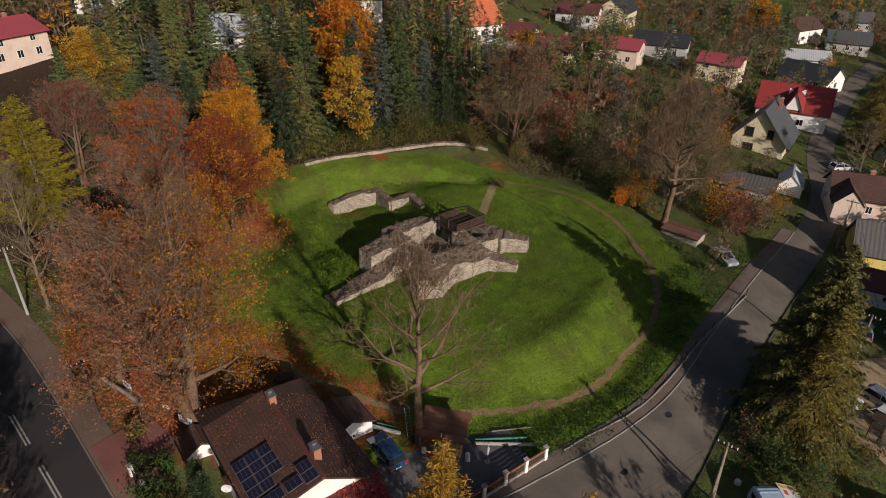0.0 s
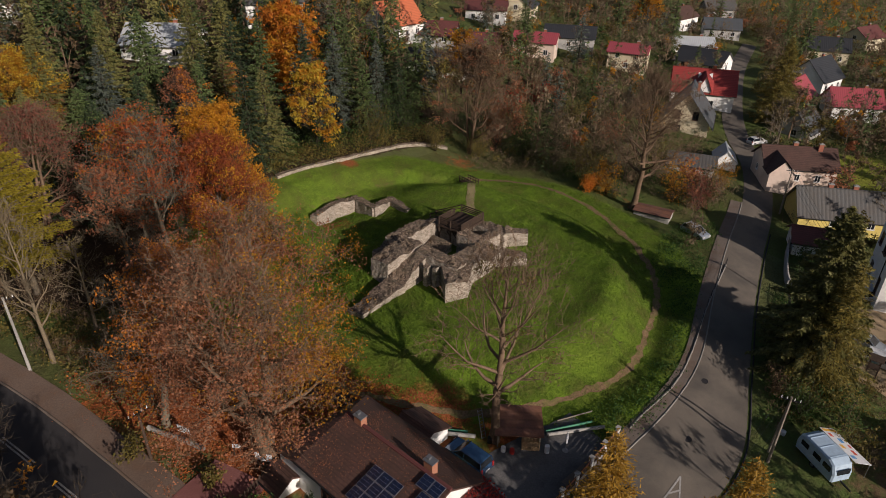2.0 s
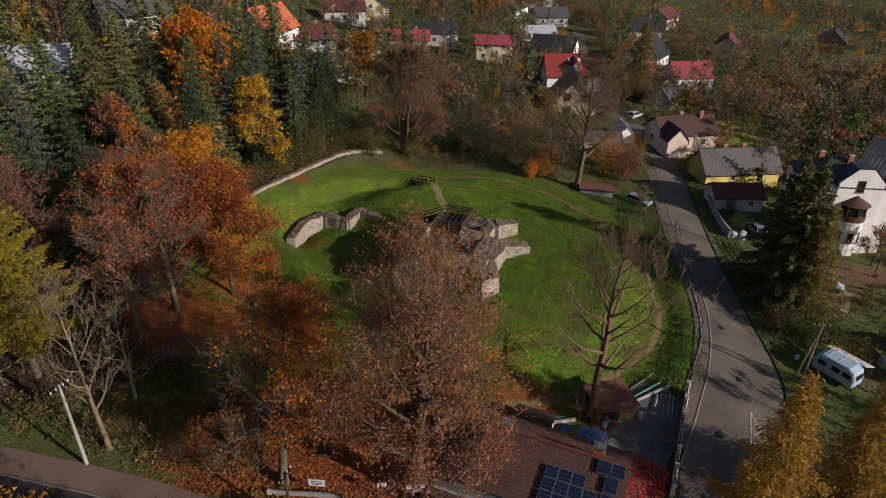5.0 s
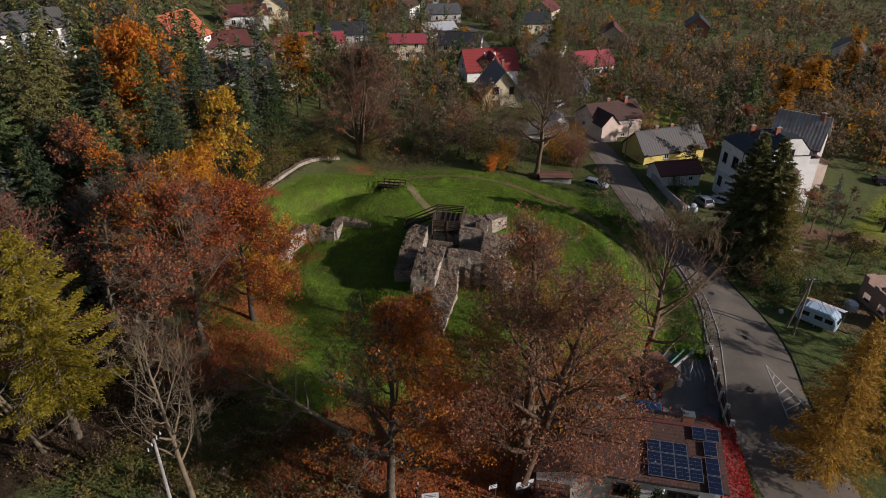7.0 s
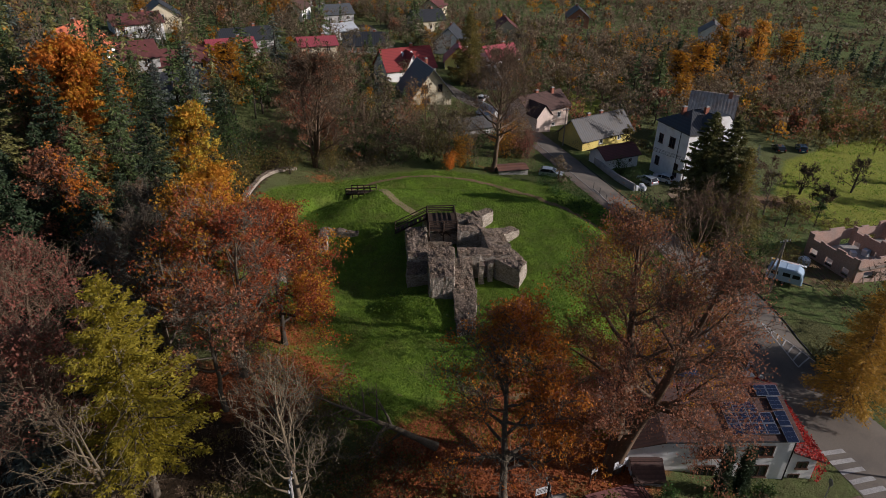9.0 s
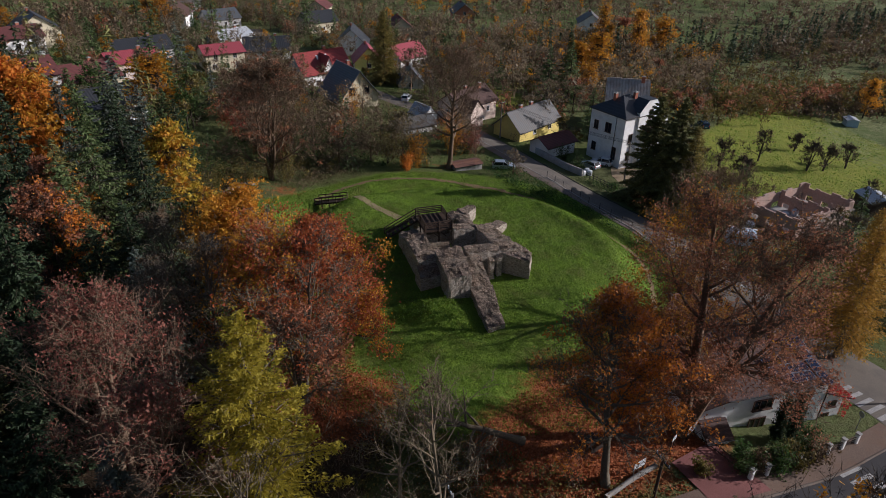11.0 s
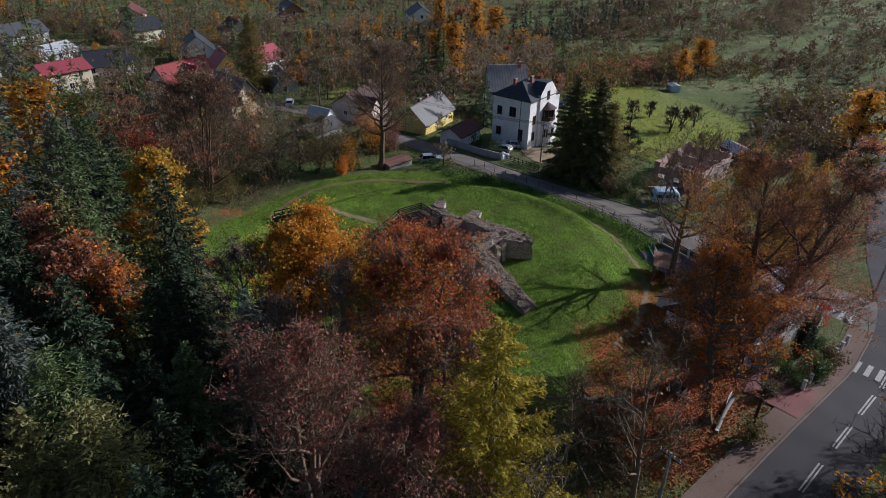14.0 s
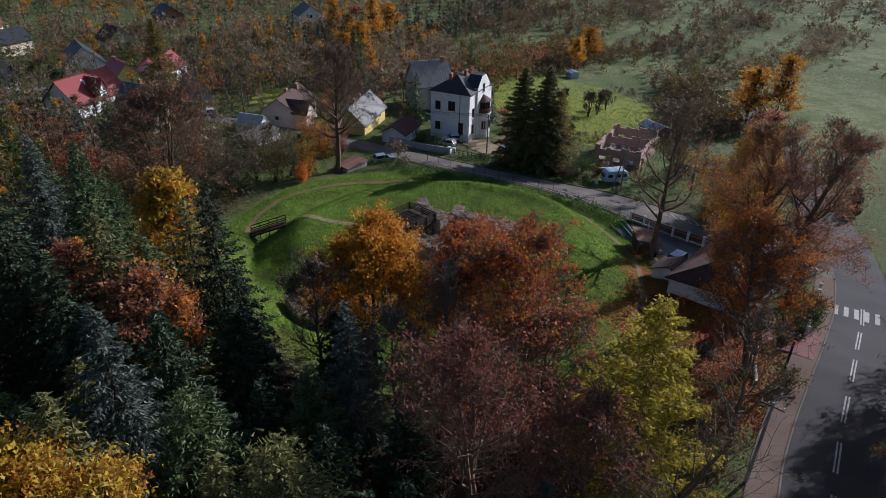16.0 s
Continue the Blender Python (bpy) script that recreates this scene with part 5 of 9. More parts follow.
low = house("low white outbuilding with dark brown roof", 57.2, -1.0, -30, 8.0, 5.0, -5.4, 2.2, 3.6, "render_white", "tiles_maroon", wins=(("E", 0, 1.2, 0.8, 0.7), ("S", 2, 1.1, 0.8, 0.7)), name="outbuilding", category="outbuilding")
house("old house with patched weathered tin roof", 86.8, -11.2, 100, 9.0, 9.5, -6.6, 5.4, 10.2, "render_grey", "sheet_weathered", wins=(("N", 0, 3.5, 0.9, 1.1), ("W", 0, 5.5, 0.9, 1.0)), chimneys=((-3.2, 0.4, 0.9),))
house("two-storey beige outbuilding behind the villa", 80.0, -15.5, 55, 6.4, 5.0, -7.4, 5.0, 5.9, "render_pink", "tiles_maroon", wins=(("W", 0, 1.6, 0.8, 0.7), ("W", 0.6, 3.9, 0.8, 0.7), ("N", 0, 3.6, 0.8, 0.8)), name="shed", category="shed")
house("little garage with rusty red felt roof", 35.9, 10.3, -42, 5.4, 2.9, -4.3, 1.95, 2.25, "concrete", "felt_red", over=0.15, name="garage", category="garage")
house("grey flat-pitched building beside the street", 53.0, 28.5, -32, 8.0, 6.0, -4.6, 2.4, 3.6, "render_grey", "sheet_grey", wins=(("S", 1, 1.2, 0.8, 0.7),), name="outbuilding", category="outbuilding")

house("small white shed with pale blue-grey roof by the street", 60.6, 29.6, 62, 5.4, 3.8, hz(60.6, 29.6), 1.6, 3.5, "render_white", "sheet_pale", over=0.2, name="shed", category="shed")

# houses further off
for lab, x, y, rz, L, W, hh, rg, wl, rf in (
        ("lemon yellow gabled house with maroon roof", 103, 66, 34, 9, 8, 3.0, 7.0, "render_lemon", "sheet_pinkred"),
        ("small dark roofed shed with open gable", 90.5, 46.5, 30, 7, 6.5, 1.9, 5.6, "render_grey", "sheet_slate"),
        ("house with bright pinkish red roof", 114, 59, -22, 11, 8.5, 3.6, 6.8, "render_white", "sheet_pinkred"),
        ("white gabled house with dark roof", 121, 81, 25, 11, 10, 3.8, 8.4, "render_white", "sheet_dark"),
        ("cream house with red sheet roof", 70.5, 92, -35, 10, 8, 5.0, 6.6, "render_cream", "sheet_pinkred"),
        ("pale house with pinkish roof", 45.5, 97, -28, 11, 8, 4.2, 6.0, "render_pink", "sheet_pinkred"),
        ("long dark-roofed white house", 15.5, 75.5, -22, 15, 8.5, 2.6, 5.0, "render_white", "sheet_dark"),
        ("house with brown sheet roof", 17, 97, -20, 13, 9, 2.6, 5.2, "render_grey", "tiles_maroon"),
        ("house with dark brown roof and cream gable", 28, 93, -20, 13, 8.5, 2.4, 5.0, "render_cream", "tiles_maroon"),
        ("house with orange tiled roof", 7, 96, 35, 12, 10, 4.0, 8.8, "render_white", "tiles_orange"),
        ("white house with brown roof", 40, 128, -20, 12, 9, 3.6, 5.6, "render_white", "tiles_maroon"),
        ("green-grey gabled house with dark roof", 53, 136, 60, 11, 10, 4.4, 8.0, "render_cream", "sheet_dark"),
        ("hall with dark sheet roof and pale gable", 96, 96, -52, 13, 10, 2.8, 5.8, "render_white", "sheet_dark"),
        ("hall with light blue-grey sheet roof", 104, 116, -18, 12, 8, 2.8, 4.6, "render_white", "sheet_pale"),
        ("barn with dark sheet roof", 60, 109, -25, 14, 9, 3.6, 6.0, "render_grey", "sheet_dark"),
        ("house with pale metal roof in the wood", -42, 67, -12, 13, 11, 3.0, 6.0, "render_white", "sheet_pale"),
        ("beige house with red roof above the wood", -80, 46, 65, 12, 10, 5.0, 7.2, "render_pink", "sheet_pinkred"),
        ("white house above the wood", -79, 87, 20, 13, 9, 5.0, 7.0, "render_white", "sheet_grey"),
        ("white house with grey roof up the slope", -22, 94, 10, 13, 9, 5.5, 8.0, "render_white", "sheet_grey"),
        ("cream house with a brown tiled roof", 180, 130, 20, 12, 9, 4.5, 7.6, "render_cream", "tiles_maroon"),
        ("grey house among trees", 130, 141, -25, 12, 9, 3.4, 6.2, "render_grey", "sheet_slate"),
        ("pale grey house with slate roof", 152, 178, -10, 12, 9, 3.6, 6.4, "render_grey", "sheet_grey"),
        ("dark-roofed house with orange gable", 213, 77, 30, 12, 9, 4.5, 8.0, "brick_orange", "sheet_dark"),
        ("cream-gabled house with brown roof", 161, 83, 35, 11, 9, 4.0, 7.6, "render_cream", "tiles_maroon"),
        ("white house among orange trees", 222, 22, 15, 12, 10, 5.0, 8.5, "render_white", "sheet_grey"),
        ("pale house with weathered brown roof", 118, 150, 30, 12, 9, 4.5, 7.4, "render_white", "tiles_brown"),
        ("pale house with dark roof", 150, 112, -30, 12, 9, 4.2, 7.4, "render_cream", "sheet_dark")):
    wn_ = [(s, al, 1.8, 1.1, 1.3) for s in "SN" for al in (-L * 0.3, 0.0, L * 0.3)] + [(s, 0.0, hh * 0.62 if hh < 4.4 else 4.4, 1.2, 1.3) for s in "EW"]
    if hh > 4.6:
        wn_ += [("S", al, 4.2, 1.0, 1.1) for al in (-L * 0.25, L * 0.25)]
    house(lab, x, y, rz, L, W, hz(x, y) - 0.1, hh, rg, wl, rf, wins=wn_, chimneys=((L * 0.2, 0.4, 0.7),), over=0.5)

# ---- trees ----
LUSH = 1.2


def tubes(segs, thick_n=6, thin=0.05):
    """Verts and faces (quads) for limb segments rows (p0 xyz, p1 xyz, r0, r1); thin ones get three sides."""
    s = np.asarray(segs, float)
    vs, qs, o = [], [], 0
    for sel, n in ((s[:, 6] >= thin, thick_n), (s[:, 6] < thin, 3)):
        t = s[sel]
        if not len(t):
            continue
        d = t[:, 3:6] - t[:, :3]
        d /= np.linalg.norm(d, axis=1)[:, None] + 1e-9
        a = np.cross(d, np.where(abs(d[:, 2:3]) > 0.9, np.array([[1.0, 0, 0]]), np.array([[0, 0, 1.0]])))
        a /= np.linalg.norm(a, axis=1)[:, None] + 1e-9
        b = np.cross(d, a)
        ang = np.arange(n) * 2 * np.pi / n
        ring = a[:, None] * np.cos(ang)[None, :, None] + b[:, None] * np.sin(ang)[None, :, None]
        v = np.concatenate([t[:, None, :3] + ring * t[:, 6][:, None, None], t[:, None, 3:6] + ring * t[:, 7][:, None, None]], 1)
        i = np.arange(n)
        f = np.stack([i, (i + 1) % n, n + (i + 1) % n, n + i], 1)
        q = (f[None] + (np.arange(len(t)) * 2 * n)[:, None, None]).reshape(-1, 4) + o
        vs.append(v.reshape(-1, 3))
        qs.append(q)
        o += len(t) * 2 * n
    return np.concatenate(vs), np.concatenate(qs)


def cards(pts, size, rng, aspect=0.6, up=0.0, dirs=None, flat=0.0):
    """Leaf blades: one four-cornered, slightly folded blade a point."""
    n = len(pts)
    d = rng.normal(size=(n, 3)) if dirs is None else dirs + rng.normal(size=(n, 3)) * 0.35
    d[:, 2] += up
    d /= np.linalg.norm(d, axis=1)[:, None] + 1e-9
    e = np.cross(d, rng.normal(size=(n, 3)) * (1 - flat) + np.array([[0, 0, 1.6 * flat]]))
    e /= np.linalg.norm(e, axis=1)[:, None] + 1e-9
    f = np.cross(d, e)
    s = (size * rng.uniform(0.6, 1.35, n))[:, None]
    w = s * aspect
    v = np.stack([pts - d * s * 0.5, pts + e * w * 0.5 + f * w * 0.15, pts + d * s * 0.5, pts - e * w * 0.5 + f * w * 0.15], 1)
    q = np.arange(n * 4).reshape(n, 4)
    return v.reshape(-1, 3), q


def spikes(p0, d, w, rng, flat=0.0):
    """Fine twigs: one slim three-cornered blade from each p0 along d."""
    n = len(p0)
    e = np.cross(d, rng.normal(size=(n, 3)) * (1 - flat) + np.array([[0, 0, 1.6 * flat]]))
    e *= (w / 2) / (np.linalg.norm(e, axis=1)[:, None] + 1e-9)
    return np.stack([p0 - e, p0 + e, p0 + d], 1).reshape(-1, 3), np.arange(n * 3).reshape(n, 3)


def twig_mesh(tips, rng, per, length, w, up, bark):
    """The fine outer twigs round the limb ends, fanning up and out."""
    p = np.repeat(tips, per, 0)
    n = len(p)
    out = p * np.array([1.0, 1.0, 0.0])
    out /= np.linalg.norm(out, axis=1)[:, None] + 0.5
    d = out * 0.5 + rng.normal(size=(n, 3)) * 0.55
    d[:, 2] += 0.55 * up
    d *= (length * rng.uniform(0.45, 1.2, n) / (np.linalg.norm(d, axis=1) + 1e-9))[:, None]
    v, q = spikes(p - d * 0.25, d, w, rng)
    return fast_mesh("twigwork", v, q, bark)


def flakes(pts, size, rng, face=None):
    """Leaves as single three-cornered flakes; face: the way that each one is turned, more or less."""
    n = len(pts)
    d = rng.normal(size=(n, 3, 3))
    if face is not None:
        f = face / (np.linalg.norm(face, axis=1)[:, None] + 1e-9)
        d -= 0.75 * (d @ f[:, :, None]) * f[:, None]
    d -= d.mean(1, keepdims=True)
    d /= np.linalg.norm(d, axis=2, keepdims=True) + 1e-9
    s = (size * rng.uniform(0.55, 1.3, n))[:, None, None]
    return (pts[:, None] + d * s * 0.62).reshape(-1, 3), np.arange(n * 3).reshape(n, 3)


def skeleton_of(rng, h, rad, base, trunk_r, limbs=16, lean=(0, 0), up=0.9, twigs=3, forks=1, detail=1.0, fine=1, leans=None):
    """Limb segments and twig points of a broad-leaved tree of height h, crown radius rad, lowest limbs at base."""
    segs, tips = [], []

    def limb(p, d, length, r, level):
        steps = (4, 3, fine)[level]
        q = np.array(p, float)
        d = np.array(d, float)
        for k in range(steps):
            nd = d + rng.normal(size=3) * (0.16 if level < 2 else 0.25)
            nd[2] += 0.12 * up
            nd /= np.linalg.norm(nd)
            e = q + nd * length / steps
            r2 = max(r * (1 - (k + 1) / (steps + 0.6)), 0.013)
            ra = max(r * (1 - k / (steps + 0.6)), 0.018)
            segs.append((*q, *e, ra, r2))
            if level < 2 and (k > 0 or level > 0):
                for _ in range(twigs):
                    if rng.rand() < detail:
                        s = rng.normal(size=3)
                        s -= nd * (s @ nd)
                        s /= np.linalg.norm(s) + 1e-9
                        b = nd * rng.uniform(0.5, 0.9) + s * rng.uniform(0.5, 0.95)
                        limb(e * 0.7 + q * 0.3, b / np.linalg.norm(b), length * rng.uniform(0.32, 0.52), r2 * 0.6, level + 1)
            if level == 2 or k == steps - 1:
                tips.append(e)
            q, d = e, nd

    stems = []
    for f in range(forks):
        a = rng.uniform(0, 6.28)
        spread = 0.0 if forks == 1 else 0.13
        q = np.array([0.0, 0.0, -0.5])
        d = np.array([lean[0] + spread * math.cos(a), lean[1] + spread * math.sin(a), 1.0] if leans is None else [*leans[f], 1.0])
        n = 9
        pts = [q]
        for k in range(n):
            d2 = d + rng.normal(size=3) * 0.05
            d2 /= np.linalg.norm(d2)
            q = q + d2 * (h * 0.93 + 0.5) / n
            pts.append(q)
        for k in range(n):
            ra, rb = trunk_r * (1 - 0.92 * k / n) ** 0.9, trunk_r * (1 - 0.92 * (k + 1) / n) ** 0.9
            segs.append((*pts[k], *pts[k + 1], ra * (1.35 if k == 0 else 1), rb))
        stems.append(pts)
        tips.append(pts[-1])
    for i in range(limbs):
        pts = stems[i % forks]
        t = base / h + (1 - base / h) * ((i + rng.rand()) / limbs) ** 0.9 * 0.95
        k = min(int(t * 9), 8)
        p = pts[k] + (pts[k + 1] - pts[k]) * (t * 9 - k)
        a = i * 2.399 + rng.uniform(-0.4, 0.4)
        c = (t - base / h) / (1 - base / h)
        ln = rad * (0.5 + 0.5 * math.sin(math.pi * min(1.0, 0.25 + c * 0.8)) - 0.3 * c ** 3) * rng.uniform(0.8, 1.12)
        el = 0.25 + 0.75 * c * up + rng.uniform(-0.1, 0.15)
        limb(p, (math.cos(a) * math.cos(el), math.sin(a) * math.cos(el), math.sin(el)), ln, max(trunk_r * (1 - t) * 0.68, 0.06), 0)
    return segs, np.array(tips)


def tree(name, label, x, y, h, rad, base, leaf, bark="bark_dark", leaves=5000, size=0.3, seed=1, limbs=16, trunk_r=0.32, lean=(0, 0), up=0.9, twigs=3, forks=1, mix=None, spread=0.55, low=0.0, category="tree", detail=1.0, group="", z=None, fuzz=2, twig=(1.1, 0.034), bare=0.0, leans=None):
    """A broad-leaved tree: trunk with limbs and twigs, and a crown of single leaves round the twig ends.
    mix: one or more further leaf colours (material, share, side angle or None); low: leaves only above that share of the crown; bare: how far the leaves thin out towards the top; leans: the slant of each of several stems."""
    rng = np.random.RandomState(seed)
    segs, tips = skeleton_of(rng, h, rad, base, trunk_r, limbs, lean, up, twigs, forks, detail * (0.45 if bark == "bark_pale" and leaves < 600 else 0.75 if leaves < 600 and twigs > 2 else 1.0), 1, leans)
    ob = thing(name, (x, y, hz(x, y) if z is None else z), 0, label, category, group)
    v, q = tubes(segs)
    part("trunk", fast_mesh("trunk", v, q, bark, True), None, ob)
    if fuzz:
        tagged(part("twigwork", twig_mesh(tips, rng, fuzz, twig[0], twig[1], up, bark), None, ob), kind="stuff")
    if leaves:
        def crown(nm, mat, n, side=None):
            w = np.ones(len(tips))
            if side is not None:
                w = np.clip(0.15 + (tips[:, 0] * math.cos(radians(side)) + tips[:, 1] * math.sin(radians(side))) / rad, 0.02, 1.5)
            if low:
                w = w * (tips[:, 2] > base + (h - base) * low)
            if bare:
                w = w * np.clip(1.05 - bare * (tips[:, 2] - base) / (h - base), 0.02, 1)
            m = max(8, n // 26)
            c = tips[rng.choice(len(tips), m, p=w / w.sum())] + rng.normal(size=(m, 3)) * spread * 0.6
            loose = rng.rand(n) < 0.1
            p = c[rng.randint(m, size=n)] + rng.normal(size=(n, 3)) * np.where(loose, spread * 0.9, 0.14 + 0.3 * spread)[:, None] * np.array([[1, 1, 0.6]])
            p[:, 2] += 0.15
            p[:, 2] = np.maximum(p[:, 2], 0.6)
            cv, cq = flakes(p, size * 1.4 if size < 0.3 else size, rng)
            part(nm, fast_mesh(nm, cv, cq, mat), None, ob)
        mixes = [mix] if isinstance(mix, tuple) else mix or []
        crown("crown", leaf, int(leaves * LUSH * (1 - sum(m[1] for m in mixes))))
        for other, share, side in mixes:
            crown("crown", other, int(leaves * LUSH * share), side)
    return ob


def conifer(name, label, x, y, h, rad, needle, seed=1, base=0.08, droop=0.35, dense=1.0, bark="bark_dark", size=0.5, taper=1.0, up=0.0, category="spruce", group="", flat=0.5, fine=2.2, puff=0.08):
    """A conifer: straight stem, whorls of boughs, each bough carrying hanging sprays."""
    rng = np.random.RandomState(seed)
    ob = thing(name, (x, y, hz(x, y)), 0, label, category, group)
    segs = [(0, 0, -0.4, 0, 0, h * 0.5, 0.018 * h, 0.011 * h), (0, 0, h * 0.5, 0, 0, h, 0.011 * h, 0.02)]
    pts, dirs = [], []
    n = int(h * 8 * dense)
    for i in range(n):
        t = base + (1 - base) * (i + rng.rand()) / n
        ln = rad * ((1 - t) / (1 - base)) ** taper * rng.uniform(0.72, 1.15) + 0.18
        a = i * 2.399 + rng.uniform(-0.5, 0.5)
        dz = -droop * (1 - t) + up + 0.25 * t + rng.uniform(-0.1, 0.1)
        d = np.array([math.cos(a), math.sin(a), dz])
        p0 = np.array([0, 0, h * t])
        p1 = p0 + d * ln
        segs.append((*p0, *p1, 0.02 + 0.012 * ln, 0.01))
        m = max(4, int(ln * 13 * dense * fine))
        s = rng.uniform(0.12, 1.02, m)
        side = np.array([-math.sin(a), math.cos(a), 0])
        w = rng.uniform(-1, 1, m) * (1.05 - s) * ln * (0.34 if flat else 0.42)
        p = p0 + d * (s * ln)[:, None] + side * w[:, None]
        p[:, 2] -= abs(w) * 0.25 + rng.uniform(0, 0.12, m)
        pts.append(p)
        dd = d * 0.8 + side * np.sign(w)[:, None] * 0.7
        dd[:, 2] -= 0.3
        dirs.append(dd)
    v, q = tubes(segs[:2])
    part("trunk", fast_mesh("trunk", v, q, bark, True), None, ob)
    v, q = tubes(segs[2:], thin=9)
    tagged(part("branchwork", fast_mesh("branchwork", v, q, bark, True), None, ob), kind="stuff")
    p, d = np.concatenate(pts), np.concatenate(dirs)
    p = p + rng.normal(size=p.shape) * puff
    d = d + rng.normal(size=d.shape) * 0.4
    d *= ((size * 0.8) * rng.uniform(0.6, 1.3, len(d)) / np.linalg.norm(d, axis=1))[:, None]
    cv, cq = spikes(p - d * 0.35, d, size * (0.36 if flat else 0.26), rng, flat)
    part("crown", fast_mesh("crown", cv, cq, needle), None, ob)
    return ob


def leaf_patch(name, label, spots, size, mat, seed, category, spread=0.5, per=30, tall=0.6, kind="stuff", aspect=0.6):
    """Low leafy growth: per blades round each (x, y) spot."""
    rng = np.random.RandomState(seed)
    s = np.repeat(np.array(spots, float), per, 0)
    n = len(s)
    x, y = s[:, 0] + rng.normal(size=n) * spread, s[:, 1] + rng.normal(size=n) * spread
    p = np.stack([x, y, height(x, y) + rng.uniform(0.02, tall, n) ** 1.2], 1)
    cv, cq = cards(p, size, rng, aspect)
    return solo(name, fast_mesh(name, cv, cq, mat), None, label, category, kind=kind)


def shrub(label, x, y, h, rad, leaf, seed, leaves=900, size=0.24, bark="bark_dark", name="shrub", twigs=2):
    """A many-stemmed bush."""
    rng = np.random.RandomState(seed)
    segs, tips = [], []
    for i in range(12):
        a, el = rng.uniform(0, 6.28), rng.uniform(0.7, 1.4)
        p = np.zeros(3)
        d = np.array([math.cos(a) * math.cos(el), math.sin(a) * math.cos(el), math.sin(el)])
        for k in range(4):
            d2 = d + rng.normal(size=3) * 0.22
            d2 /= np.linalg.norm(d2)
            e = p + d2 * np.array([rad, rad, h]) / 3.4
            segs.append((*p, *e, 0.04 * (1 - k / 5), 0.04 * (1 - (k + 1) / 5)))
            tips.append(e)
            for _ in range(twigs):
                s = d2 + rng.normal(size=3) * 0.6
                g = e + s / np.linalg.norm(s) * rad * 0.35
                segs.append((*e, *g, 0.015, 0.008))
                tips.append(g)
            p = e
    tips = np.array(tips)
    tips = tips[tips[:, 2] > 0.15 * h]
    ob = thing(name, (x, y, hz(x, y)), 0, label, "shrub")
    v, q = tubes(segs, 5)
    part("branchwork", fast_mesh("branchwork", v, q, bark, True), None, ob)
    if leaves:
        p = tips[rng.randint(len(tips), size=leaves)] + rng.normal(size=(leaves, 3)) * np.array([rad, rad, h]) * 0.13
        p[:, 2] = np.maximum(p[:, 2], 0.1)
        cv, cq = cards(p, size, rng)
        part("foliage", fast_mesh("foliage", cv, cq, leaf), None, ob)
    return ob


# the trees nearest the flight, by the house and on the western slope
tree("beech_tree", "tall twin-stemmed beech with russet leaves by the house", -21.0, -31.2, 24.0, 7.2, 5.5, "leaf_russet", "bark_brown", 38000, 0.105, 11, 36, 0.6, (0.02, 0.02), 1.0, 3, 2, [("leaf_russet", 0.36, 110), ("leaf_cherry_pale", 0.28, -130), ("leaf_amber", 0.26, 20)], 0.75, category="beech tree", fuzz=3, bare=1.0, leans=((0.03, 0.06), (-0.08, -0.24)))
tree("beech_tree", "spreading beech with bright orange and russet leaves", -30.0, -26.0, 17.0, 5.3, 4.0, "leaf_orange", "bark_grey", 20000, 0.13, 12, 24, 0.38, (0.13, 0.12), 1.0, 3, 1, [("leaf_orange", 0.62, -15), ("leaf_russet", 0.22, 0)], 0.6, category="beech tree", bare=0.5)
tree("bare_tree", "leafless grey-barked tree beside the woodshed", -1.2, -30.2, 20.6, 7.0, 6.0, "leaf_olive", "bark_brown", 500, 0.15, 13, 22, 0.48, (0, 0), 1.2, 2, 1, fuzz=3)
tree("maple_tree", "half-bare maple with dusky red and amber leaves on the slope", -32.8, 0.2, 17.8, 6.4, 4.0, "leaf_red", "bark_grey", 12000, 0.14, 14, 26, 0.34, (0, 0), 1.1, 3, 2, ("leaf_amber", 0.3, 135), 0.7, category="maple tree", fuzz=3)
tree("maple_tree", "red-leaved maple beside the ruin", -26.6, 1.6, 15.4, 5.2, 3.0, "leaf_red", "bark_dark", 34000, 0.135, 15, 22, 0.3, (0, 0), 1.0, 3, 1, ("leaf_amber", 0.15, -70), 0.6, category="maple tree")
tree("maple_tree", "golden orange maple above the hollow", -27.4, 10.0, 14.8, 5.4, 3.0, "leaf_amber", "bark_dark", 32000, 0.15, 16, 18, 0.26, (0, 0), 1.0, 3, 1, None, 0.55, category="maple tree")
tree("bare_tree", "leafless tree with dense upright grey twigs", -36.5, 5.5, 17.0, 4.6, 3.0, "leaf_brown", "bark_grey", 300, 0.2, 17, 22, 0.3, (0, 0), 1.35, 2, 1, fuzz=2)
conifer("larch", "yellowing larch with feathery drooping boughs", -45.8, -5.6, 18.8, 5.6, "needle_larch", 21, 0.2, 0.1, 0.62, "bark_grey", 0.36, 0.72, 0.16, "larch", flat=0.3, fine=9.0, puff=0.13)
tree("bare_tree", "leafless tree with pale branches on the slope", -41.4, -16.6, 16.5, 4.8, 4.0, "leaf_brown", "bark_pale", 120, 0.15, 18, 20, 0.24, (-0.05, 0.05), 1.3, 3, 1, fuzz=2, twig=(1.2, 0.022))
fallen = tree("fallen_tree", "fallen dead tree with bleached grey limbs on leaves", -28.9, -18.3, 12.0, 4.2, 3.0, "leaf_brown", "bark_pale", 0, 0.2, 19, 18, 0.32, (0, 0), 0.6, 3, 1, category="fallen tree", fuzz=1, twig=(1.0, 0.02))
fallen.matrix_basis = pose(-28.9, -18.3, hz(-28.9, -18.3) + 0.7, 0, 0, 118) @ pose(0, 0, 0, 0, 66, 0)
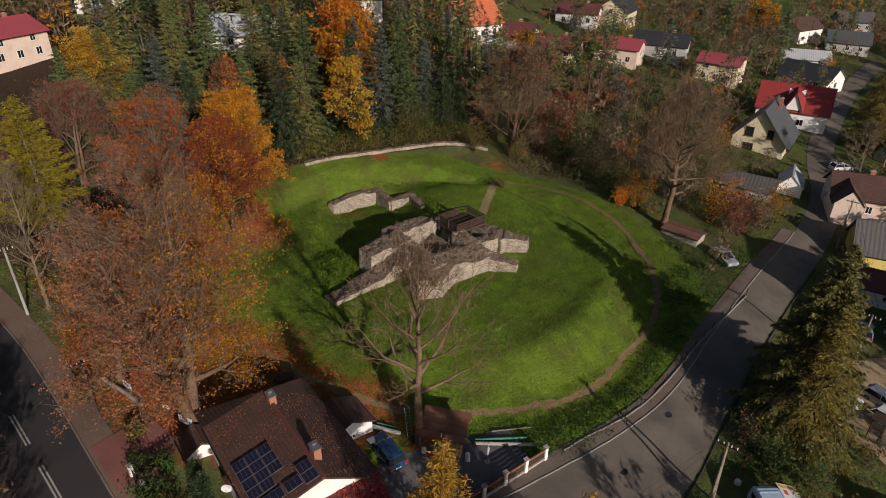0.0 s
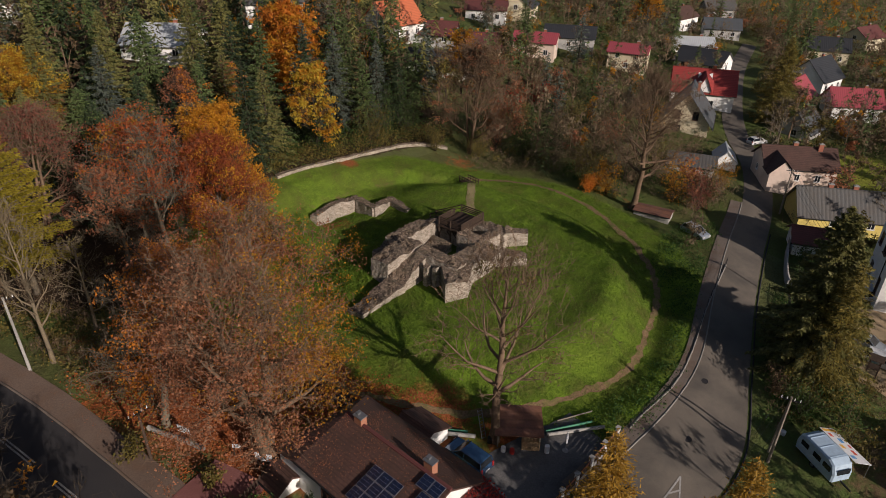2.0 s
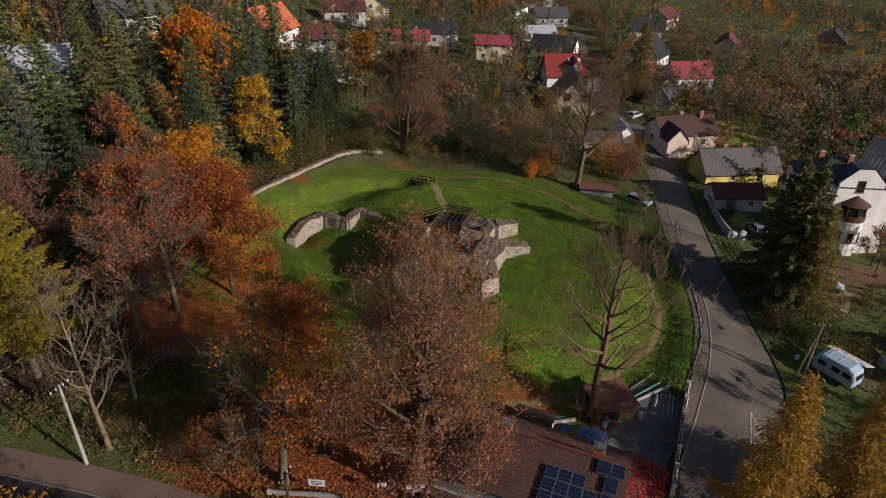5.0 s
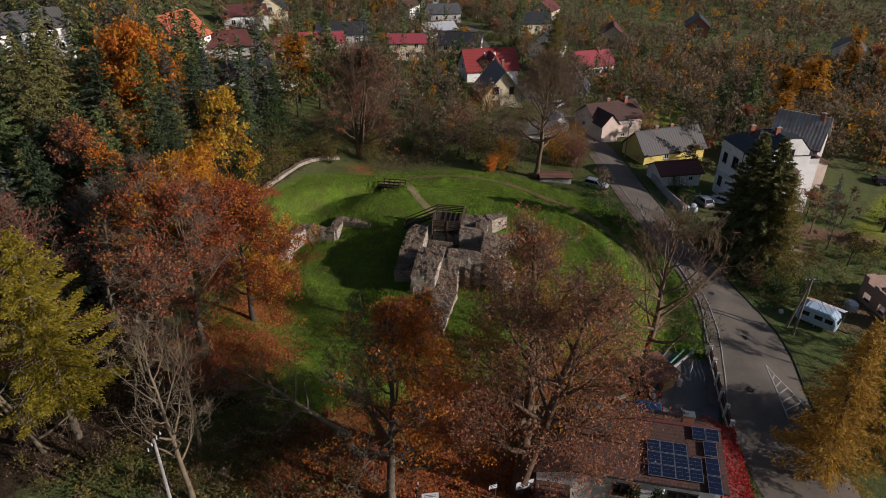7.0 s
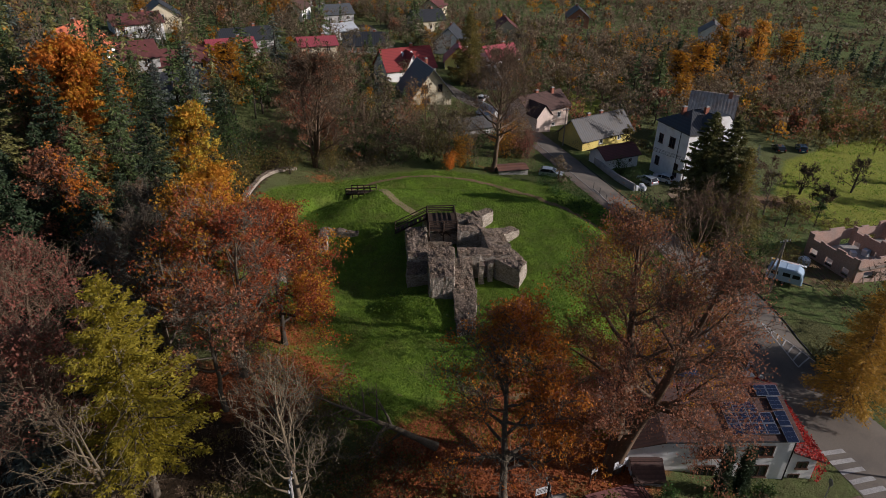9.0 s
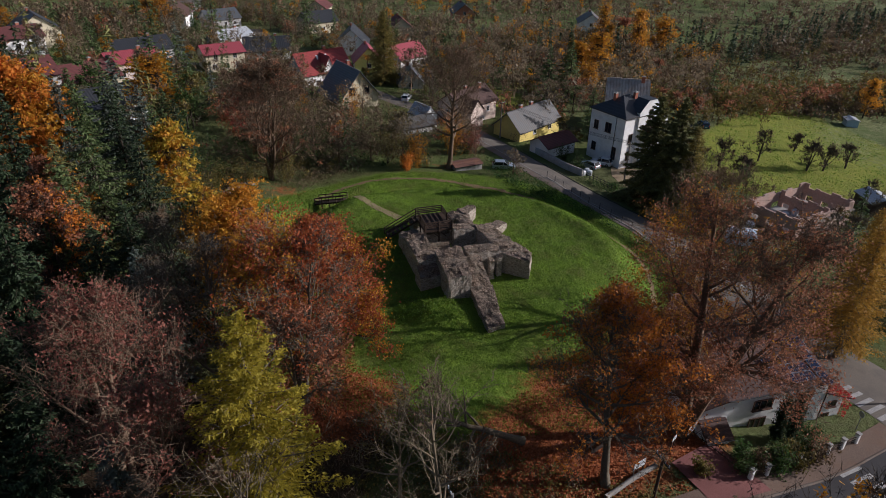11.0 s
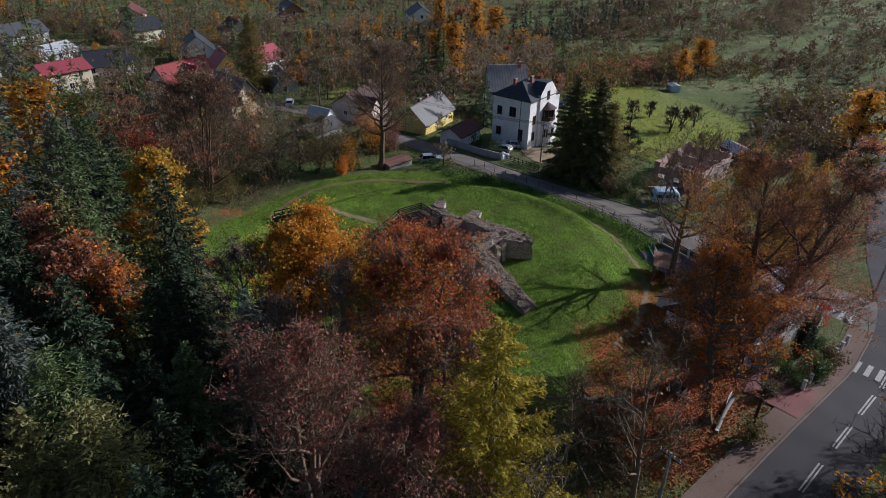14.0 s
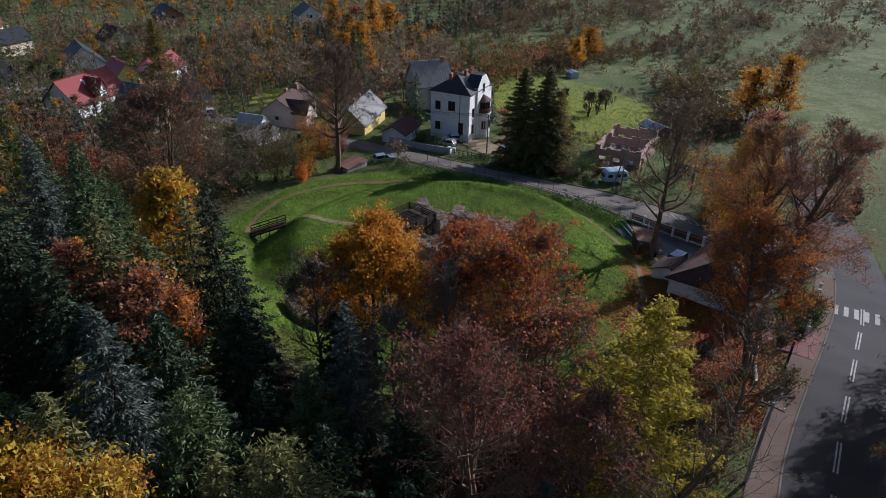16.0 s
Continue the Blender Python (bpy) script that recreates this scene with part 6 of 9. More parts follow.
tree("cherry_tree", "cherry with sparse dusky pink leaves", -47.2, 5.0, 16.2, 6.0, 3.0, "leaf_cherry", "bark_brown", 6500, 0.13, 22, 24, 0.32, (0, 0), 1.15, 3, 2, None, 0.7, category="cherry tree")
tree("cherry_tree", "cherry with dusky red leaves at the wood edge", -48.5, -1.2, 14.5, 4.6, 3.0, "leaf_cherry", "bark_brown", 3400, 0.13, 23, 16, 0.22, (0, 0), 1.0, 3, 1, None, 0.6, category="cherry tree")
tree("bare_tree", "grey leafless tree with fine twigs", -37.8, 9.4, 13.5, 4.4, 2.5, "leaf_brown", "bark_grey", 300, 0.15, 24, 20, 0.2, (0, 0), 1.3, 3, 1, fuzz=2)
tree("beech_tree", "russet beech in the grove west of the mound", -36.8, -2.2, 13.0, 4.2, 4.0, "leaf_russet", "bark_grey", 3400, 0.16, 25, 16, 0.26, (0, 0), 1.0, 3, 1, None, 0.6, category="beech tree")
tree("bare_tree", "thin leafless tree with fanned pale limbs", -38.7, -11.9, 10.0, 4.2, 2.4, "leaf_olive", "bark_pale", 80, 0.15, 27, 14, 0.2, (0, 0), 1.3, 3, 1, fuzz=1, twig=(1.1, 0.022))

# tall trees round the lawn
tree("ash_tree", "brown-leaved ash at the lawn edge", 12.4, 35.8, 19.0, 8.4, 2.0, "leaf_brown", "bark_brown", 6500, 0.2, 31, 36, 0.3, (0, 0), 1.3, 3, 4, ("leaf_russet", 0.3, None), 0.7, category="ash tree", fuzz=4)
tree("ash_tree", "tall leafless brown-limbed tree by the garage", 33.6, 12.7, 22.0, 7.4, 6.0, "leaf_tan_haze", "bark_brown", 1500, 0.16, 32, 34, 0.5, (0, 0), 1.0, 3, 1, None, 0.6, category="ash tree", fuzz=2)
conifer("spruce", "dark green spruce by the street", 35.6, -25.4, 19.6, 6.3, "needle_olive", 33, 0.03, 0.45, 1.2, size=0.55, taper=0.8, fine=3.6)
conifer("spruce", "dark green spruce beside the villa yard", 38.4, -21.8, 18.6, 6.3, "needle_olive", 34, 0.03, 0.45, 1.2, size=0.55, taper=0.8, fine=3.6)
conifer("larch", "olive-gold larch behind the spruces", 35.4, -28.0, 15.5, 4.8, "needle_larch_olive", 35, 0.05, 0.3, 1.0, "bark_dark", 0.42, 0.9, 0.0, "larch", flat=0.0, fine=4.0, puff=0.2)
conifer("larch", "golden larch beside the parked cars", 0.9, -46.6, 17.0, 4.2, "needle_larch_gold", 36, 0.1, 0.15, 1.0, "bark_grey", 0.4, 0.85, 0.05, "larch", flat=0.0, fine=4.0, puff=0.2)
conifer("larch", "golden larch at the street corner", 9.5, -48.5, 16.0, 4.2, "needle_larch_gold", 37, 0.1, 0.2, 1.0, "bark_grey", 0.4, 0.85, 0.05, "larch", flat=0.0, fine=4.0, puff=0.2)
conifer("larch", "golden brown larch at the street corner", 14.0, -51.5, 15.0, 4.4, "needle_larch_olive", 38, 0.1, 0.2, 1.0, "bark_grey", 0.4, 0.85, 0.05, "larch", flat=0.0, fine=4.0, puff=0.2)

for i, (x, y, h) in enumerate(((69.5, -33.5, 5.4), (78.5, -41.5, 6.4), (78, -51, 5.8), (81, -54.5, 5.2), (88, -60, 5.0), (64, -38, 4.2), (94, -50, 4.0))):
    tree("apple_tree", "leafless dark-twigged apple tree on the meadow", x, y, h, h * 0.52, 1.0, "leaf_brown", "bark_dark", 260, 0.16, 140 + i, 12, 0.2, (0, 0), 0.9, 2, 2, None, 0.6, category="apple tree", detail=0.6, group="orchard trees", fuzz=7, twig=(1.0, 0.06))
conifer("larch", "tall olive-gold larch by the village street", 87.5, 52.5, 19.0, 6.0, "needle_larch_olive", 43, 0.06, 0.3, 1.0, "bark_dark", 0.55, 0.8, 0.0, "larch", flat=0.0, fine=3.0, puff=0.2)
conifer("spruce", "tall olive-green spruce behind the villa", 105.0, 6.4, 16.5, 5.0, "needle_olive", 39, 0.05, 0.4, 0.7, size=0.9)
tree("bare_tree", "leafless pale tree on the lower slope", -48.2, -5.4, 13.5, 6.2, 2.0, "leaf_brown", "bark_pale", 120, 0.15, 51, 14, 0.24, (-0.12, -0.14), 1.2, 3, 2, fuzz=1, twig=(1.2, 0.022))

tree("maple_tree", "amber-leaved tree across the main road", -49.5, -31.0, 10.5, 5.2, 3.0, "leaf_amber", "bark_dark", 6500, 0.2, 40, 18, 0.24, (0, 0), 1.0, 3, 1, None, 0.6, category="maple tree")
tree("bare_tree", "leafless tree across the main road", -41.5, -37.0, 12.0, 5.4, 3.0, "leaf_brown", "bark_dark", 700, 0.2, 52, 20, 0.24, (0, 0), 1.1, 3, 1, fuzz=3)
tree("bare_tree", "brown-leaved tree across the main road", -33.5, -45.5, 12.5, 5.6, 3.0, "leaf_brown", "bark_dark", 3000, 0.2, 53, 20, 0.24, (0, 0), 1.1, 3, 1, fuzz=3)
tree("bare_tree", "leafless dark tree beyond the main road", -28.5, -52.5, 14.0, 5.6, 3.0, "leaf_amber", "bark_dark", 900, 0.2, 56, 22, 0.28, (0, 0), 1.1, 3, 1, fuzz=4)
tree("bare_tree", "thin brown-leaved tree beyond the main road", -37.5, -42.5, 13.0, 5.4, 3.0, "leaf_amber", "bark_dark", 1500, 0.2, 57, 22, 0.26, (0, 0), 1.1, 3, 1, fuzz=4)
conifer("pine", "round-topped green pine in the wood", -50.0, 16.2, 12.5, 3.8, "needle_olive", 54, 0.15, 0.1, 1.0, size=0.5, taper=0.5, up=0.25, category="pine", flat=0.0, puff=0.25)
conifer("pine", "dark green pine in the wood", -45.4, 21.2, 12.0, 3.6, "needle_green", 55, 0.12, 0.2, 1.0, size=0.5, taper=0.6, up=0.15, category="pine", flat=0.0, puff=0.25)

# the wood on the north-west side; needle_dark trees have its shade in their colour
WOOD = [
    (-51, 25, 16.5, 3.6, "needle_olive"), (-43.2, 25.6, 16.5, 3.3, "needle_blue"), (-44.5, 35, 18, 3.6, "needle_olive"), (-39.5, 37.5, 18, 3.8, "needle_green"), (-33.5, 44, 18.5, 3.8, "needle_olive"),
    (-27.6, 30.4, 15.5, 3.6, "needle_olive"), (-21.8, 25.4, 14.5, 3.0, "needle_olive"), (-10.6, 41.2, 17, 2.9, "needle_blue"), (-6.0, 39.5, 13.5, 2.4, "needle_green"), (-3.0, 44.5, 14.8, 2.6, "needle_blue"),
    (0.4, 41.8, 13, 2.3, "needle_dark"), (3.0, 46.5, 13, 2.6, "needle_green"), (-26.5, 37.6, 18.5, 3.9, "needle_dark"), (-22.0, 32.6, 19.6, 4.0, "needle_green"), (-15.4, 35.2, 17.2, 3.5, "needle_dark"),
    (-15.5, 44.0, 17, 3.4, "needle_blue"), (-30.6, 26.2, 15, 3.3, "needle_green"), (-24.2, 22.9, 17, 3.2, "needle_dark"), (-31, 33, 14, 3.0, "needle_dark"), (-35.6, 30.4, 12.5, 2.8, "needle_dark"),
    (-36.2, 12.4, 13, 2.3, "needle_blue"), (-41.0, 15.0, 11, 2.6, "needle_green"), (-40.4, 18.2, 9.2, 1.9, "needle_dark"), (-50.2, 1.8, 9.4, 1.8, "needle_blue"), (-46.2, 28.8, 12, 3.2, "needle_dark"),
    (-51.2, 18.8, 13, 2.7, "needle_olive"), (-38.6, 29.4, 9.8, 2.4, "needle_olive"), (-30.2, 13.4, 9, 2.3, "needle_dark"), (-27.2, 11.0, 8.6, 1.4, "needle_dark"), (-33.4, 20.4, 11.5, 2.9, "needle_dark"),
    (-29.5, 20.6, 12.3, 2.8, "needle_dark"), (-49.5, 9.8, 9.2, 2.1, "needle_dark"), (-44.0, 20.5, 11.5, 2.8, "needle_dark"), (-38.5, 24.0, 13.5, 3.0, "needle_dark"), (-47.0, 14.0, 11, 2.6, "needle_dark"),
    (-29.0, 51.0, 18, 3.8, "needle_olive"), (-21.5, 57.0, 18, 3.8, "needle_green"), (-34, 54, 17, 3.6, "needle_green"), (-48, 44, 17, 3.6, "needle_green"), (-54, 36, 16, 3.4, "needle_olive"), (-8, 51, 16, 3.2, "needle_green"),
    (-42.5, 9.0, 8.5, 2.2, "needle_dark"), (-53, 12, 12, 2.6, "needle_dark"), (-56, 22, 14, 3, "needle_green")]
SPRUCE_LABEL = {"needle_olive": "olive-green spruce in the wood", "needle_blue": "blue-grey spruce in the wood", "needle_green": "green spruce in the wood", "needle_dark": "dark green spruce with the wood's shade put into its needles"}
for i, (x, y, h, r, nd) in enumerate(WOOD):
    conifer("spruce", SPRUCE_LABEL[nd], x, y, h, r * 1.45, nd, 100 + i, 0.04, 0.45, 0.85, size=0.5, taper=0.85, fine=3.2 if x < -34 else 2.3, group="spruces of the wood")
tree("maple_tree", "big flaming orange maple above the wood", -17.6, 49.0, 18.0, 5.6, 2.5, "leaf_orange", "bark_dark", 19000, 0.42, 41, 34, 0.36, (0, 0), 1.0, 3, 1, ("leaf_amber", 0.3, -60), 0.9, category="maple tree")
tree("maple_tree", "slender yellow and russet maple at the wood edge", -14.6, 29.0, 15.0, 4.0, 2.5, "leaf_yellow", "bark_dark", 8000, 0.24, 42, 20, 0.24, (0, 0), 1.2, 3, 1, ("leaf_amber", 0.45, None), 0.6, category="maple tree")
tree("maple_tree", "yellow and amber maple near the flight", -53.2, 25.8, 14.5, 5.0, 3.0, "leaf_amber", "bark_dark", 24000, 0.14, 45, 16, 0.24, (0, 0), 1.1, 3, 1, ("leaf_yellow", 0.5, None), 0.6, category="maple tree")
tree("beech_tree", "copper-leaved hornbeam in the dark wood", -33.0, 26.5, 13.8, 3.6, 3.0, "leaf_russet", "bark_dark", 5200, 0.18, 46, 18, 0.2, (0, 0), 1.1, 3, 1, ("leaf_orange", 0.35, -30), 0.6, category="hornbeam")
tree("beech_tree", "copper-leaved hornbeam at the wood edge", -27.0, 33.0, 13.0, 3.2, 3.0, "leaf_russet", "bark_dark", 4600, 0.18, 47, 16, 0.2, (0, 0), 1.1, 3, 1, ("leaf_amber", 0.35, -30), 0.6, category="hornbeam")
tree("bare_tree", "grey leafless tree before the wood", -30.5, 14.8, 13.8, 4.6, 2.5, "leaf_brown", "bark_grey", 400, 0.2, 48, 22, 0.2, (0, 0), 1.35, 3, 1)
for i, (x, y, h, r, lf, lab) in enumerate(((-5.6, 33.6, 5.5, 3.4, "leaf_olive", "olive bush by the boundary wall"), (-2.6, 37.6, 7.5, 2.6, "leaf_green", "green bush behind the boundary wall"), (1.5, 39.0, 8, 2.6, "leaf_green", "tall green bush behind the boundary wall"),
                                           (-14, 28.5, 4.5, 2.4, "leaf_green", "green bush at the wood edge"), (6.0, 35.2, 4.5, 2.6, "leaf_olive", "olive bush below the ash"), (13.5, 33.4, 3.6, 2.4, "leaf_olive", "yellowing bush below the ash"),
                                           (17.5, 36.5, 6.5, 3.2, "leaf_russet", "russet bush beside the lawn"), (22, 33, 5.2, 3.2, "leaf_green", "green bush beside the lawn"), (26.5, 29.5, 5.2, 3.2, "leaf_tan_haze", "brown bush beside the lawn"),
                                           (29.5, 23, 5, 3.0, "leaf_olive", "olive bush beside the lawn"), (31.2, 17.5, 4.6, 2.6, "leaf_amber", "amber bush by the tall tree"), (28.5, 18.6, 2.4, 1.4, "leaf_orange", "small orange bush by the tall tree"),
                                           (41.5, 14.6, 5.5, 2.8, "leaf_amber", "amber-leaved bush behind the garage"), (44.5, 11.5, 4.8, 2.6, "leaf_cherry", "dusky bush behind the parked car"), (47.5, 15.5, 4.4, 2.6, "leaf_tan_haze", "bare brown bush by the street"),
                                           (49, 14.5, 3.6, 2.6, "leaf_tan_haze", "brown bush beside the street"), (52.5, 18.5, 4.2, 2.4, "leaf_amber", "amber bush beside the street"), (38, 22, 4.8, 3.4, "leaf_tan_haze", "brown bush in the garden"), (45, 27, 5, 3.6, "leaf_olive", "olive bush in the garden"), (34, 31, 5.4, 3.8, "leaf_tan_haze", "brown bush in the garden"), (41, 37, 5, 3.6, "leaf_russet", "russet bush in the garden"),
                                           (30, 40, 5.2, 3.4, "leaf_tan_haze", "brown bush in the garden"), (23, 49, 4.6, 3.2, "leaf_crimson", "crimson hedge bush in the garden"), (27, 54, 4.0, 3.2, "leaf_red", "red hedge bush in the garden"), (24, 45, 4.2, 3.4, "leaf_russet", "russet hedge bush in the garden"), (33.5, 59.5, 4.0, 3.2, "leaf_crimson", "crimson hedge bush in the garden"), (50, 36, 5, 3.4, "leaf_tan_haze", "brown bush in the garden"),
                                           (52, 43, 5.5, 3.2, "leaf_amber", "amber bush in the garden"), (37, 45, 5, 3.4, "leaf_olive", "olive bush in the garden"), (18, 42, 6, 3, "leaf_russet", "russet bush beside the ash"), (44, 45, 4.5, 3.2, "leaf_tan_haze", "brown bush in the garden"))):
    shrub(lab, x, y, h, r, lf, 200 + i, 1300)

# undergrowth along the boundary wall and at the wood's edge
ug = np.random.RandomState(61)
line = offset_line(WALLTOP, 2.2)
leaf_patch("undergrowth", "olive and yellowing undergrowth behind the boundary wall", line[ug.randint(len(line), size=260)][:, :2] + ug.normal(size=(260, 2)) * 1.0, 0.26, "leaf_olive", 62, "undergrowth", 0.6, 26, 2.2)
line = offset_line(WALLTOP, 5.0)
leaf_patch("undergrowth", "dull green undergrowth at the wood edge", line[ug.randint(len(line), size=300)][:, :2] + ug.normal(size=(300, 2)) * 2.0, 0.26, "leaf_green", 63, "undergrowth", 0.7, 24, 2.0)
sx, sy = ug.uniform(-52, -22, 420), ug.uniform(10, 46, 420)
leaf_patch("undergrowth", "brown leaf litter and saplings on the wood floor", np.stack([sx, sy], 1), 0.24, "leaf_brown", 64, "undergrowth", 0.8, 22, 0.9)

# ---- small growth: grass, nettles, ivy, fallen leaves ----
rng = np.random.RandomState(77)


def scatter(n, x0, x1, y0, y1, keep):
    x, y = rng.uniform(x0, x1, n), rng.uniform(y0, y1, n)
    k = keep(x, y)
    return np.stack([x[k], y[k]], 1)


def lawn(x, y):
    r = np.hypot(x - 1, y + 2)
    p = np.stack([x * math.cos(TH) + y * math.sin(TH), -x * math.sin(TH) + y * math.cos(TH)])
    ruin = (p[0] > -8.5) & (p[0] < 8.5) & (p[1] > -8) & (p[1] < 5.5)
    return (r < 33) & ~ruin & (y < 23 + 0.62 * (x + 14)) & (near_line(x, y, RING[::2]) > 0.55) & (near_line(x, y, STREET[::2]) > 6.0)


g = scatter(200000, -33, 34, -30, 37, lawn)
n = len(g)
gp = np.stack([g[:, 0], g[:, 1], height(g[:, 0], g[:, 1]) + 0.05], 1)
gd = rng.normal(size=(n, 3)) * 0.1 + np.array([[0, 0, 0.13]])
cv, cq = spikes(gp - np.array([[0, 0, 0.06]]), gd, 0.07, rng)
solo("grass_tufts", fast_mesh("grass_tufts", cv, cq, "grass_blade"), None, "short green grass tufts over the mound and lawn", "grass", kind="stuff")


def nettles(x, y):
    d = near_line(x, y, STREET)
    r = np.hypot(x - 1, y + 2)
    return (d < 11) & (d > 4.6) & (r > 27.5) & (x > 8) & (x < 44)


g = scatter(3000, 8, 46, -32, 8, nettles)
leaf_patch("bank_weeds", "lush green nettles and weeds on the bank", g, 0.2, "leaf_ivy", 78, "weeds", 0.45, 20, 0.75)
g = scatter(420, -15, -3, -9, 2, lambda x, y: (np.hypot(x + 13, y + 3) < 3.8) | (np.hypot(x + 15.5, y + 7.5) < 3.0))
leaf_patch("weed_bank", "bright green weeds below the ruin", g, 0.2, "grass_blade", 79, "weeds", 0.4, 16, 0.4)
g = scatter(9000, -45, -2, -34, 14, lambda x, y: (np.hypot(x + 23, y + 25) < 8.5) | (np.hypot(x + 30, y + 2) < 6.5) | (np.hypot(x + 14, y + 26) < 6.0) | (np.hypot(x + 34, y + 20) < 6) | (np.hypot(x + 24, y - 5) < 4))
leaf_patch("fallen_leaves", "fallen russet leaves strewn over the ground", g, 0.2, "fallen_leaf", 80, "fallen leaves", 0.5, 7, 0.08, aspect=0.8)
g = scatter(900, -48, -30, -32, -8, lambda x, y: near_line(x, y, MAIN) > 7.5)
leaf_patch("bank_scrub", "olive scrub and dry stalks on the western bank", g, 0.28, "leaf_olive", 81, "scrub", 0.5, 10, 0.7)
g = scatter(500, 12, 38, 24, 40, lambda x, y: (y > 30 - (x - 12) * 0.25) & (y < 40))
leaf_patch("hedge_scrub", "brown scrub and dry stalks along the lawn edge", g, 0.26, "leaf_tan_haze", 82, "scrub", 0.6, 16, 1.2)

# creeper on the annex and red leaves on the roofs of the white house
cr = []
for i in range(3800):
    a, b = rng.uniform(9.5, 12.7), rng.uniform(-5.6, 4.6)
    if rng.rand() < 0.35 + 0.6 * (a - 9.5) / 3.2:
        cr.append(tuple(near((a, b, 4.22 - (a - 9.46) * 0.4 + 0.1))))
for i in range(1500):
    cr.append(tuple(near((rng.uniform(12.0, 12.7), rng.uniform(-5.6, 4.6), rng.uniform(0.6, 3.0)))))
cv, cq = cards(np.array(cr) + rng.normal(size=(len(cr), 3)) * 0.05, 0.2, rng)
solo("red_creeper", fast_mesh("red_creeper", cv, cq, "leaf_crimson"), None, "crimson Virginia creeper over the annex roof", "creeper", kind="stuff")


lv = []
for i in range(7000):
    a, b = rng.uniform(-1.6, 9.6), rng.uniform(-5.4, 4.6)
    if rng.rand() < 0.45 + 0.4 * math.sin(a * 1.3 + 1.0) * math.sin(b * 1.1):
        lv.append(tuple(near((a, b, RZ + 0.18 + (b * SL if b < 0 else b * (EZ - 0.3 - RZ) / (YE + 0.5))))))
cv, cq = cards(np.array(lv), 0.075, rng, 0.8)
solo("roof_leaves", fast_mesh("roof_leaves", cv, cq, "leaf_russet"), None, "fallen brown leaves scattered over the tiled roof", "fallen leaves", kind="stuff")


# ---- cars ----
def car(label, mat, x, y, rz, z=None, L=4.3, W=1.74, Hh=1.48, van=False, name="car"):
    ob = thing(name, (x, y, (hz(x, y) if z is None else z) + 0.02), rz, label, "car")
    a, w = L / 2, W / 2
    belt = 0.92 if not van else 1.05
    prof = [(-a, 0.42), (-a + 0.03, 0.8), (-a + 0.1, belt), (a - 1.15, belt), (a - 0.25, belt - 0.16), (a - 0.02, belt - 0.36), (a, 0.42), (a - 0.1, 0.24), (-a + 0.1, 0.24)]
    mb = MB()
    n = len(prof)
    vs = [(px, -w, pz) for px, pz in prof] + [(px, w, pz) for px, pz in prof]
    mb.add(vs, [tuple(range(n)), tuple(range(2 * n - 1, n - 1, -1))] + [(i, n + i, n + (i + 1) % n, (i + 1) % n) for i in range(n)])
    body = part("body", mb, mat, ob)
    c0, c1, c2, c3 = -a + 0.12, -a + (0.25 if van else 0.55), a - 1.95, a - 1.15
    t = 0.16
    base = [(c0, -w + 0.05), (c3, -w + 0.05), (c3, w - 0.05), (c0, w - 0.05)]
    top = [(c1, -w + t), (c2, -w + t), (c2, w - t), (c1, w - t)]
    vs = [(p[0], p[1], belt) for p in base] + [(p[0], p[1], Hh - 0.04) for p in top]
    part("glazing", MB().add(vs, [(0, 1, 5, 4), (1, 2, 6, 5), (2, 3, 7, 6), (3, 0, 4, 7), (4, 5, 6, 7)]), "window_glass", ob)
    vs = [(p[0], p[1], Hh - 0.05) for p in top] + [(p[0] * 0.94, p[1] * 0.9, Hh) for p in top]
    part("roof", MB().add(vs, [(4, 5, 6, 7), (0, 1, 5, 4), (1, 2, 6, 5), (2, 3, 7, 6), (3, 0, 4, 7)]), mat, ob)
    for (bx, by), (tx, ty) in zip(base, top):
        part("pillar", beam((bx, by, belt - 0.02), (tx, ty, Hh - 0.03), 0.08), mat, body)
    for s in (-1, 1):
        part("pillar", beam((-0.1, s * (w - 0.05), belt - 0.02), (-0.15, s * (w - t), Hh - 0.03), 0.07), mat, body)
        part("headlight", MB().box((a - 0.06, s * (w - 0.25), 0.64), (0.12, 0.36, 0.16)), "lamp_clear", ob)
        part("tail_light", MB().box((-a + 0.03, s * (w - 0.14), 0.82), (0.1, 0.2, 0.24 if not van else 0.5)), "lamp_red", ob)
        part("mirror", MB().box((a - 1.35, s * (w + 0.09), belt + 0.05), (0.12, 0.18, 0.14)), mat, ob)
        for wx in (-a + 0.8, a - 0.8):
            ty = part("wheel", MB().tube((wx, s * (w - 0.2), 0.31), (wx, s * (w + 0.015), 0.31), 0.31, n=14), "rubber", ob)
            part("rim", MB().tube((wx, s * (w - 0.1), 0.31), (wx, s * (w + 0.025), 0.31), 0.19, n=10), "metal_grey", ty)
    part("number_plate", MB().box((-a - 0.01, 0, 0.6), (0.03, 0.5, 0.11)), "plastic_white", ob)
    return ob


car("blue people carrier parked on the yard", "car_blue", -4.1, -32.0, 125, -3.55, 4.5, 1.8, 1.68, True)
car("black hatchback parked beside the house wall", "car_black", -6.2, -34.6, 125, -3.5, 4.0, 1.7, 1.45)
car("silver hatchback parked beside the garage", "car_silver", 39.6, 4.1, -72, None, 4.3, 1.75, 1.48)
car("silver car parked in the villa yard", "car_silver", 51.9, -9.8, 60, None, 4.2, 1.74, 1.46)
car("white car parked in the villa yard", "car_white", 55.2, -11.6, 80, None, 4.3, 1.74, 1.5)
car("white estate car parked in the sandy yard", "car_white", 46.4, -25.0, -60, None, 4.4, 1.75, 1.5)
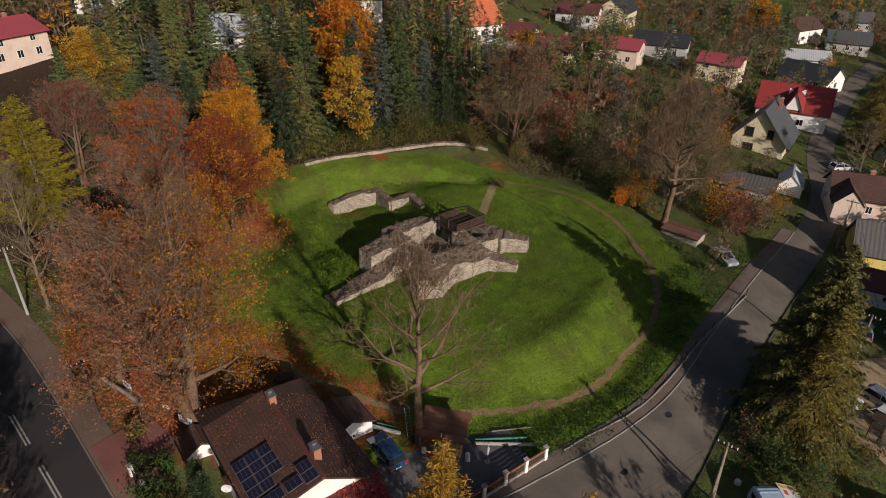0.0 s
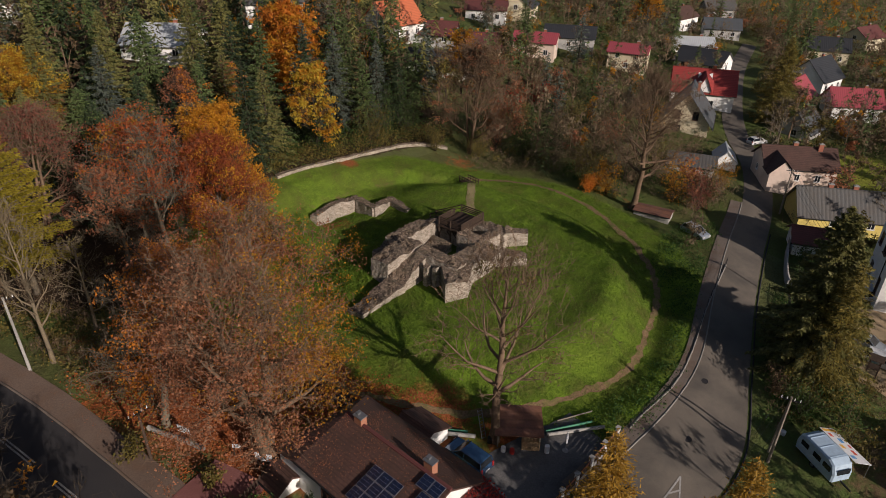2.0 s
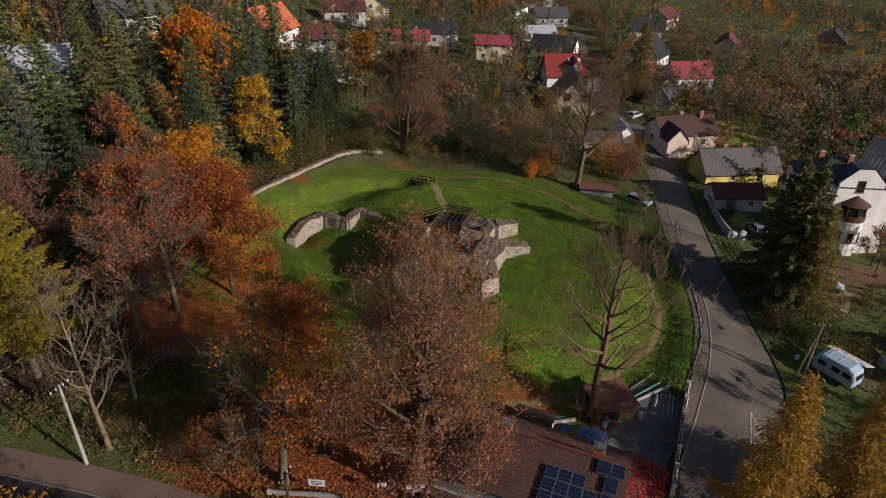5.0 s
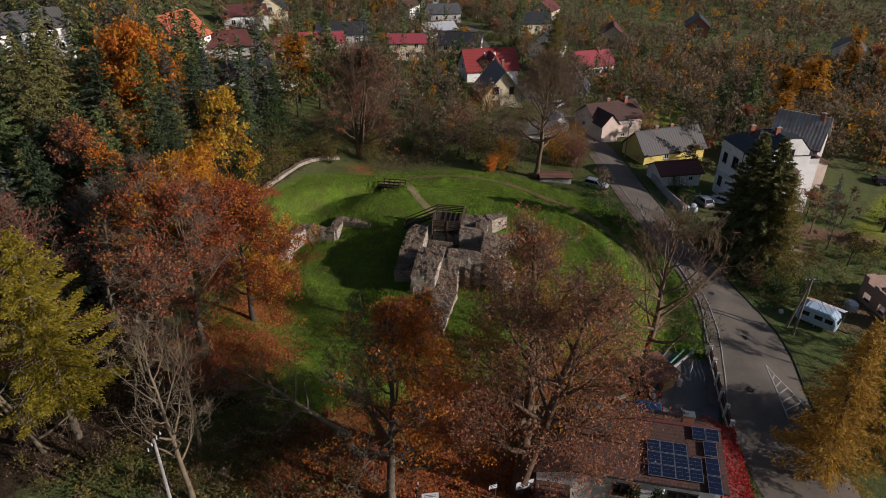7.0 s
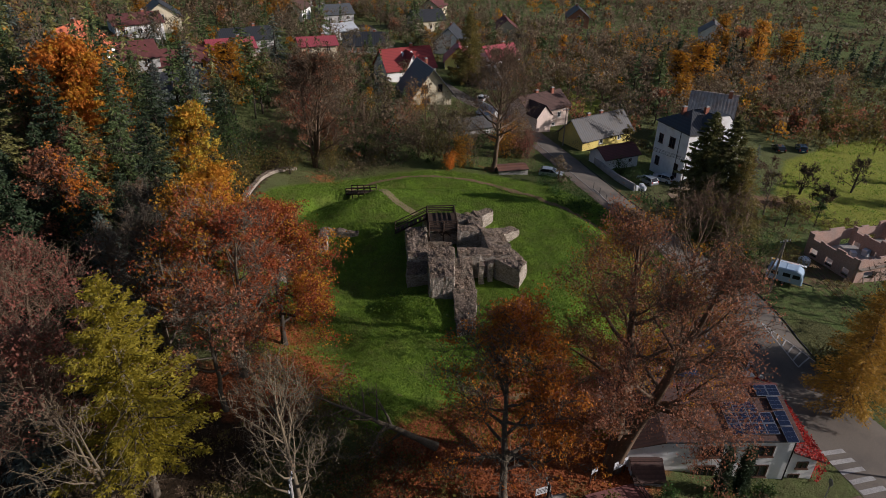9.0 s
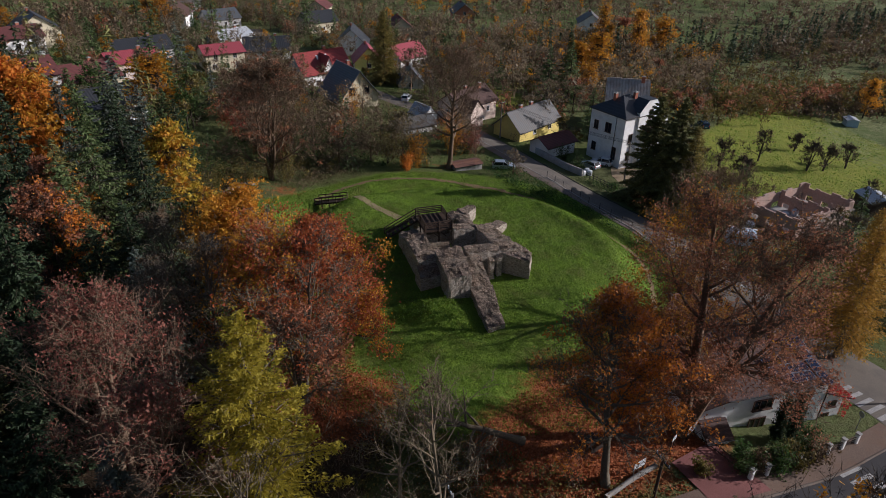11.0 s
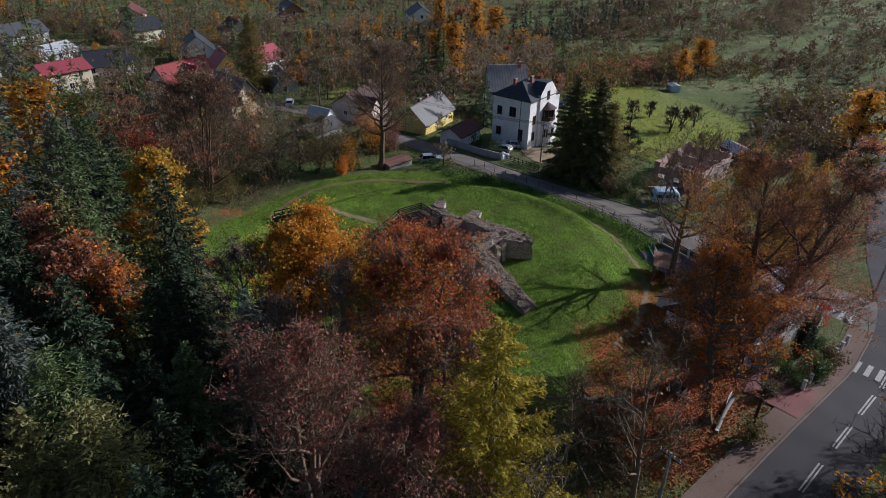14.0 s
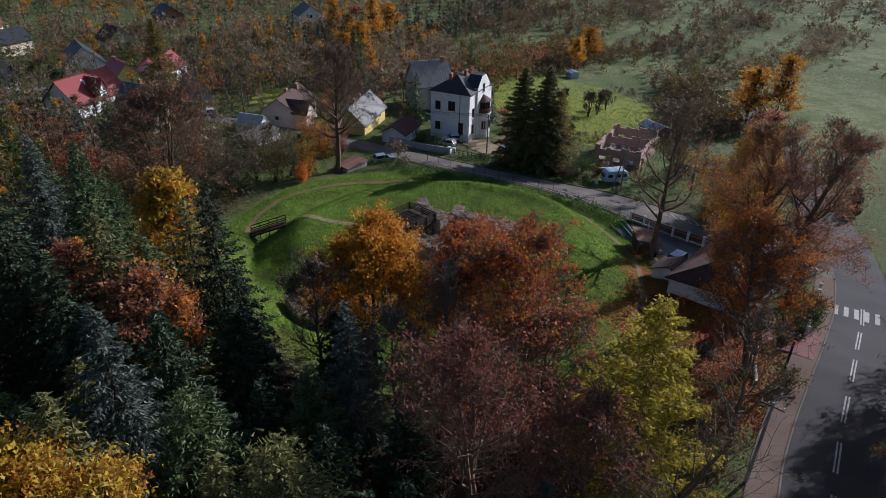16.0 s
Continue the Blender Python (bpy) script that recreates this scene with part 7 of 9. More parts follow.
car("pale blue car parked in the sandy yard", "car_silver", 47.4, -21.8, -60, None, 4.2, 1.74, 1.48)
car("white car parked at the street side", "car_white", 75.6, 40.6, 10, None, 4.3, 1.75, 1.48)
car("white car parked beside the halls", "car_white", 83, 79, 20, None, 4.3, 1.75, 1.48)
car("dark car in the orchard", "car_black", 94.8, -25.5, 30, None, 4.2, 1.74, 1.48)
car("blue pickup covered with a tarpaulin in the orchard", "car_blue", 100.0, -29.5, 20, None, 4.4, 1.75, 1.6, True)

# ---- caravan with a striped side awning ----
cvn = thing("caravan", (28.6, -37.1, hz(28.6, -37.1)), -88, "old pale blue caravan with a coloured panel awning", "caravan")
prof = [(-2.3, 0.5), (-2.35, 1.3), (-2.1, 2.15), (-1.6, 2.45), (1.4, 2.5), (2.0, 2.2), (2.3, 1.4), (2.3, 0.5)]
n = len(prof)
mb = MB()
rows = [(-1.05, 0.94), (-0.9, 1.0), (0.9, 1.0), (1.05, 0.94)]
vs = [(px * k, yy, 0.5 + (pz - 0.5) * k) for yy, k in rows for px, pz in prof]
mb.add(vs, [tuple(range(n)), tuple(range(4 * n - 1, 3 * n - 1, -1))] + [(j * n + i, (j + 1) * n + i, (j + 1) * n + (i + 1) % n, j * n + (i + 1) % n) for j in range(3) for i in range(n)])
shell = part("shell", mb, "caravan_shell", cvn)
for s in (-1, 1):
    for wx in (-1.3, 0.2, 1.4):
        part("window", MB().box((wx, s * 1.05, 1.6), (0.9, 0.05, 0.55)), "window_glass", cvn)
    ty = part("wheel", MB().tube((0, s * 0.8, 0.32), (0, s * 1.02, 0.32), 0.32, n=12), "rubber", cvn)
    part("rim", MB().tube((0, s * 0.9, 0.32), (0, s * 1.04, 0.32), 0.18, n=8), "metal_grey", ty)
for ex in (-2.32, 2.28):
    part("window", MB().box((ex, 0, 1.55), (0.06, 1.4, 0.6)), "window_glass", cvn)
part("drawbar", beam((2.2, 0, 0.5), (3.5, 0, 0.45), 0.12), "metal_dark", cvn)
for px in (-1.2, 0.0, 1.2):
    part("roof_rib", MB().box((px, 0, 2.5), (0.06, 1.7, 0.04)), "caravan_shell", shell)
aw = part("awning_panel", MB().add([(-2.2, 1.0, 2.45), (2.2, 1.0, 2.45), (2.3, 2.9, 1.75), (-2.3, 2.9, 1.75), (-2.2, 1.0, 2.39), (2.2, 1.0, 2.39), (2.3, 2.9, 1.69), (-2.3, 2.9, 1.69)],
                                   [(0, 1, 2, 3), (7, 6, 5, 4), (0, 4, 5, 1), (1, 5, 6, 2), (2, 6, 7, 3), (3, 7, 4, 0)]), "board_white", cvn)
for i, (px, py, wx, wy, mt) in enumerate(((-1.95, 1.95, 0.35, 1.7, "board_yellow"), (-1.3, 1.5, 0.5, 0.4, "board_red"), (-0.6, 2.1, 0.6, 0.5, "board_blue"), (0.2, 1.5, 0.5, 0.45, "board_yellow"), (0.9, 2.2, 0.6, 0.4, "board_red"), (1.5, 1.5, 0.4, 0.5, "board_blue"), (0.1, 2.5, 0.4, 0.3, "board_red"))):
    zz = lambda q: 2.45 - (q - 1.0) * 0.7 / 1.9 + 0.008
    part("coloured_patch", MB().add([(px - wx / 2, py - wy / 2, zz(py - wy / 2)), (px + wx / 2, py - wy / 2, zz(py - wy / 2)), (px + wx / 2, py + wy / 2, zz(py + wy / 2)), (px - wx / 2, py + wy / 2, zz(py + wy / 2))], [(0, 1, 2, 3)]), mt, aw)
for px in (-2.2, 2.2):
    part("awning_pole", MB().tube((px, 2.85, 0), (px, 2.85, 1.72), 0.03), "metal_grey", cvn)

# ---- utility poles and wires ----

def pole(x, y, h, a_frame=False, mat="concrete", label="weathered concrete utility pole with insulators", arm_rz=0.0):
    z = hz(x, y)
    ob = thing("utility_pole", (x, y, z), arm_rz, label, "utility pole")
    part("shaft", MB().tube((0, 0, -0.5), (0, 0, h), 0.15, 0.1, 8), mat, ob)
    if a_frame:
        part("strut", MB().tube((1.5, 0, -0.3), (0.06, 0, h - 0.4), 0.13, 0.09, 8), mat, ob)
    am = part("cross_arm", MB().box((0, 0, h - 0.35), (0.1, 1.7, 0.1)), "metal_dark", ob)
    for k in (-0.75, -0.3, 0.3, 0.75):
        part("insulator", MB().tube((0, k, h - 0.3), (0, k, h - 0.08), 0.05, 0.04, 6), "plastic_white", am)
    return ob.matrix_basis


def wires(m0, h0, m1, h1, label="black overhead wire between utility poles"):
    for k in (-0.75, -0.3, 0.3, 0.75):
        a, b = m0 @ Vector((0, k, h0 - 0.06)), m1 @ Vector((0, k, h1 - 0.06))
        vs = []
        for i in range(13):
            t = i / 12
            p = a.lerp(b, t) - Vector((0, 0, 4 * t * (1 - t) * (a - b).length * 0.022))
            vs += [p + Vector((0, 0, 0.025)), p + Vector((0.02, 0.012, -0.012)), p + Vector((-0.02, -0.012, -0.012))]
        mb = MB().add(vs, [(3 * i + k, 3 * i + (k + 1) % 3, 3 * i + 3 + (k + 1) % 3, 3 * i + 3 + k) for i in range(12) for k in range(3)])
        solo("overhead_wire", mb, "metal_dark", label, "wire", "overhead wires")


p1 = pole(23.6, -36.2, 8.0, True, "wood_grey", "weathered two-legged timber utility pole beside the street", 52)
p2 = pole(46.2, -17.2, 8.0, False, "wood_grey", "weathered timber utility pole by the villa gate", 52)
p3 = pole(-3.5, -55.0, 8.0, False, "concrete", arm_rz=40)
p4 = pole(59.5, 11.0, 8.0, False, "wood_grey", "weathered timber utility pole beside the street", 55)
wires(p1, 8.0, p2, 8.0)
wires(p1, 8.0, p3, 8.0)
wires(p2, 8.0, p4, 8.0)
pole(-43.1, -17.6, 8.2, False, "concrete", "pale concrete lamp post with a short arm", 130)
pole(-30.6, -29.6, 5.4, False, "wood_dark", "dark timber pole by the red paved gate", 130)
pole(60.5, -66.0, 9.0, True, "wood_grey", "two-legged timber utility pole at the field edge", 30)

# ---- yard beside the white house ----
v, q = ribbon(curve_pts([(-4.5, -37.5), (0, -34.5), (8.5, -31.0)], 0.8), 6.8, 0.05, 6)
solo("yard_paving", fast_mesh("yard_paving", v, q, "yard_slabs", True), None, "dark slab paving of the yard", "pavement", kind="structure")
rp = MB()
pv = [(-28.7, -34.4), (-24.6, -38.6), (-21.1, -33.7), (-25.4, -30.7)]
grid = []
for j in range(9):
    for i in range(9):
        s, t = i / 8, j / 8
        x = (pv[0][0] * (1 - s) + pv[1][0] * s) * (1 - t) + (pv[3][0] * (1 - s) + pv[2][0] * s) * t
        y = (pv[0][1] * (1 - s) + pv[1][1] * s) * (1 - t) + (pv[3][1] * (1 - s) + pv[2][1] * s) * t
        grid.append((x, y, hz(x, y) + 0.12))
rp.add(grid, [(j * 9 + i, j * 9 + i + 1, j * 9 + i + 10, j * 9 + i + 9) for j in range(8) for i in range(8)])
solo("driveway", rp, "red_paving", "dull red paved driveway by the gate", "driveway", kind="structure")

shed = thing("woodshed", (1.1, -30.1, hz(1.1, -30.1) - 0.1), -14, "open woodshed with leaf-strewn maroon roof", "woodshed")
for px in (-1.9, 1.9):
    for py in (-1.4, 1.4):
        part("post", beam((px, py, -0.3), (px, py, 2.0 if py < 0 else 2.4), 0.12), "wood_grey", shed)
part("roof", MB().add([(-2.2, -1.8, 2.0), (2.2, -1.8, 2.0), (2.2, 1.7, 2.5), (-2.2, 1.7, 2.5), (-2.2, -1.8, 1.92), (2.2, -1.8, 1.92), (2.2, 1.7, 2.42), (-2.2, 1.7, 2.42)],
                      [(0, 1, 2, 3), (7, 6, 5, 4), (0, 4, 5, 1), (1, 5, 6, 2), (2, 6, 7, 3), (3, 7, 4, 0)]), "felt_red", shed)
for k in range(5):
    part("back_board", MB().box((0, 1.42, 0.25 + 0.4 * k), (3.8, 0.03, 0.38)), "wood_dark", shed)
logs = MB()
for i in range(13):
    for j in range(9):
        if rng.rand() < 0.93:
            px, pz = 0.35 + 0.125 * i + (j % 2) * 0.06, 0.08 + 0.12 * j
            logs.tube(tuple(shed.matrix_basis @ Vector((px, -1.55, pz))), tuple(shed.matrix_basis @ Vector((px, -0.9, pz))), 0.06, n=6)
solo("firewood_stack", logs, "wood_fresh", "pale split firewood stacked in the woodshed", "firewood", kind="stuff")
for i, (px, py, hh, mt, lab) in enumerate(((-1.4, -1.9, 0.6, "plastic_white", "white plastic canister by the woodshed"), (-0.6, -2.0, 0.5, "plastic_red", "red plastic canister by the woodshed"), (2.6, -1.6, 0.7, "plastic_white", "white barrel by the woodshed"), (-2.6, -1.0, 0.8, "metal_dark", "dark metal drum by the woodshed"))):
    p = shed.matrix_basis @ Vector((px, py, 0.1))
    solo("barrel", MB().tube((0, 0, -0.1), (0, 0, hh), 0.24, 0.22, 12).tube((0, 0, hh), (0, 0, hh + 0.08), 0.1, 0.09, 8), mt, lab, "barrel", at=tuple(p))
lad = thing("ladder", (-2.2, -29.4, hz(-2.2, -29.4)), 20, "aluminium ladder leaning against the woodshed", "ladder")
for s in (-0.22, 0.22):
    part("stile", beam((s, -0.5, 0), (s, 0.5, 2.9), 0.05), "metal_grey", lad)
for k in range(9):
    t = (k + 0.5) / 9
    part("rung", beam((-0.22, -0.5 + t, 2.9 * t), (0.22, -0.5 + t, 2.9 * t), 0.035), "metal_grey", lad)
for i, (xa, ya, xb, yb, r, mt, lab) in enumerate(((-6.4, -29.2, -2.9, -29.8, 0.2, "concrete", "old concrete pipe along the bank"), (3.9, -30.4, 9.6, -30.6, 0.17, "concrete", "old concrete pipe along the bank"), (4.0, -29.9, 8.8, -29.7, 0.12, "plastic_green", "green plastic pipe along the bank"), (5.6, -28.7, 9.4, -28.2, 0.07, "wood_grey", "bleached pole lying on the bank"), (-5.2, -28.7, -3.4, -28.9, 0.12, "plastic_green", "green plastic pipe along the bank"))):
    solo("pipe", MB().tube((xa, ya, hz(xa, ya) + r + 0.1), (xb, yb, hz(xb, yb) + r + 0.1), r, n=10), mt, lab, "pipe")
um = thing("garden_umbrella", (5.0, -32.4, hz(5.0, -32.4)), 0, "closed white garden umbrella standing in the yard", "umbrella")
part("pole", MB().tube((0, 0, 0), (0, 0, 2.5), 0.025), "metal_grey", um)
part("canopy", MB().tube((0, 0, 1.0), (0, 0, 1.7), 0.08, 0.14, 8).tube((0, 0, 1.7), (0, 0, 2.45), 0.14, 0.03, 8), "tarp_white", um)
part("base", MB().tube((0, 0, -0.05), (0, 0, 0.1), 0.3, n=12), "concrete", um)


def picnic(x, y, rz):
    ob = thing("picnic_table", (x, y, hz(x, y)), rz, "dark timber picnic table with benches on fallen leaves", "picnic table", "picnic tables")
    for k in range(4):
        part("table_board", MB().box((0, -0.27 + 0.18 * k, 0.75), (1.8, 0.16, 0.05)), "wood_dark", ob)
    for s in (-1, 1):
        part("bench_board", MB().box((0, s * 0.7, 0.45), (1.8, 0.26, 0.05)), "wood_dark", ob)
        part("cross_bearer", beam((s * 0.65, -0.8, 0.4), (s * 0.65, 0.8, 0.4), 0.08), "wood_dark", ob)
        for t in (-1, 1):
            part("leg", beam((s * 0.65, t * 0.55, -0.02), (s * 0.65, t * 0.2, 0.73), 0.09), "wood_dark", ob)


picnic(-17.0, -23.4, 20)
picnic(-14.6, -24.4, 35)
picnic(-26.0, -24.2, -30)

# fence between yard and street: white posts with brown boards
fa, fb2 = Vector((-1.2, -40.4)), Vector((10.2, -32.0))
yf = thing("yard_fence", label="fence of white posts and brown board panels along the yard", category="fence")
N = 6
for i in range(N + 1):
    p = fa.lerp(fb2, i / N)
    z = hz(p.x, p.y)
    po = part("post", MB().bevel_box((p.x, p.y, z - 0.3), (0.34, 0.34, 1.85), 0.04, 36), "render_white", yf)
    part("post_cap", MB().box((p.x, p.y, z + 1.58), (0.44, 0.44, 0.07), 36), "concrete", po)
    if i < N:
        q2 = fa.lerp(fb2, (i + 1) / N)
        zb = hz(q2.x, q2.y)
        part("plinth", beam((p.x, p.y, z + 0.1), (q2.x, q2.y, zb + 0.1), 0.2, 0.4), "concrete", yf)
        for k in range(6):
            part("board", beam((p.x, p.y, z + 0.42 + 0.18 * k), (q2.x, q2.y, zb + 0.42 + 0.18 * k), 0.03, 0.15), "wood_dark" if k != 4 else "brick_red", yf)

# fence of white stubs along the main road
wf = thing("front_fence", label="low fence of stubby white posts and rails along the footway", category="fence")
pts8 = [Vector((-24.2, -36.9)).lerp(Vector((-14.3, -46.3)), i / 7) for i in range(8)]
for i, p in enumerate(pts8):
    z = hz(p.x, p.y)
    po = part("post", MB().bevel_box((p.x, p.y, z - 0.3), (0.36, 0.36, 1.5), 0.05, -40), "render_white", wf)
    part("post_cap", MB().bevel_box((p.x, p.y, z + 1.2), (0.44, 0.44, 0.1), 0.03, -40), "concrete", po)
    if i:
        o = pts8[i - 1]
        for k in (0.25, 0.55, 0.85):
            part("rail", beam((o.x, o.y, hz(o.x, o.y) + k), (p.x, p.y, z + k), 0.05, 0.1), "wood_dark", wf)
sfence = thing("side_fence", label="dark slatted timber fence beside the driveway", category="fence")
o0, o1 = Vector((-24.0, -36.6)), Vector((-21.3, -33.0))
for i in range(14):
    p = o0.lerp(o1, i / 13)
    part("slat", beam((p.x, p.y, hz(p.x, p.y) + 0.05), (p.x, p.y, hz(p.x, p.y) + 1.05), 0.1, 0.03), "wood_dark", sfence)
for k in (0.3, 0.85):
    part("rail", beam((o0.x, o0.y, hz(o0.x, o0.y) + k), (o1.x, o1.y, hz(o1.x, o1.y) + k), 0.05, 0.08), "wood_dark", sfence)
for x, y, rz, w, h, lab in ((-21.4, -32.0, -25, 1.5, 0.8, "white information board on two posts"), (-28.0, -28.2, -35, 1.3, 0.7, "white information board by the wall"), (-23.6, -30.6, -20, 0.7, 0.4, "small white sign by the driveway")):
    ib = thing("sign_board", (x, y, hz(x, y)), rz, lab, "sign board")
    pl = part("panel", MB().box((0, 0, 1.35), (w, 0.05, h)), "board_white", ib)
    for bz, bl in ((1.5, 0.7), (1.35, 0.7), (1.2, 0.5)):
        part("text_bar", MB().box(((bl - 0.7) * w * 0.5, -0.03, bz), (w * bl, 0.012, 0.05)), "metal_dark", pl)
    for s in (-1, 1):
        part("post", beam((s * w * 0.42, 0.04, -0.2), (s * w * 0.42, 0.04, 1.75), 0.07), "wood_dark", ib)
# low bank wall along the western footway
bank = curve_pts([(-31.4, -26.2), (-28.6, -27.9), (-26.4, -29.5)], 0.8)
v, q = strip(bank, 0.3, 0.35)
solo("bank_wall", fast_mesh("bank_wall", v, q, "kerb_stone"), None, "low mossy concrete wall at the foot of the wooded bank", "wall", kind="structure")

# post-and-wire fence along the street bank
edge = curve_pts([(12.0, -31.0), (14.6, -29.2), (19.2, -26.2), (24.0, -21.6), (31.0, -13.4), (39.6, -4.2)], 0.5)
v, q = strip(edge, 0.22, 0.12)
solo("fence_footing", fast_mesh("fence_footing", v, q, "kerb_stone"), None, "pale concrete footing under the bank fence", "footing", kind="structure")
ef = thing("bank_fence", label="thin dark steel post-and-wire fence on the bank", category="fence")
for i in range(0, len(edge), 5):
    x, y = edge[i]
    part("post", MB().tube((x, y, hz(x, y) - 0.2), (x, y, hz(x, y) + 1.25), 0.04, n=6), "metal_dark", ef)
    if i + 5 < len(edge):
        x2, y2 = edge[i + 5]
        for k in (0.4, 0.8, 1.2):
            part("wire", MB().tube((x, y, hz(x, y) + k), (x2, y2, hz(x2, y2) + k), 0.012, n=3, caps=False), "metal_dark", ef)
for x, y in ((17.1, -32.9), (23.2, -25.7), (8.5, -37.5)):
    mh = thing("manhole_cover", (x, y, hz(x, y) + 0.035), 0, "round dark iron manhole cover in the asphalt", "manhole cover", "manhole covers")
    part("frame", MB().tube((0, 0, -0.05), (0, 0, 0.004), 0.42, n=20), "metal_dark", mh)
    part("lid", MB().tube((0, 0, -0.05), (0, 0, 0.012), 0.34, n=20), "asphalt_dark", mh)

# road signs
for x, y, h, lab in ((-8.8, -44.8, 2.6, "grey road sign seen from behind on a post"), (-12.4, -46.6, 2.4, "grey road sign on a post by the crossing")):
    sg = thing("road_sign", (x, y, hz(x, y)), 30, lab, "road sign")
    part("post", MB().tube((0, 0, -0.2), (0, 0, h), 0.035, n=8), "metal_grey", sg)
    part("plate", MB().tube((0, 0.03, h - 0.3), (0, 0.06, h - 0.3), 0.32, n=16), "metal_grey", sg)

# columnar thujas by the white house
for i, (x, y, h) in enumerate(((-17.8, -39.2, 5.2), (-16.8, -40.5, 5.4), (9.5, -71.5, 3.4), (11.5, -73.0, 3.4), (13.5, -74.5, 3.4), (15.5, -76.0, 3.4))):
    conifer("thuja", "dark green columnar thuja by the fence", x, y, h, 0.55, "needle_dark", 300 + i, 0.02, -0.5, 2.6, size=0.26, taper=0.45, up=0.6, category="thuja", group="columnar thujas")
for i, (x, y, h, r, lf) in enumerate(((3.5, -47.8, 2.8, 2.4, "leaf_green"), (6.5, -46.0, 2.6, 2.4, "leaf_green"), (10.0, -44.2, 2.6, 2.2, "leaf_olive"), (-22, -39.2, 1.8, 1.6, "leaf_green"), (-20.5, -41.0, 1.6, 1.4, "leaf_olive"), (-19.0, -42.3, 1.6, 1.4, "leaf_brown"), (31, -31, 3.0, 2.4, "leaf_green"), (34, -33, 3.2, 2.6, "leaf_green"), (30.5, -28, 2.4, 2.0, "leaf_brown"), (-32, -29.0, 1.4, 1.6, "leaf_olive"), (-25.5, -33.0, 1.0, 1.0, "leaf_olive"),
                                    (33, -36, 2.6, 2.2, "leaf_olive"), (52, -4.5, 2.4, 2.0, "leaf_green"), (49.5, -8.0, 2.2, 1.8, "leaf_green"))):
    shrub("garden bush beside the street" if x > 0 else "low garden bush behind the front fence", x, y, h, r, lf, 330 + i, 700)

for i, (x, y, h, rr, lf) in enumerate(((-23.6, -36.2, 1.5, 1.3, "leaf_green"), (-22.3, -37.6, 1.3, 1.2, "leaf_brown"), (-20.9, -38.8, 1.5, 1.3, "leaf_green"), (-19.6, -40.2, 1.3, 1.2, "leaf_olive"), (-18.3, -41.6, 1.4, 1.2, "leaf_green"), (-17.2, -43.0, 1.2, 1.1, "leaf_brown"), (-21.6, -36.2, 1.2, 1.0, "leaf_ivy"), (-15.6, -42.4, 1.2, 1.1, "leaf_green"))):
    shrub("low dark shrub in the front garden", x, y, h, rr, lf, 350 + i, 900, 0.16)

# unfinished brick house
uf = thing("unfinished_house", (44.2, -46.2, hz(44.2, -46.2)), -38, "roofless unfinished red brick house shell", "house")
a, b, hh, t = 7.4, 4.4, 4.3, 0.3
for nm, c, s in (("wall", (0, -b, 0), (2 * a, t)), ("wall", (0, b, 0), (2 * a, t)), ("wall", (-a, 0, 0), (t, 2 * b - t)), ("wall", (a, 0, 0), (t, 2 * b - t)), ("inner_wall", (0.8, 0, 0), (t, 2 * b - t))):
    along = s[0] > s[1]
    ln = max(s)
    for k in range(3):
        w0 = ln / 3
        off = (k - 1) * w0
        for (o, w, z0, z1) in ((off - w0 * 0.36, w0 * 0.28, -0.6, hh - 0.35 * (k == 2)), (off + w0 * 0.36, w0 * 0.28, -0.6, hh - 0.5 * (k == 1)), (off, w0 * 0.44, -0.6, 0.9), (off, w0 * 0.44, 2.2, hh - 0.25 * (k + 1))):
            part("wall_section", MB().box((c[0] + (o if along else 0), c[1] + (0 if along else o), (z0 + z1) / 2), ((w, s[1], z1 - z0) if along else (s[0], w, z1 - z0))), "brick_shell", uf)
part("floor_slab", MB().box((0, 0, 1.2), (2 * a - t, 2 * b - t, 0.2)), "concrete", uf)
for k in range(4):
    part("prop", beam((-a + 1.5 + 2.2 * k, -b - 0.7, 0), (-a + 1.5 + 2.2 * k, -b + 0.4, 3.0), 0.1), "wood_grey", uf)
part("scaffold_board", MB().box((0, -b - 0.4, 3.0), (2 * a, 0.7, 0.06)), "wood_grey", uf)
for k in range(7):
    p = uf.matrix_basis @ Vector((-3 + 1.0 * k, rng.uniform(-2.5, 2.5), 1.65))
    solo("building_block_pallet", MB().bevel_box((0, 0, -0.35), (0.9, 0.8, rng.uniform(0.5, 1.0)), 0.04, 20 * k), "tarp_white" if k % 2 else "brick_shell", "pallet of building blocks on the slab", "pallet", "block pallets", at=tuple(p))
house("small shed with pale green-grey roof", 60.5, -60.5, 20, 5.5, 4.2, hz(60.5, -60.5), 2.4, 3.2, "wood_dark", "sheet_pale", over=0.3, name="shed", category="shed")
house("small pale blue garden shed", 137, -68, 10, 3.6, 3.0, hz(137, -68) - 0.1, 1.9, 2.3, "caravan_shell", "sheet_pale", over=0.2, name="shed", category="shed")

# villa yard: street wall, gate, sand, bags
wl = curve_pts([(55.5, 3.0), (51.2, -1.8), (47.2, -7.0), (45.6, -9.6)], 0.8)
v, q = strip(wl, 0.3, 1.3)
solo("street_wall", fast_mesh("street_wall", v, q, "concrete"), None, "grey rendered garden wall along the street", "wall", kind="structure")
v, q = ribbon(curve_pts([(56, -17), (51, -17.5), (46.5, -20.5), (44.5, -24.5), (46, -29)], 0.8), 6.2, 0.05, 6, 0.3)
solo("villa_yard", fast_mesh("villa_yard", v, q, "sandy_yard", True), None, "sandy yard before the villa", "yard", kind="structure")
gt = thing("yard_gate", label="dark steel gate and fence before the villa yard", category="gate")
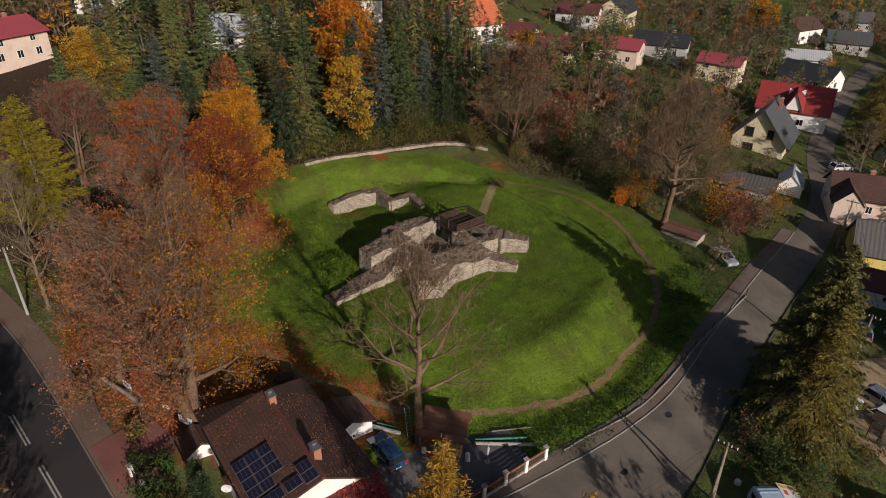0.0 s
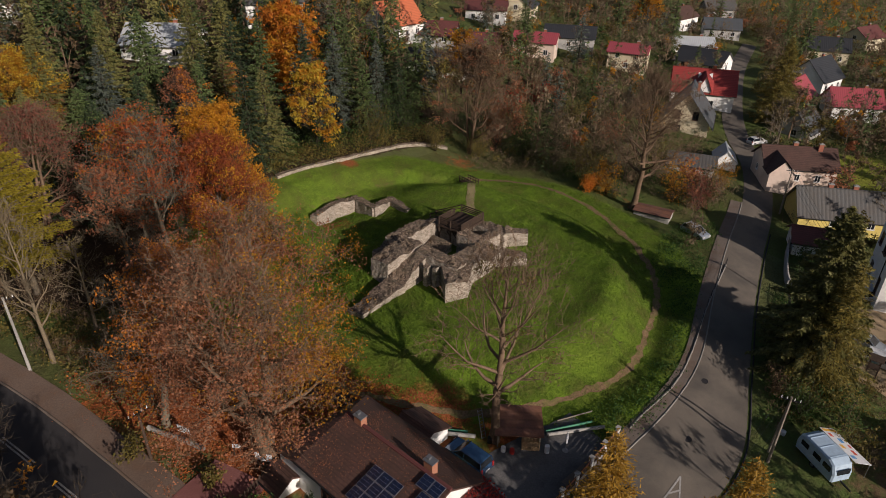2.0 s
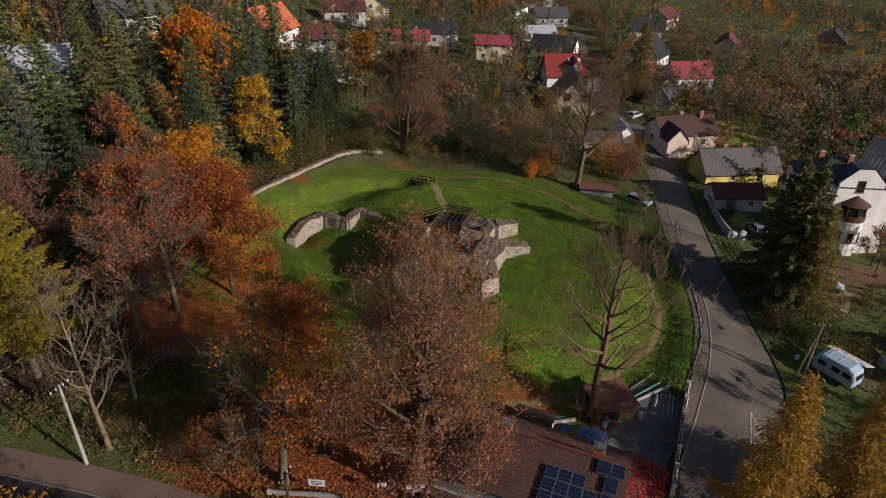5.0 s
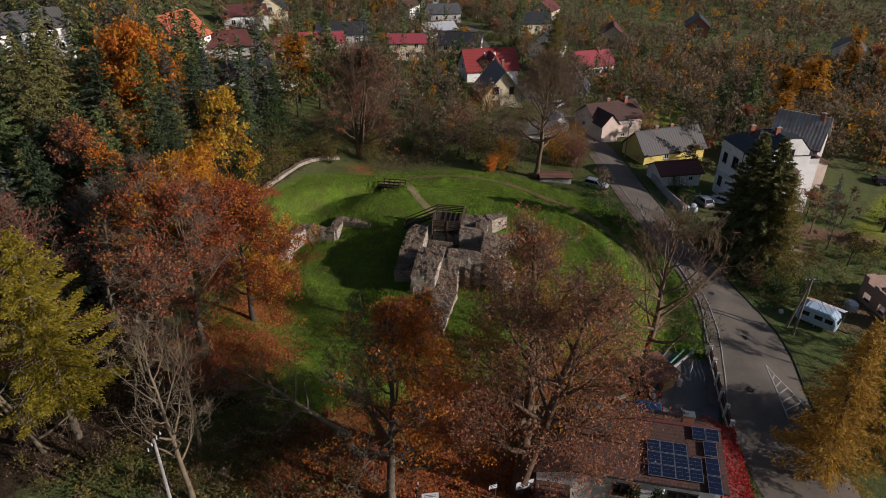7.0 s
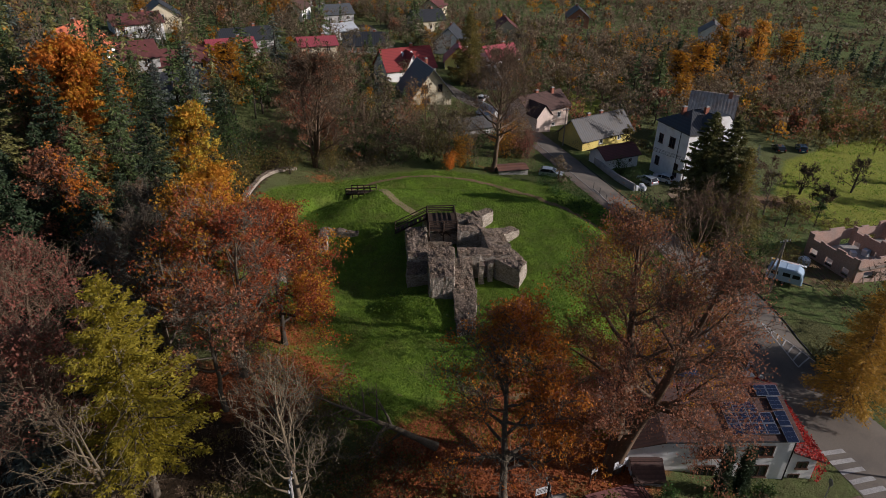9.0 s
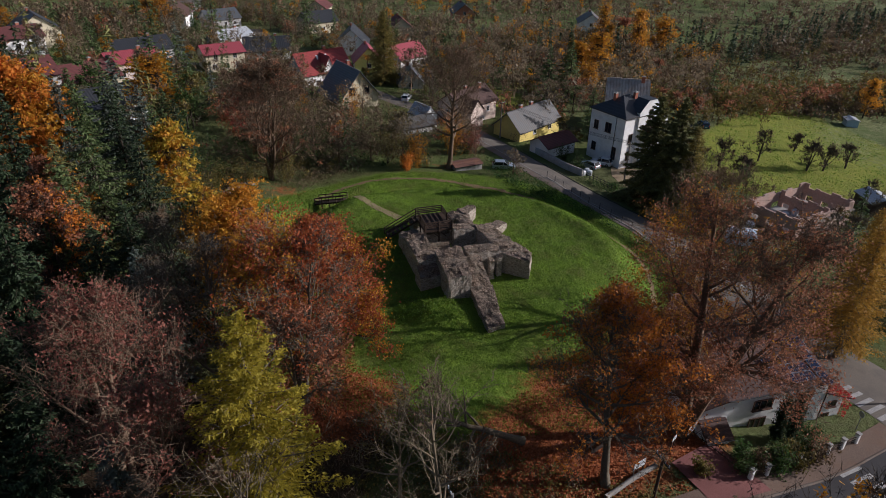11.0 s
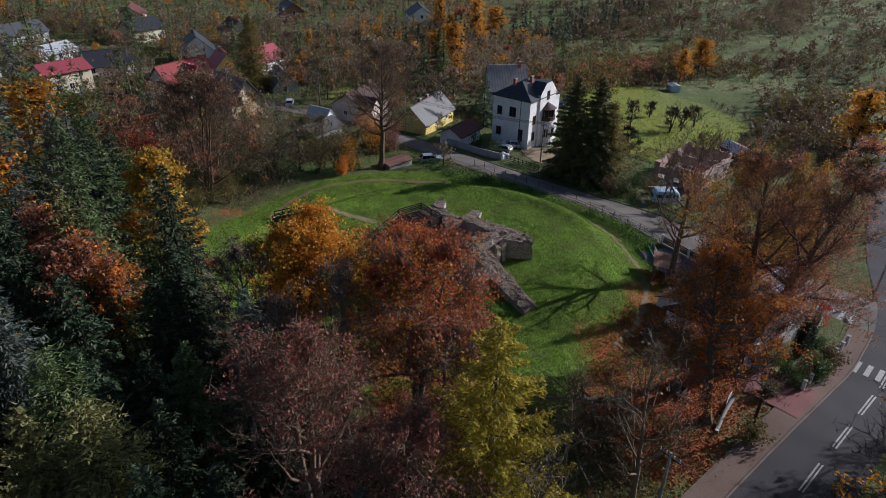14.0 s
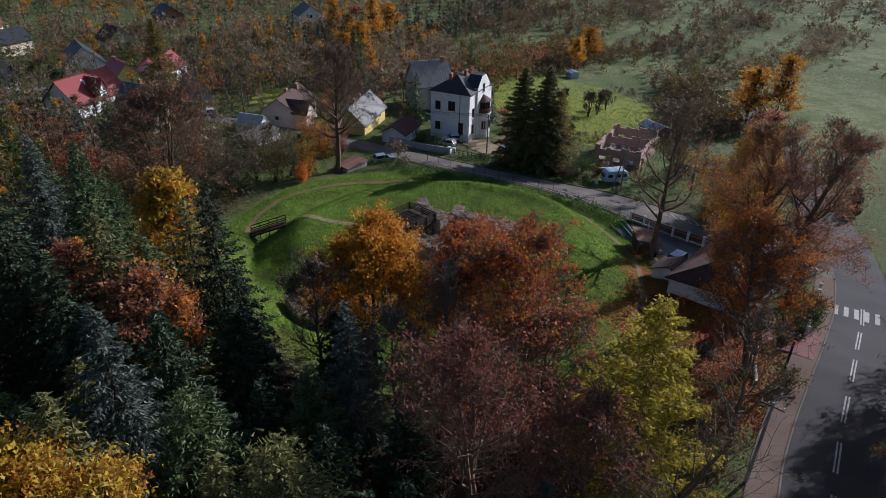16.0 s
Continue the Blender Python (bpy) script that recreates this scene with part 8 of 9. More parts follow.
ga, gb = Vector((45.2, -10.4)), Vector((40.6, -16.4))
for i in range(9):
    p = ga.lerp(gb, i / 8)
    part("post", MB().tube((p.x, p.y, hz(p.x, p.y) - 0.2), (p.x, p.y, hz(p.x, p.y) + 1.3), 0.05, n=6), "metal_dark", gt)
    if i < 8:
        q2 = ga.lerp(gb, (i + 1) / 8)
        for k in (0.3, 0.7, 1.1):
            part("rail", beam((p.x, p.y, hz(p.x, p.y) + k), (q2.x, q2.y, hz(q2.x, q2.y) + k), 0.04, 0.07), "metal_dark", gt)
for i, (x, y, s, mt, lab) in enumerate(((47.4, -10.6, 0.95, "tarp_white", "white builder's bag by the gate"), (48.5, -9.9, 0.9, "tarp_white", "white builder's bag by the gate"), (46.6, -9.6, 0.85, "tarp_white", "white builder's bag by the gate"), (44.2, -22.4, 1.0, "tarp_white", "white builder's bag in the sandy yard"), (60.5, -3.6, 1.1, "tarp_white", "white water tank behind the outbuilding"), (27.4, -33.2, 0.5, "plastic_white", "small white meter box on the verge"), (36.4, -38.6, 1.4, "tarp_white", "white covered pile beside the brick shell"))):
    solo("builders_bag", MB().bevel_box((0, 0, 0), (s, s, s * 0.95), s * 0.18, 25 * i), mt, lab, "bag", at=(x, y, hz(x, y)))
tr = thing("garden_slide", (43.6, -26.6, hz(43.6, -26.6)), 40, "dark play frame with a bright green slide", "slide")
part("slide", MB().add([(0.6, -0.3, 1.5), (0.6, 0.3, 1.5), (2.8, 0.3, 0.2), (2.8, -0.3, 0.2), (0.6, -0.3, 1.42), (0.6, 0.3, 1.42), (2.8, 0.3, 0.12), (2.8, -0.3, 0.12)], [(3, 2, 1, 0), (4, 5, 6, 7), (0, 1, 5, 4), (1, 2, 6, 5), (2, 3, 7, 6), (3, 0, 4, 7)]), "plastic_green", tr)
part("deck", MB().box((0, 0, 1.45), (1.2, 1.2, 0.08)), "wood_dark", tr)
part("roof", MB().box((0, 0, 2.6), (1.5, 1.5, 0.08)), "wood_dark", tr)
for sx in (-0.5, 0.5):
    for sy in (-0.5, 0.5):
        part("post", beam((sx, sy, -0.1), (sx, sy, 2.6), 0.1), "wood_dark", tr)
dish = thing("satellite_dish", tuple(near((4.9, -5.75, 5.0))), NH - 120, "white satellite dish on the house wall", "satellite dish")
vs = [(0, 0, 0)] + [(0.42 * math.cos(radians(k * 30)), 0.12, 0.42 * math.sin(radians(k * 30))) for k in range(12)]
part("reflector", MB().add(vs, [(0, 1 + k, 1 + (k + 1) % 12) for k in range(12)]), "plastic_white", dish)
part("arm", beam((0, 0.0, -0.3), (0, 0.45, 0), 0.03), "metal_grey", dish)
part("bracket", beam((0, -0.02, -0.1), (0, -0.5, -0.35), 0.05), "metal_grey", dish)

# ---- gardens, orchards and the far wood ----
TEMPL = []
for lab, lf, h, r, nl, sz, sd, fz, bk in (
        ("brown bare-branched garden tree among houses", "leaf_brown", 9.0, 3.8, 260, 0.3, 401, 6, "bark_brown"), ("grey leafless garden tree with fine twigs", "leaf_olive", 10.0, 3.8, 120, 0.3, 402, 7, "bark_grey"),
        ("small russet-leaved garden tree", "leaf_russet", 8.0, 3.4, 650, 0.34, 403, 3, "bark_dark"), ("slender amber garden tree between houses", "leaf_amber", 12.0, 2.1, 1700, 0.26, 404, 4, "bark_dark"), ("small olive-green garden tree", "leaf_olive", 7.0, 3.2, 750, 0.36, 405, 2, "bark_dark"),
        ("dull green-leaved garden tree", "leaf_green", 7.5, 3.0, 750, 0.36, 406, 2, "bark_dark")):
    TEMPL.append(tree("garden_tree", lab, -400 - 20 * len(TEMPL), -420, h, r, 1.4, lf, bk, nl, sz, sd, 22 if lf == "leaf_amber" else 8, 0.16, (0, 0), 1.6 if lf == "leaf_amber" else 1.2, 2, 1, None, 1.1 if lf == "leaf_amber" else 0.7, 0.0, "tree", 0.36, fuzz=fz, twig=(1.5, 0.09)))
TEMPL.append(conifer("garden_spruce", "dark green spruce in a garden", -540, -420, 11, 3.3, "needle_green", 411, 0.04, 0.4, 0.6, size=0.75, fine=1.6))
TEMPL.append(conifer("garden_spruce", "blue-grey spruce in a garden", -560, -420, 11, 3.2, "needle_blue", 412, 0.04, 0.4, 0.6, size=0.75, fine=1.6))
HOUSES = [(o.location.x, o.location.y) for o in scene.objects if o.parent is None and o.name.split(".")[0] in ("house", "villa", "unfinished_house", "outbuilding", "shed", "garage", "annex")]
rng = np.random.RandomState(91)


def free(x, y, gap=7.5):
    if min((x - a) ** 2 + (y - b) ** 2 for a, b in HOUSES) < gap * gap:
        return False
    p = np.array([float(x)]), np.array([float(y)])
    if near_line(*p, STREET[::2])[0] < 5.5 or near_line(*p, MAIN[::2])[0] < 8:
        return False
    if math.hypot(x - 57, y - 40) < 11 or math.hypot(x - 60, y - 1) < 7:
        return False
    if math.hypot(x - 1, y + 2) < 36 or math.hypot(x - 51, y + 20) < 10 or math.hypot(x - 33, y + 30) < 13:
        return False
    return True


def field(x, y):
    return in_plot(x, y, MEADOW) > 0.3 or math.hypot(x - 92, y - 24) < 10 or math.hypot(x - 110, y + 92) < 20


def plant(k, x, y, s):
    ob = copy_thing(TEMPL[k], pose(x, y, hz(x, y), 0, 0, rng.uniform(0, 360)) @ Matrix.Diagonal((s * rng.uniform(0.9, 1.2) * (1.2 + 0.4 * math.sin(7 * x) if k == 3 else 1), s * rng.uniform(0.9, 1.2) * (1.2 + 0.4 * math.sin(5 * y) if k == 3 else 1), s, 1)))
    ob["group"] = "garden trees"


# trees that stand out singly
for x, y, k, s in ((28.4, 64.8, 6, 1.15), (16.8, 62, 3, 1.15), (56.5, 93, 7, 1.15), (101, 145, 3, 1.2), (104, 141, 3, 1.0), (88, 137, 6, 1.5), (96, 115, 6, 1.5), (140.6, 110.4, 6, 1.4), (137, 172, 2, 1.8), (34, 77, 4, 1.2), (38.3, 68, 7, 0.8), (19, 58, 5, 1.2), (22.5, 60, 4, 1.3), (33, 58, 0, 1.0), (38, 60, 2, 0.9), (45, 66, 0, 0.9), (26, 53, 0, 0.8), (52, 60, 0, 0.9), (46, 55, 1, 0.9),
                   (74, 33, 1, 1.2), (83, 33, 4, 1.0), (86, 44, 0, 1.1), (108, 48.7, 1, 1.25), (149, -73, 3, 1.0), (75, -102, 3, 1.7), (70, -90, 3, 1.4), (72, -96, 2, 1.2), (16, -59, 1, 0.8), (26, -78, 1, 1.3), (35, -72, 4, 1.2), (22, -66, 1, 0.8), (44, -78, 2, 1.2),
                   (100, 5, 6, 1.4), (97, 10, 6, 1.3), (135, 4, 3, 1.2), (131, 9, 3, 1.0), (170, 6, 3, 1.05), (177, -3, 3, 1.55), (184, 3, 2, 1.6), (194, -11, 3, 1.2), (188, 11, 3, 1.4), (165, -84, 3, 1.1),
                   (62, -2, 4, 0.8), (74, 3, 1, 1.0), (80, -4, 0, 1.0), (92, 2, 2, 1.0), (76, 16, 0, 0.9), (42, 51, 6, 1.0), (36, 54, 7, 0.9), (30, 57, 0, 1.1), (66, 74, 1, 1.2), (24, 67, 6, 1.2), (9, 62, 7, 1.3), (3, 58, 6, 1.3), (-2, 66, 5, 1.3), (-9, 63, 6, 1.5), (12, 55, 4, 1.1), (38, 83, 6, 1.3), (31, 78, 4, 1.2), (21, 82, 5, 1.0), (5, 84, 6, 1.4), (-10, 80, 7, 1.4)):
    plant(k, x, y, s)
made = 0
while made < 80:
    x, y = rng.uniform(14, 165), rng.uniform(-30, 165)
    if (x - 0.2 * y < 14 and y < 55) or not free(x, y, 9.0) or field(x, y):
        continue
    k = rng.choice(8, p=[0.32, 0.24, 0.1, 0.03, 0.1, 0.07, 0.09, 0.05])
    plant(k, x, y, rng.uniform(0.5, 0.95) if k < 6 else rng.uniform(0.6, 1.2))
    made += 1
made = 0
while made < 24:
    x, y = rng.uniform(-85, 14), rng.uniform(52, 150)
    if free(x, y):
        plant(rng.choice([0, 1, 2, 5, 6, 6, 7]), x, y, rng.uniform(0.8, 1.4))
        made += 1


def brush(name, label, spots, h, twigs_per, leaves_per, bark, leaf, seed, size=0.4, width=0.09, wide=0.5):
    """Scrub and woods too far to count, one object each for stems and leaves: upright twigs fanning from each spot."""
    r2 = np.random.RandomState(seed)
    c = np.array(spots, float)
    hh = r2.uniform(0.45, 1.0, len(c)) * h
    z = height(c[:, 0], c[:, 1])
    if twigs_per:
        s, hs = np.repeat(np.arange(len(c)), twigs_per), np.repeat(hh, twigs_per)
        m = len(s)
        t = r2.rand(m) ** 0.8
        off = r2.normal(size=(m, 2)) * (hs * wide * 0.5)[:, None] * (0.35 + 0.65 * np.sin(np.pi * np.clip(t + 0.15, 0, 1)))[:, None]
        p = np.stack([c[s, 0] + off[:, 0], c[s, 1] + off[:, 1], z[s] + t * hs * 0.72], 1)
        d = np.stack([off[:, 0] * 0.5 / (hs * wide), off[:, 1] * 0.5 / (hs * wide), np.full(m, 0.8)], 1) + r2.normal(size=(m, 3)) * 0.3
        d *= (hs * 0.34)[:, None]
        v, q = spikes(p, d, width, r2)
        solo(name, fast_mesh(name, v, q, bark), None, label + ", bare twigs", "scrub", kind="stuff")
    if leaves_per:
        s, hs = np.repeat(np.arange(len(c)), leaves_per), np.repeat(hh, leaves_per)
        m = len(s)
        t = r2.rand(m) ** 0.75
        w = hs * wide * 0.5 * np.sin(np.pi * np.clip(t * 0.8 + 0.2, 0, 1)) ** 0.7
        p = np.stack([c[s, 0] + r2.normal(size=m) * w, c[s, 1] + r2.normal(size=m) * w, z[s] + t * hs], 1)
        v, q = flakes(p, size, r2)
        solo(name, fast_mesh(name, v, q, leaf), None, label + ", leaves", "scrub", kind="stuff")


def spots(n, x0, x1, y0, y1, keep, seed):
    r2 = np.random.RandomState(seed)
    c = np.stack([r2.uniform(x0, x1, n), r2.uniform(y0, y1, n)], 1)
    return c[[bool(keep(a, b)) for a, b in c]]


def along(line, n, wide, seed):
    """Spots along a hedge line."""
    r2 = np.random.RandomState(seed)
    p = curve_pts(line, 1.0)
    return p[r2.randint(len(p), size=n)][:, :2] + r2.normal(size=(n, 2)) * wide


def valley(x, y):
    return free(x, y, 9) and not field(x, y)


def woods(name, label, spots, h, bark, leaf, seed, leaves=56, twigs=16, size=0.5, wide=0.3, width=0.11, low=0.3):
    """Trees too many to count, one object for stems and twigs and one for leaves: each tree a stem and clumps at the ends of its limbs."""
    r2 = np.random.RandomState(seed)
    c = np.array(spots, float)
    n, K = len(c), 8
    hh = r2.uniform(0.55, 1.1, n) * h
    R = hh * wide * r2.uniform(0.75, 1.25, n)
    foot = np.stack([c[:, 0], c[:, 1], height(c[:, 0], c[:, 1])], 1)
    a = r2.uniform(0, 6.28, (n, K))
    t = r2.uniform(low, 0.95, (n, K))
    rad = R[:, None] * np.sqrt(r2.rand(n, K)) * np.sin(np.pi * np.clip(t * 0.85 + 0.1, 0, 1)) ** 0.6
    clump = foot[:, None] + np.stack([np.cos(a) * rad, np.sin(a) * rad, t * hh[:, None]], -1)
    parts = []
    lift = foot + np.stack([np.zeros(n), np.zeros(n), hh * 0.9], 1)
    parts.append(spikes(foot - np.array([[0, 0, 0.3]]), lift - foot, 0.035 * h, r2))
    stem = foot[:, None] + np.stack([0 * t, 0 * t, t * hh[:, None] * 0.55], -1)
    parts.append(spikes(stem.reshape(-1, 3), (clump - stem).reshape(-1, 3), width * 1.6, r2))
    k = np.repeat(np.arange(n), twigs)
    src_ = clump[k, r2.randint(K, size=len(k))]
    d = (src_ - foot[k]) * np.array([[0.5, 0.5, 0.0]]) / (R[k, None] + 0.1) + r2.normal(size=(len(k), 3)) * 0.5 + np.array([[0, 0, 0.7]])
    parts.append(spikes(src_ - d * (hh[k] * 0.05)[:, None], d * (hh[k] * 0.17)[:, None], width, r2))
    v = np.concatenate([p[0] for p in parts])
    solo(name, fast_mesh(name, v, np.arange(len(v)).reshape(-1, 3), bark), None, label + ", stems and twigs", "trees", kind="stuff")
    if leaves:
        k = np.repeat(np.arange(n), leaves)
        away = r2.normal(size=(len(k), 3))
        away /= np.linalg.norm(away, axis=1)[:, None]
        p = clump[k, r2.randint(K, size=len(k))] + away * (R[k] * r2.uniform(0.3, 0.52, len(k)))[:, None] * np.array([[1, 1, 0.8]])
        p[:, 2] = np.maximum(p[:, 2], foot[k, 2] + 0.3)
        v, q = flakes(p, size * 1.5, r2, away)
        solo(name, fast_mesh(name, v, q, leaf), None, label + ", leaves", "trees", kind="stuff")


def firs(name, label, spots, h, needle, seed, sprays=150, size=0.75):
    """Conifers too many to count, one object: tiers of hanging sprays round each stem."""
    r2 = np.random.RandomState(seed)
    c = np.array(spots, float)
    n = len(c)
    hh = r2.uniform(0.6, 1.15, n) * h
    k = np.repeat(np.arange(n), sprays)
    t = 0.04 + 0.96 * r2.rand(len(k)) ** 1.5
    tier = np.round(t * 16) / 16 + r2.normal(size=len(k)) * 0.012
    a = r2.uniform(0, 6.28, len(k))
    ln = hh[k] * 0.21 * (1 - t) ** 0.85 * (0.75 + 0.25 * np.sin(a * 5 + k))
    s_ = np.sqrt(r2.uniform(0.05, 1, len(k)))
    out = np.stack([np.cos(a), np.sin(a), -0.4 + 0 * a], 1)
    p = np.stack([c[k, 0], c[k, 1], height(c[k, 0], c[k, 1]) + tier * hh[k]], 1) + out * (ln * s_)[:, None]
    d = (out + r2.normal(size=(len(k), 3)) * 0.35) * (size * r2.uniform(0.7, 1.4, len(k)))[:, None]
    v, q = spikes(p - d * 0.4, d, size * 0.42, r2, 0.5)
    solo(name, fast_mesh(name, v, q, needle), None, label, "conifers", kind="stuff")


inner = lambda x, y: free(x, y, 7.0) and x - 0.2 * y > 10 and not field(x, y)
lanes = lambda x, y: free(x, y, 8.5) and x - 0.2 * y > 10 and not field(x, y)
brush("garden_scrub", "brown scrub between the gardens", spots(520, 16, 130, -5, 140, inner, 511), 2.6, 12, 26, "bark_brown", "leaf_tan_haze", 511, 0.3, 0.07)
brush("garden_scrub", "olive scrub between the gardens", spots(480, 16, 130, -5, 140, inner, 512), 2.0, 3, 44, "bark_grey", "leaf_olive", 512, 0.36, 0.06, 0.6)
brush("garden_scrub", "green hedges between the gardens", spots(420, 16, 130, 20, 140, inner, 513), 2.0, 0, 46, "bark_grey", "leaf_green", 513, 0.34, 0.06, 0.6)
woods("village_trees", "brown autumn trees between the houses", spots(300, 16, 185, -4, 175, lanes, 601), 8.5, "bark_brown", "leaf_tan_haze", 601, 300, 22, 0.27, 0.4, 0.09, 0.2)
woods("village_trees", "grey bare trees between the houses", spots(190, 16, 185, -4, 175, lanes, 602), 10.0, "bark_brown", "leaf_tan_haze", 602, 70, 70, 0.4, 0.3, 0.08)
woods("village_trees", "russet trees between the houses", spots(95, 16, 185, -4, 175, lanes, 603), 6.5, "bark_brown", "leaf_russet", 603, 260, 16, 0.28, 0.36, 0.09, 0.2)
woods("village_trees", "olive garden trees between the houses", spots(150, 16, 185, -4, 175, lanes, 604), 6.0, "bark_brown", "leaf_olive", 604, 260, 10, 0.28, 0.4, 0.09, 0.15)
woods("village_trees", "ochre garden trees between the houses", spots(75, 16, 185, 20, 175, lanes, 605), 7.0, "bark_brown", "leaf_amber", 605, 230, 10, 0.28, 0.26, 0.09, 0.2)
firs("village_firs", "dark green firs between the houses", spots(110, 16, 185, 20, 175, lanes, 606), 12.0, "needle_green", 606)
slope = lambda x, y: near_line(np.array([x]), np.array([y]), MAIN[::2])[0] > 7.5
brush("slope_scrub", "dry brown scrub on the western slope", spots(150, -50, -31, -24, 0, slope, 516), 2.8, 46, 14, "bark_brown", "leaf_tan_haze", 516, 0.16, 0.035)
brush("slope_scrub", "olive bushes on the western slope", spots(60, -50, -31, -24, 0, slope, 517), 1.8, 10, 90, "bark_brown", "leaf_olive", 517, 0.16, 0.035, 0.6)
mews = lambda x, y: math.hypot(x - 1, y + 2) > 36.5 and near_line(np.array([x]), np.array([y]), STREET[::2])[0] > 4.2 and min(math.hypot(x - a, y - b) for a, b in HOUSES) > 4.6 and math.hypot(x - 40, y - 5) > 4
brush("garden_scrub", "bare brown bushes in the gardens by the tall ash", spots(230, 30, 66, 6, 46, mews, 518), 3.4, 44, 16, "bark_brown", "leaf_tan_haze", 518, 0.2, 0.05)
brush("garden_scrub", "dull green bushes in the gardens by the tall ash", spots(110, 30, 66, 6, 46, mews, 519), 2.4, 6, 80, "bark_brown", "leaf_green", 519, 0.22, 0.05, 0.6)
turf = spots(1500, 52, 140, -78, -28, lambda x, y: in_plot(x, y, MEADOW) > 0.5, 520)
leaf_patch("meadow_tufts", "yellowing grass tufts of the meadow", turf, 0.3, "grass_blade", 520, "grass", 0.9, 7, 0.3)
hill = lambda x, y: free(x, y, 8.0) and not (x > -46 and y < 52)
firs("hill_firs", "olive-green spruces of the wood above the castle", spots(190, -120, 16, 44, 130, hill, 607), 17.0, "needle_olive", 607, 210, 0.85)
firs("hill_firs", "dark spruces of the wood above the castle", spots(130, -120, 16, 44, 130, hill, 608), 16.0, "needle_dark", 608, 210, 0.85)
woods("hill_trees", "brown trees of the wood above the castle", spots(230, -120, 16, 44, 130, hill, 609), 12.0, "bark_brown", "leaf_brown", 609, 80, 26, 0.46)
woods("hill_trees", "ochre trees of the wood above the castle", spots(40, -120, 16, 44, 130, hill, 610), 11.0, "bark_brown", "leaf_amber", 610, 130, 12, 0.42)
yard = lambda x, y: math.hypot(x - 28, y + 38) > 5 and math.hypot(x - 44.2, y + 46.2) > 9.5 and near_line(np.array([x]), np.array([y]), STREET[::2])[0] > 4.6
brush("yard_scrub", "dry brown weeds round the unfinished house", spots(330, 24, 62, -64, -28, yard, 514), 1.6, 30, 24, "dry_stalk", "leaf_brown", 514, 0.2, 0.04)
brush("yard_scrub", "olive weeds round the unfinished house", spots(260, 24, 62, -64, -28, yard, 515), 1.3, 0, 50, "dry_stalk", "leaf_olive", 515, 0.2, 0.04, 0.7)
for x, y, k, s in ((53, -30, 1, 0.8), (57, -26, 0, 0.9), (50, -34, 4, 0.7), (33, -52, 6, 1.0), (30, -49, 0, 0.9), (55, -38, 5, 0.6), (48, -56, 1, 0.9), (60, -24, 2, 0.7), (66, -28, 0, 0.7), (24, -50, 1, 1.0)):
    plant(k, x, y, s)
# hedges and woods of the valley east of the village; tan leaves carry painted distance haze
HEDGES = [[(118, 18), (140, -12), (165, -30), (200, -55), (245, -85), (300, -120)], [(150, 30), (190, -8), (235, -48), (290, -80), (350, -105)], [(140, -52), (165, -84), (178, -112), (205, -150)], [(110, -96), (150, -120), (200, -160), (260, -215)],
          [(180, -70), (230, -110), (300, -160), (380, -210)], [(130, -112), (160, -165), (215, -235)], [(230, -60), (300, -100), (400, -140)], [(250, -150), (330, -190), (420, -230)], [(60, -76), (90, -92), (125, -104)]]
for k, hl in enumerate(HEDGES):
    woods("valley_wood", "grey-brown hedgerow bushes in the valley", along(hl, 130, 6.0, 540 + k), 6.5 if k < 2 else 5.0, "bark_brown", "leaf_tan_haze" if k % 2 else "leaf_brown", 540 + k, 60, 5, 0.42, 0.5, 0.12, 0.12)
    woods("valley_wood", "olive hedgerow bushes in the valley", along(hl, 50, 6.0, 570 + k), 5.0, "bark_brown", "leaf_olive", 570 + k, 60, 4, 0.42, 0.5, 0.12, 0.12)
woods("valley_wood", "olive trees beyond the meadow", along([(112, -20), (128, -34), (150, -46), (168, -66), (185, -90)], 150, 7.0, 522), 7.0, "bark_brown", "leaf_olive", 522, 90, 10, 0.42, 0.4, 0.1, 0.12)
woods("valley_wood", "russet bushes beyond the meadow", along([(108, -14), (130, -36), (155, -52), (172, -78)], 90, 6.0, 523), 5.5, "bark_brown", "leaf_russet", 523, 90, 10, 0.4, 0.42, 0.1, 0.12)
woods("valley_wood", "brown woods behind the villa", spots(420, 100, 200, -30, 50, valley, 533), 7.5, "bark_brown", "leaf_tan_haze", 533, 80, 9, 0.4, 0.42, 0.1, 0.15)
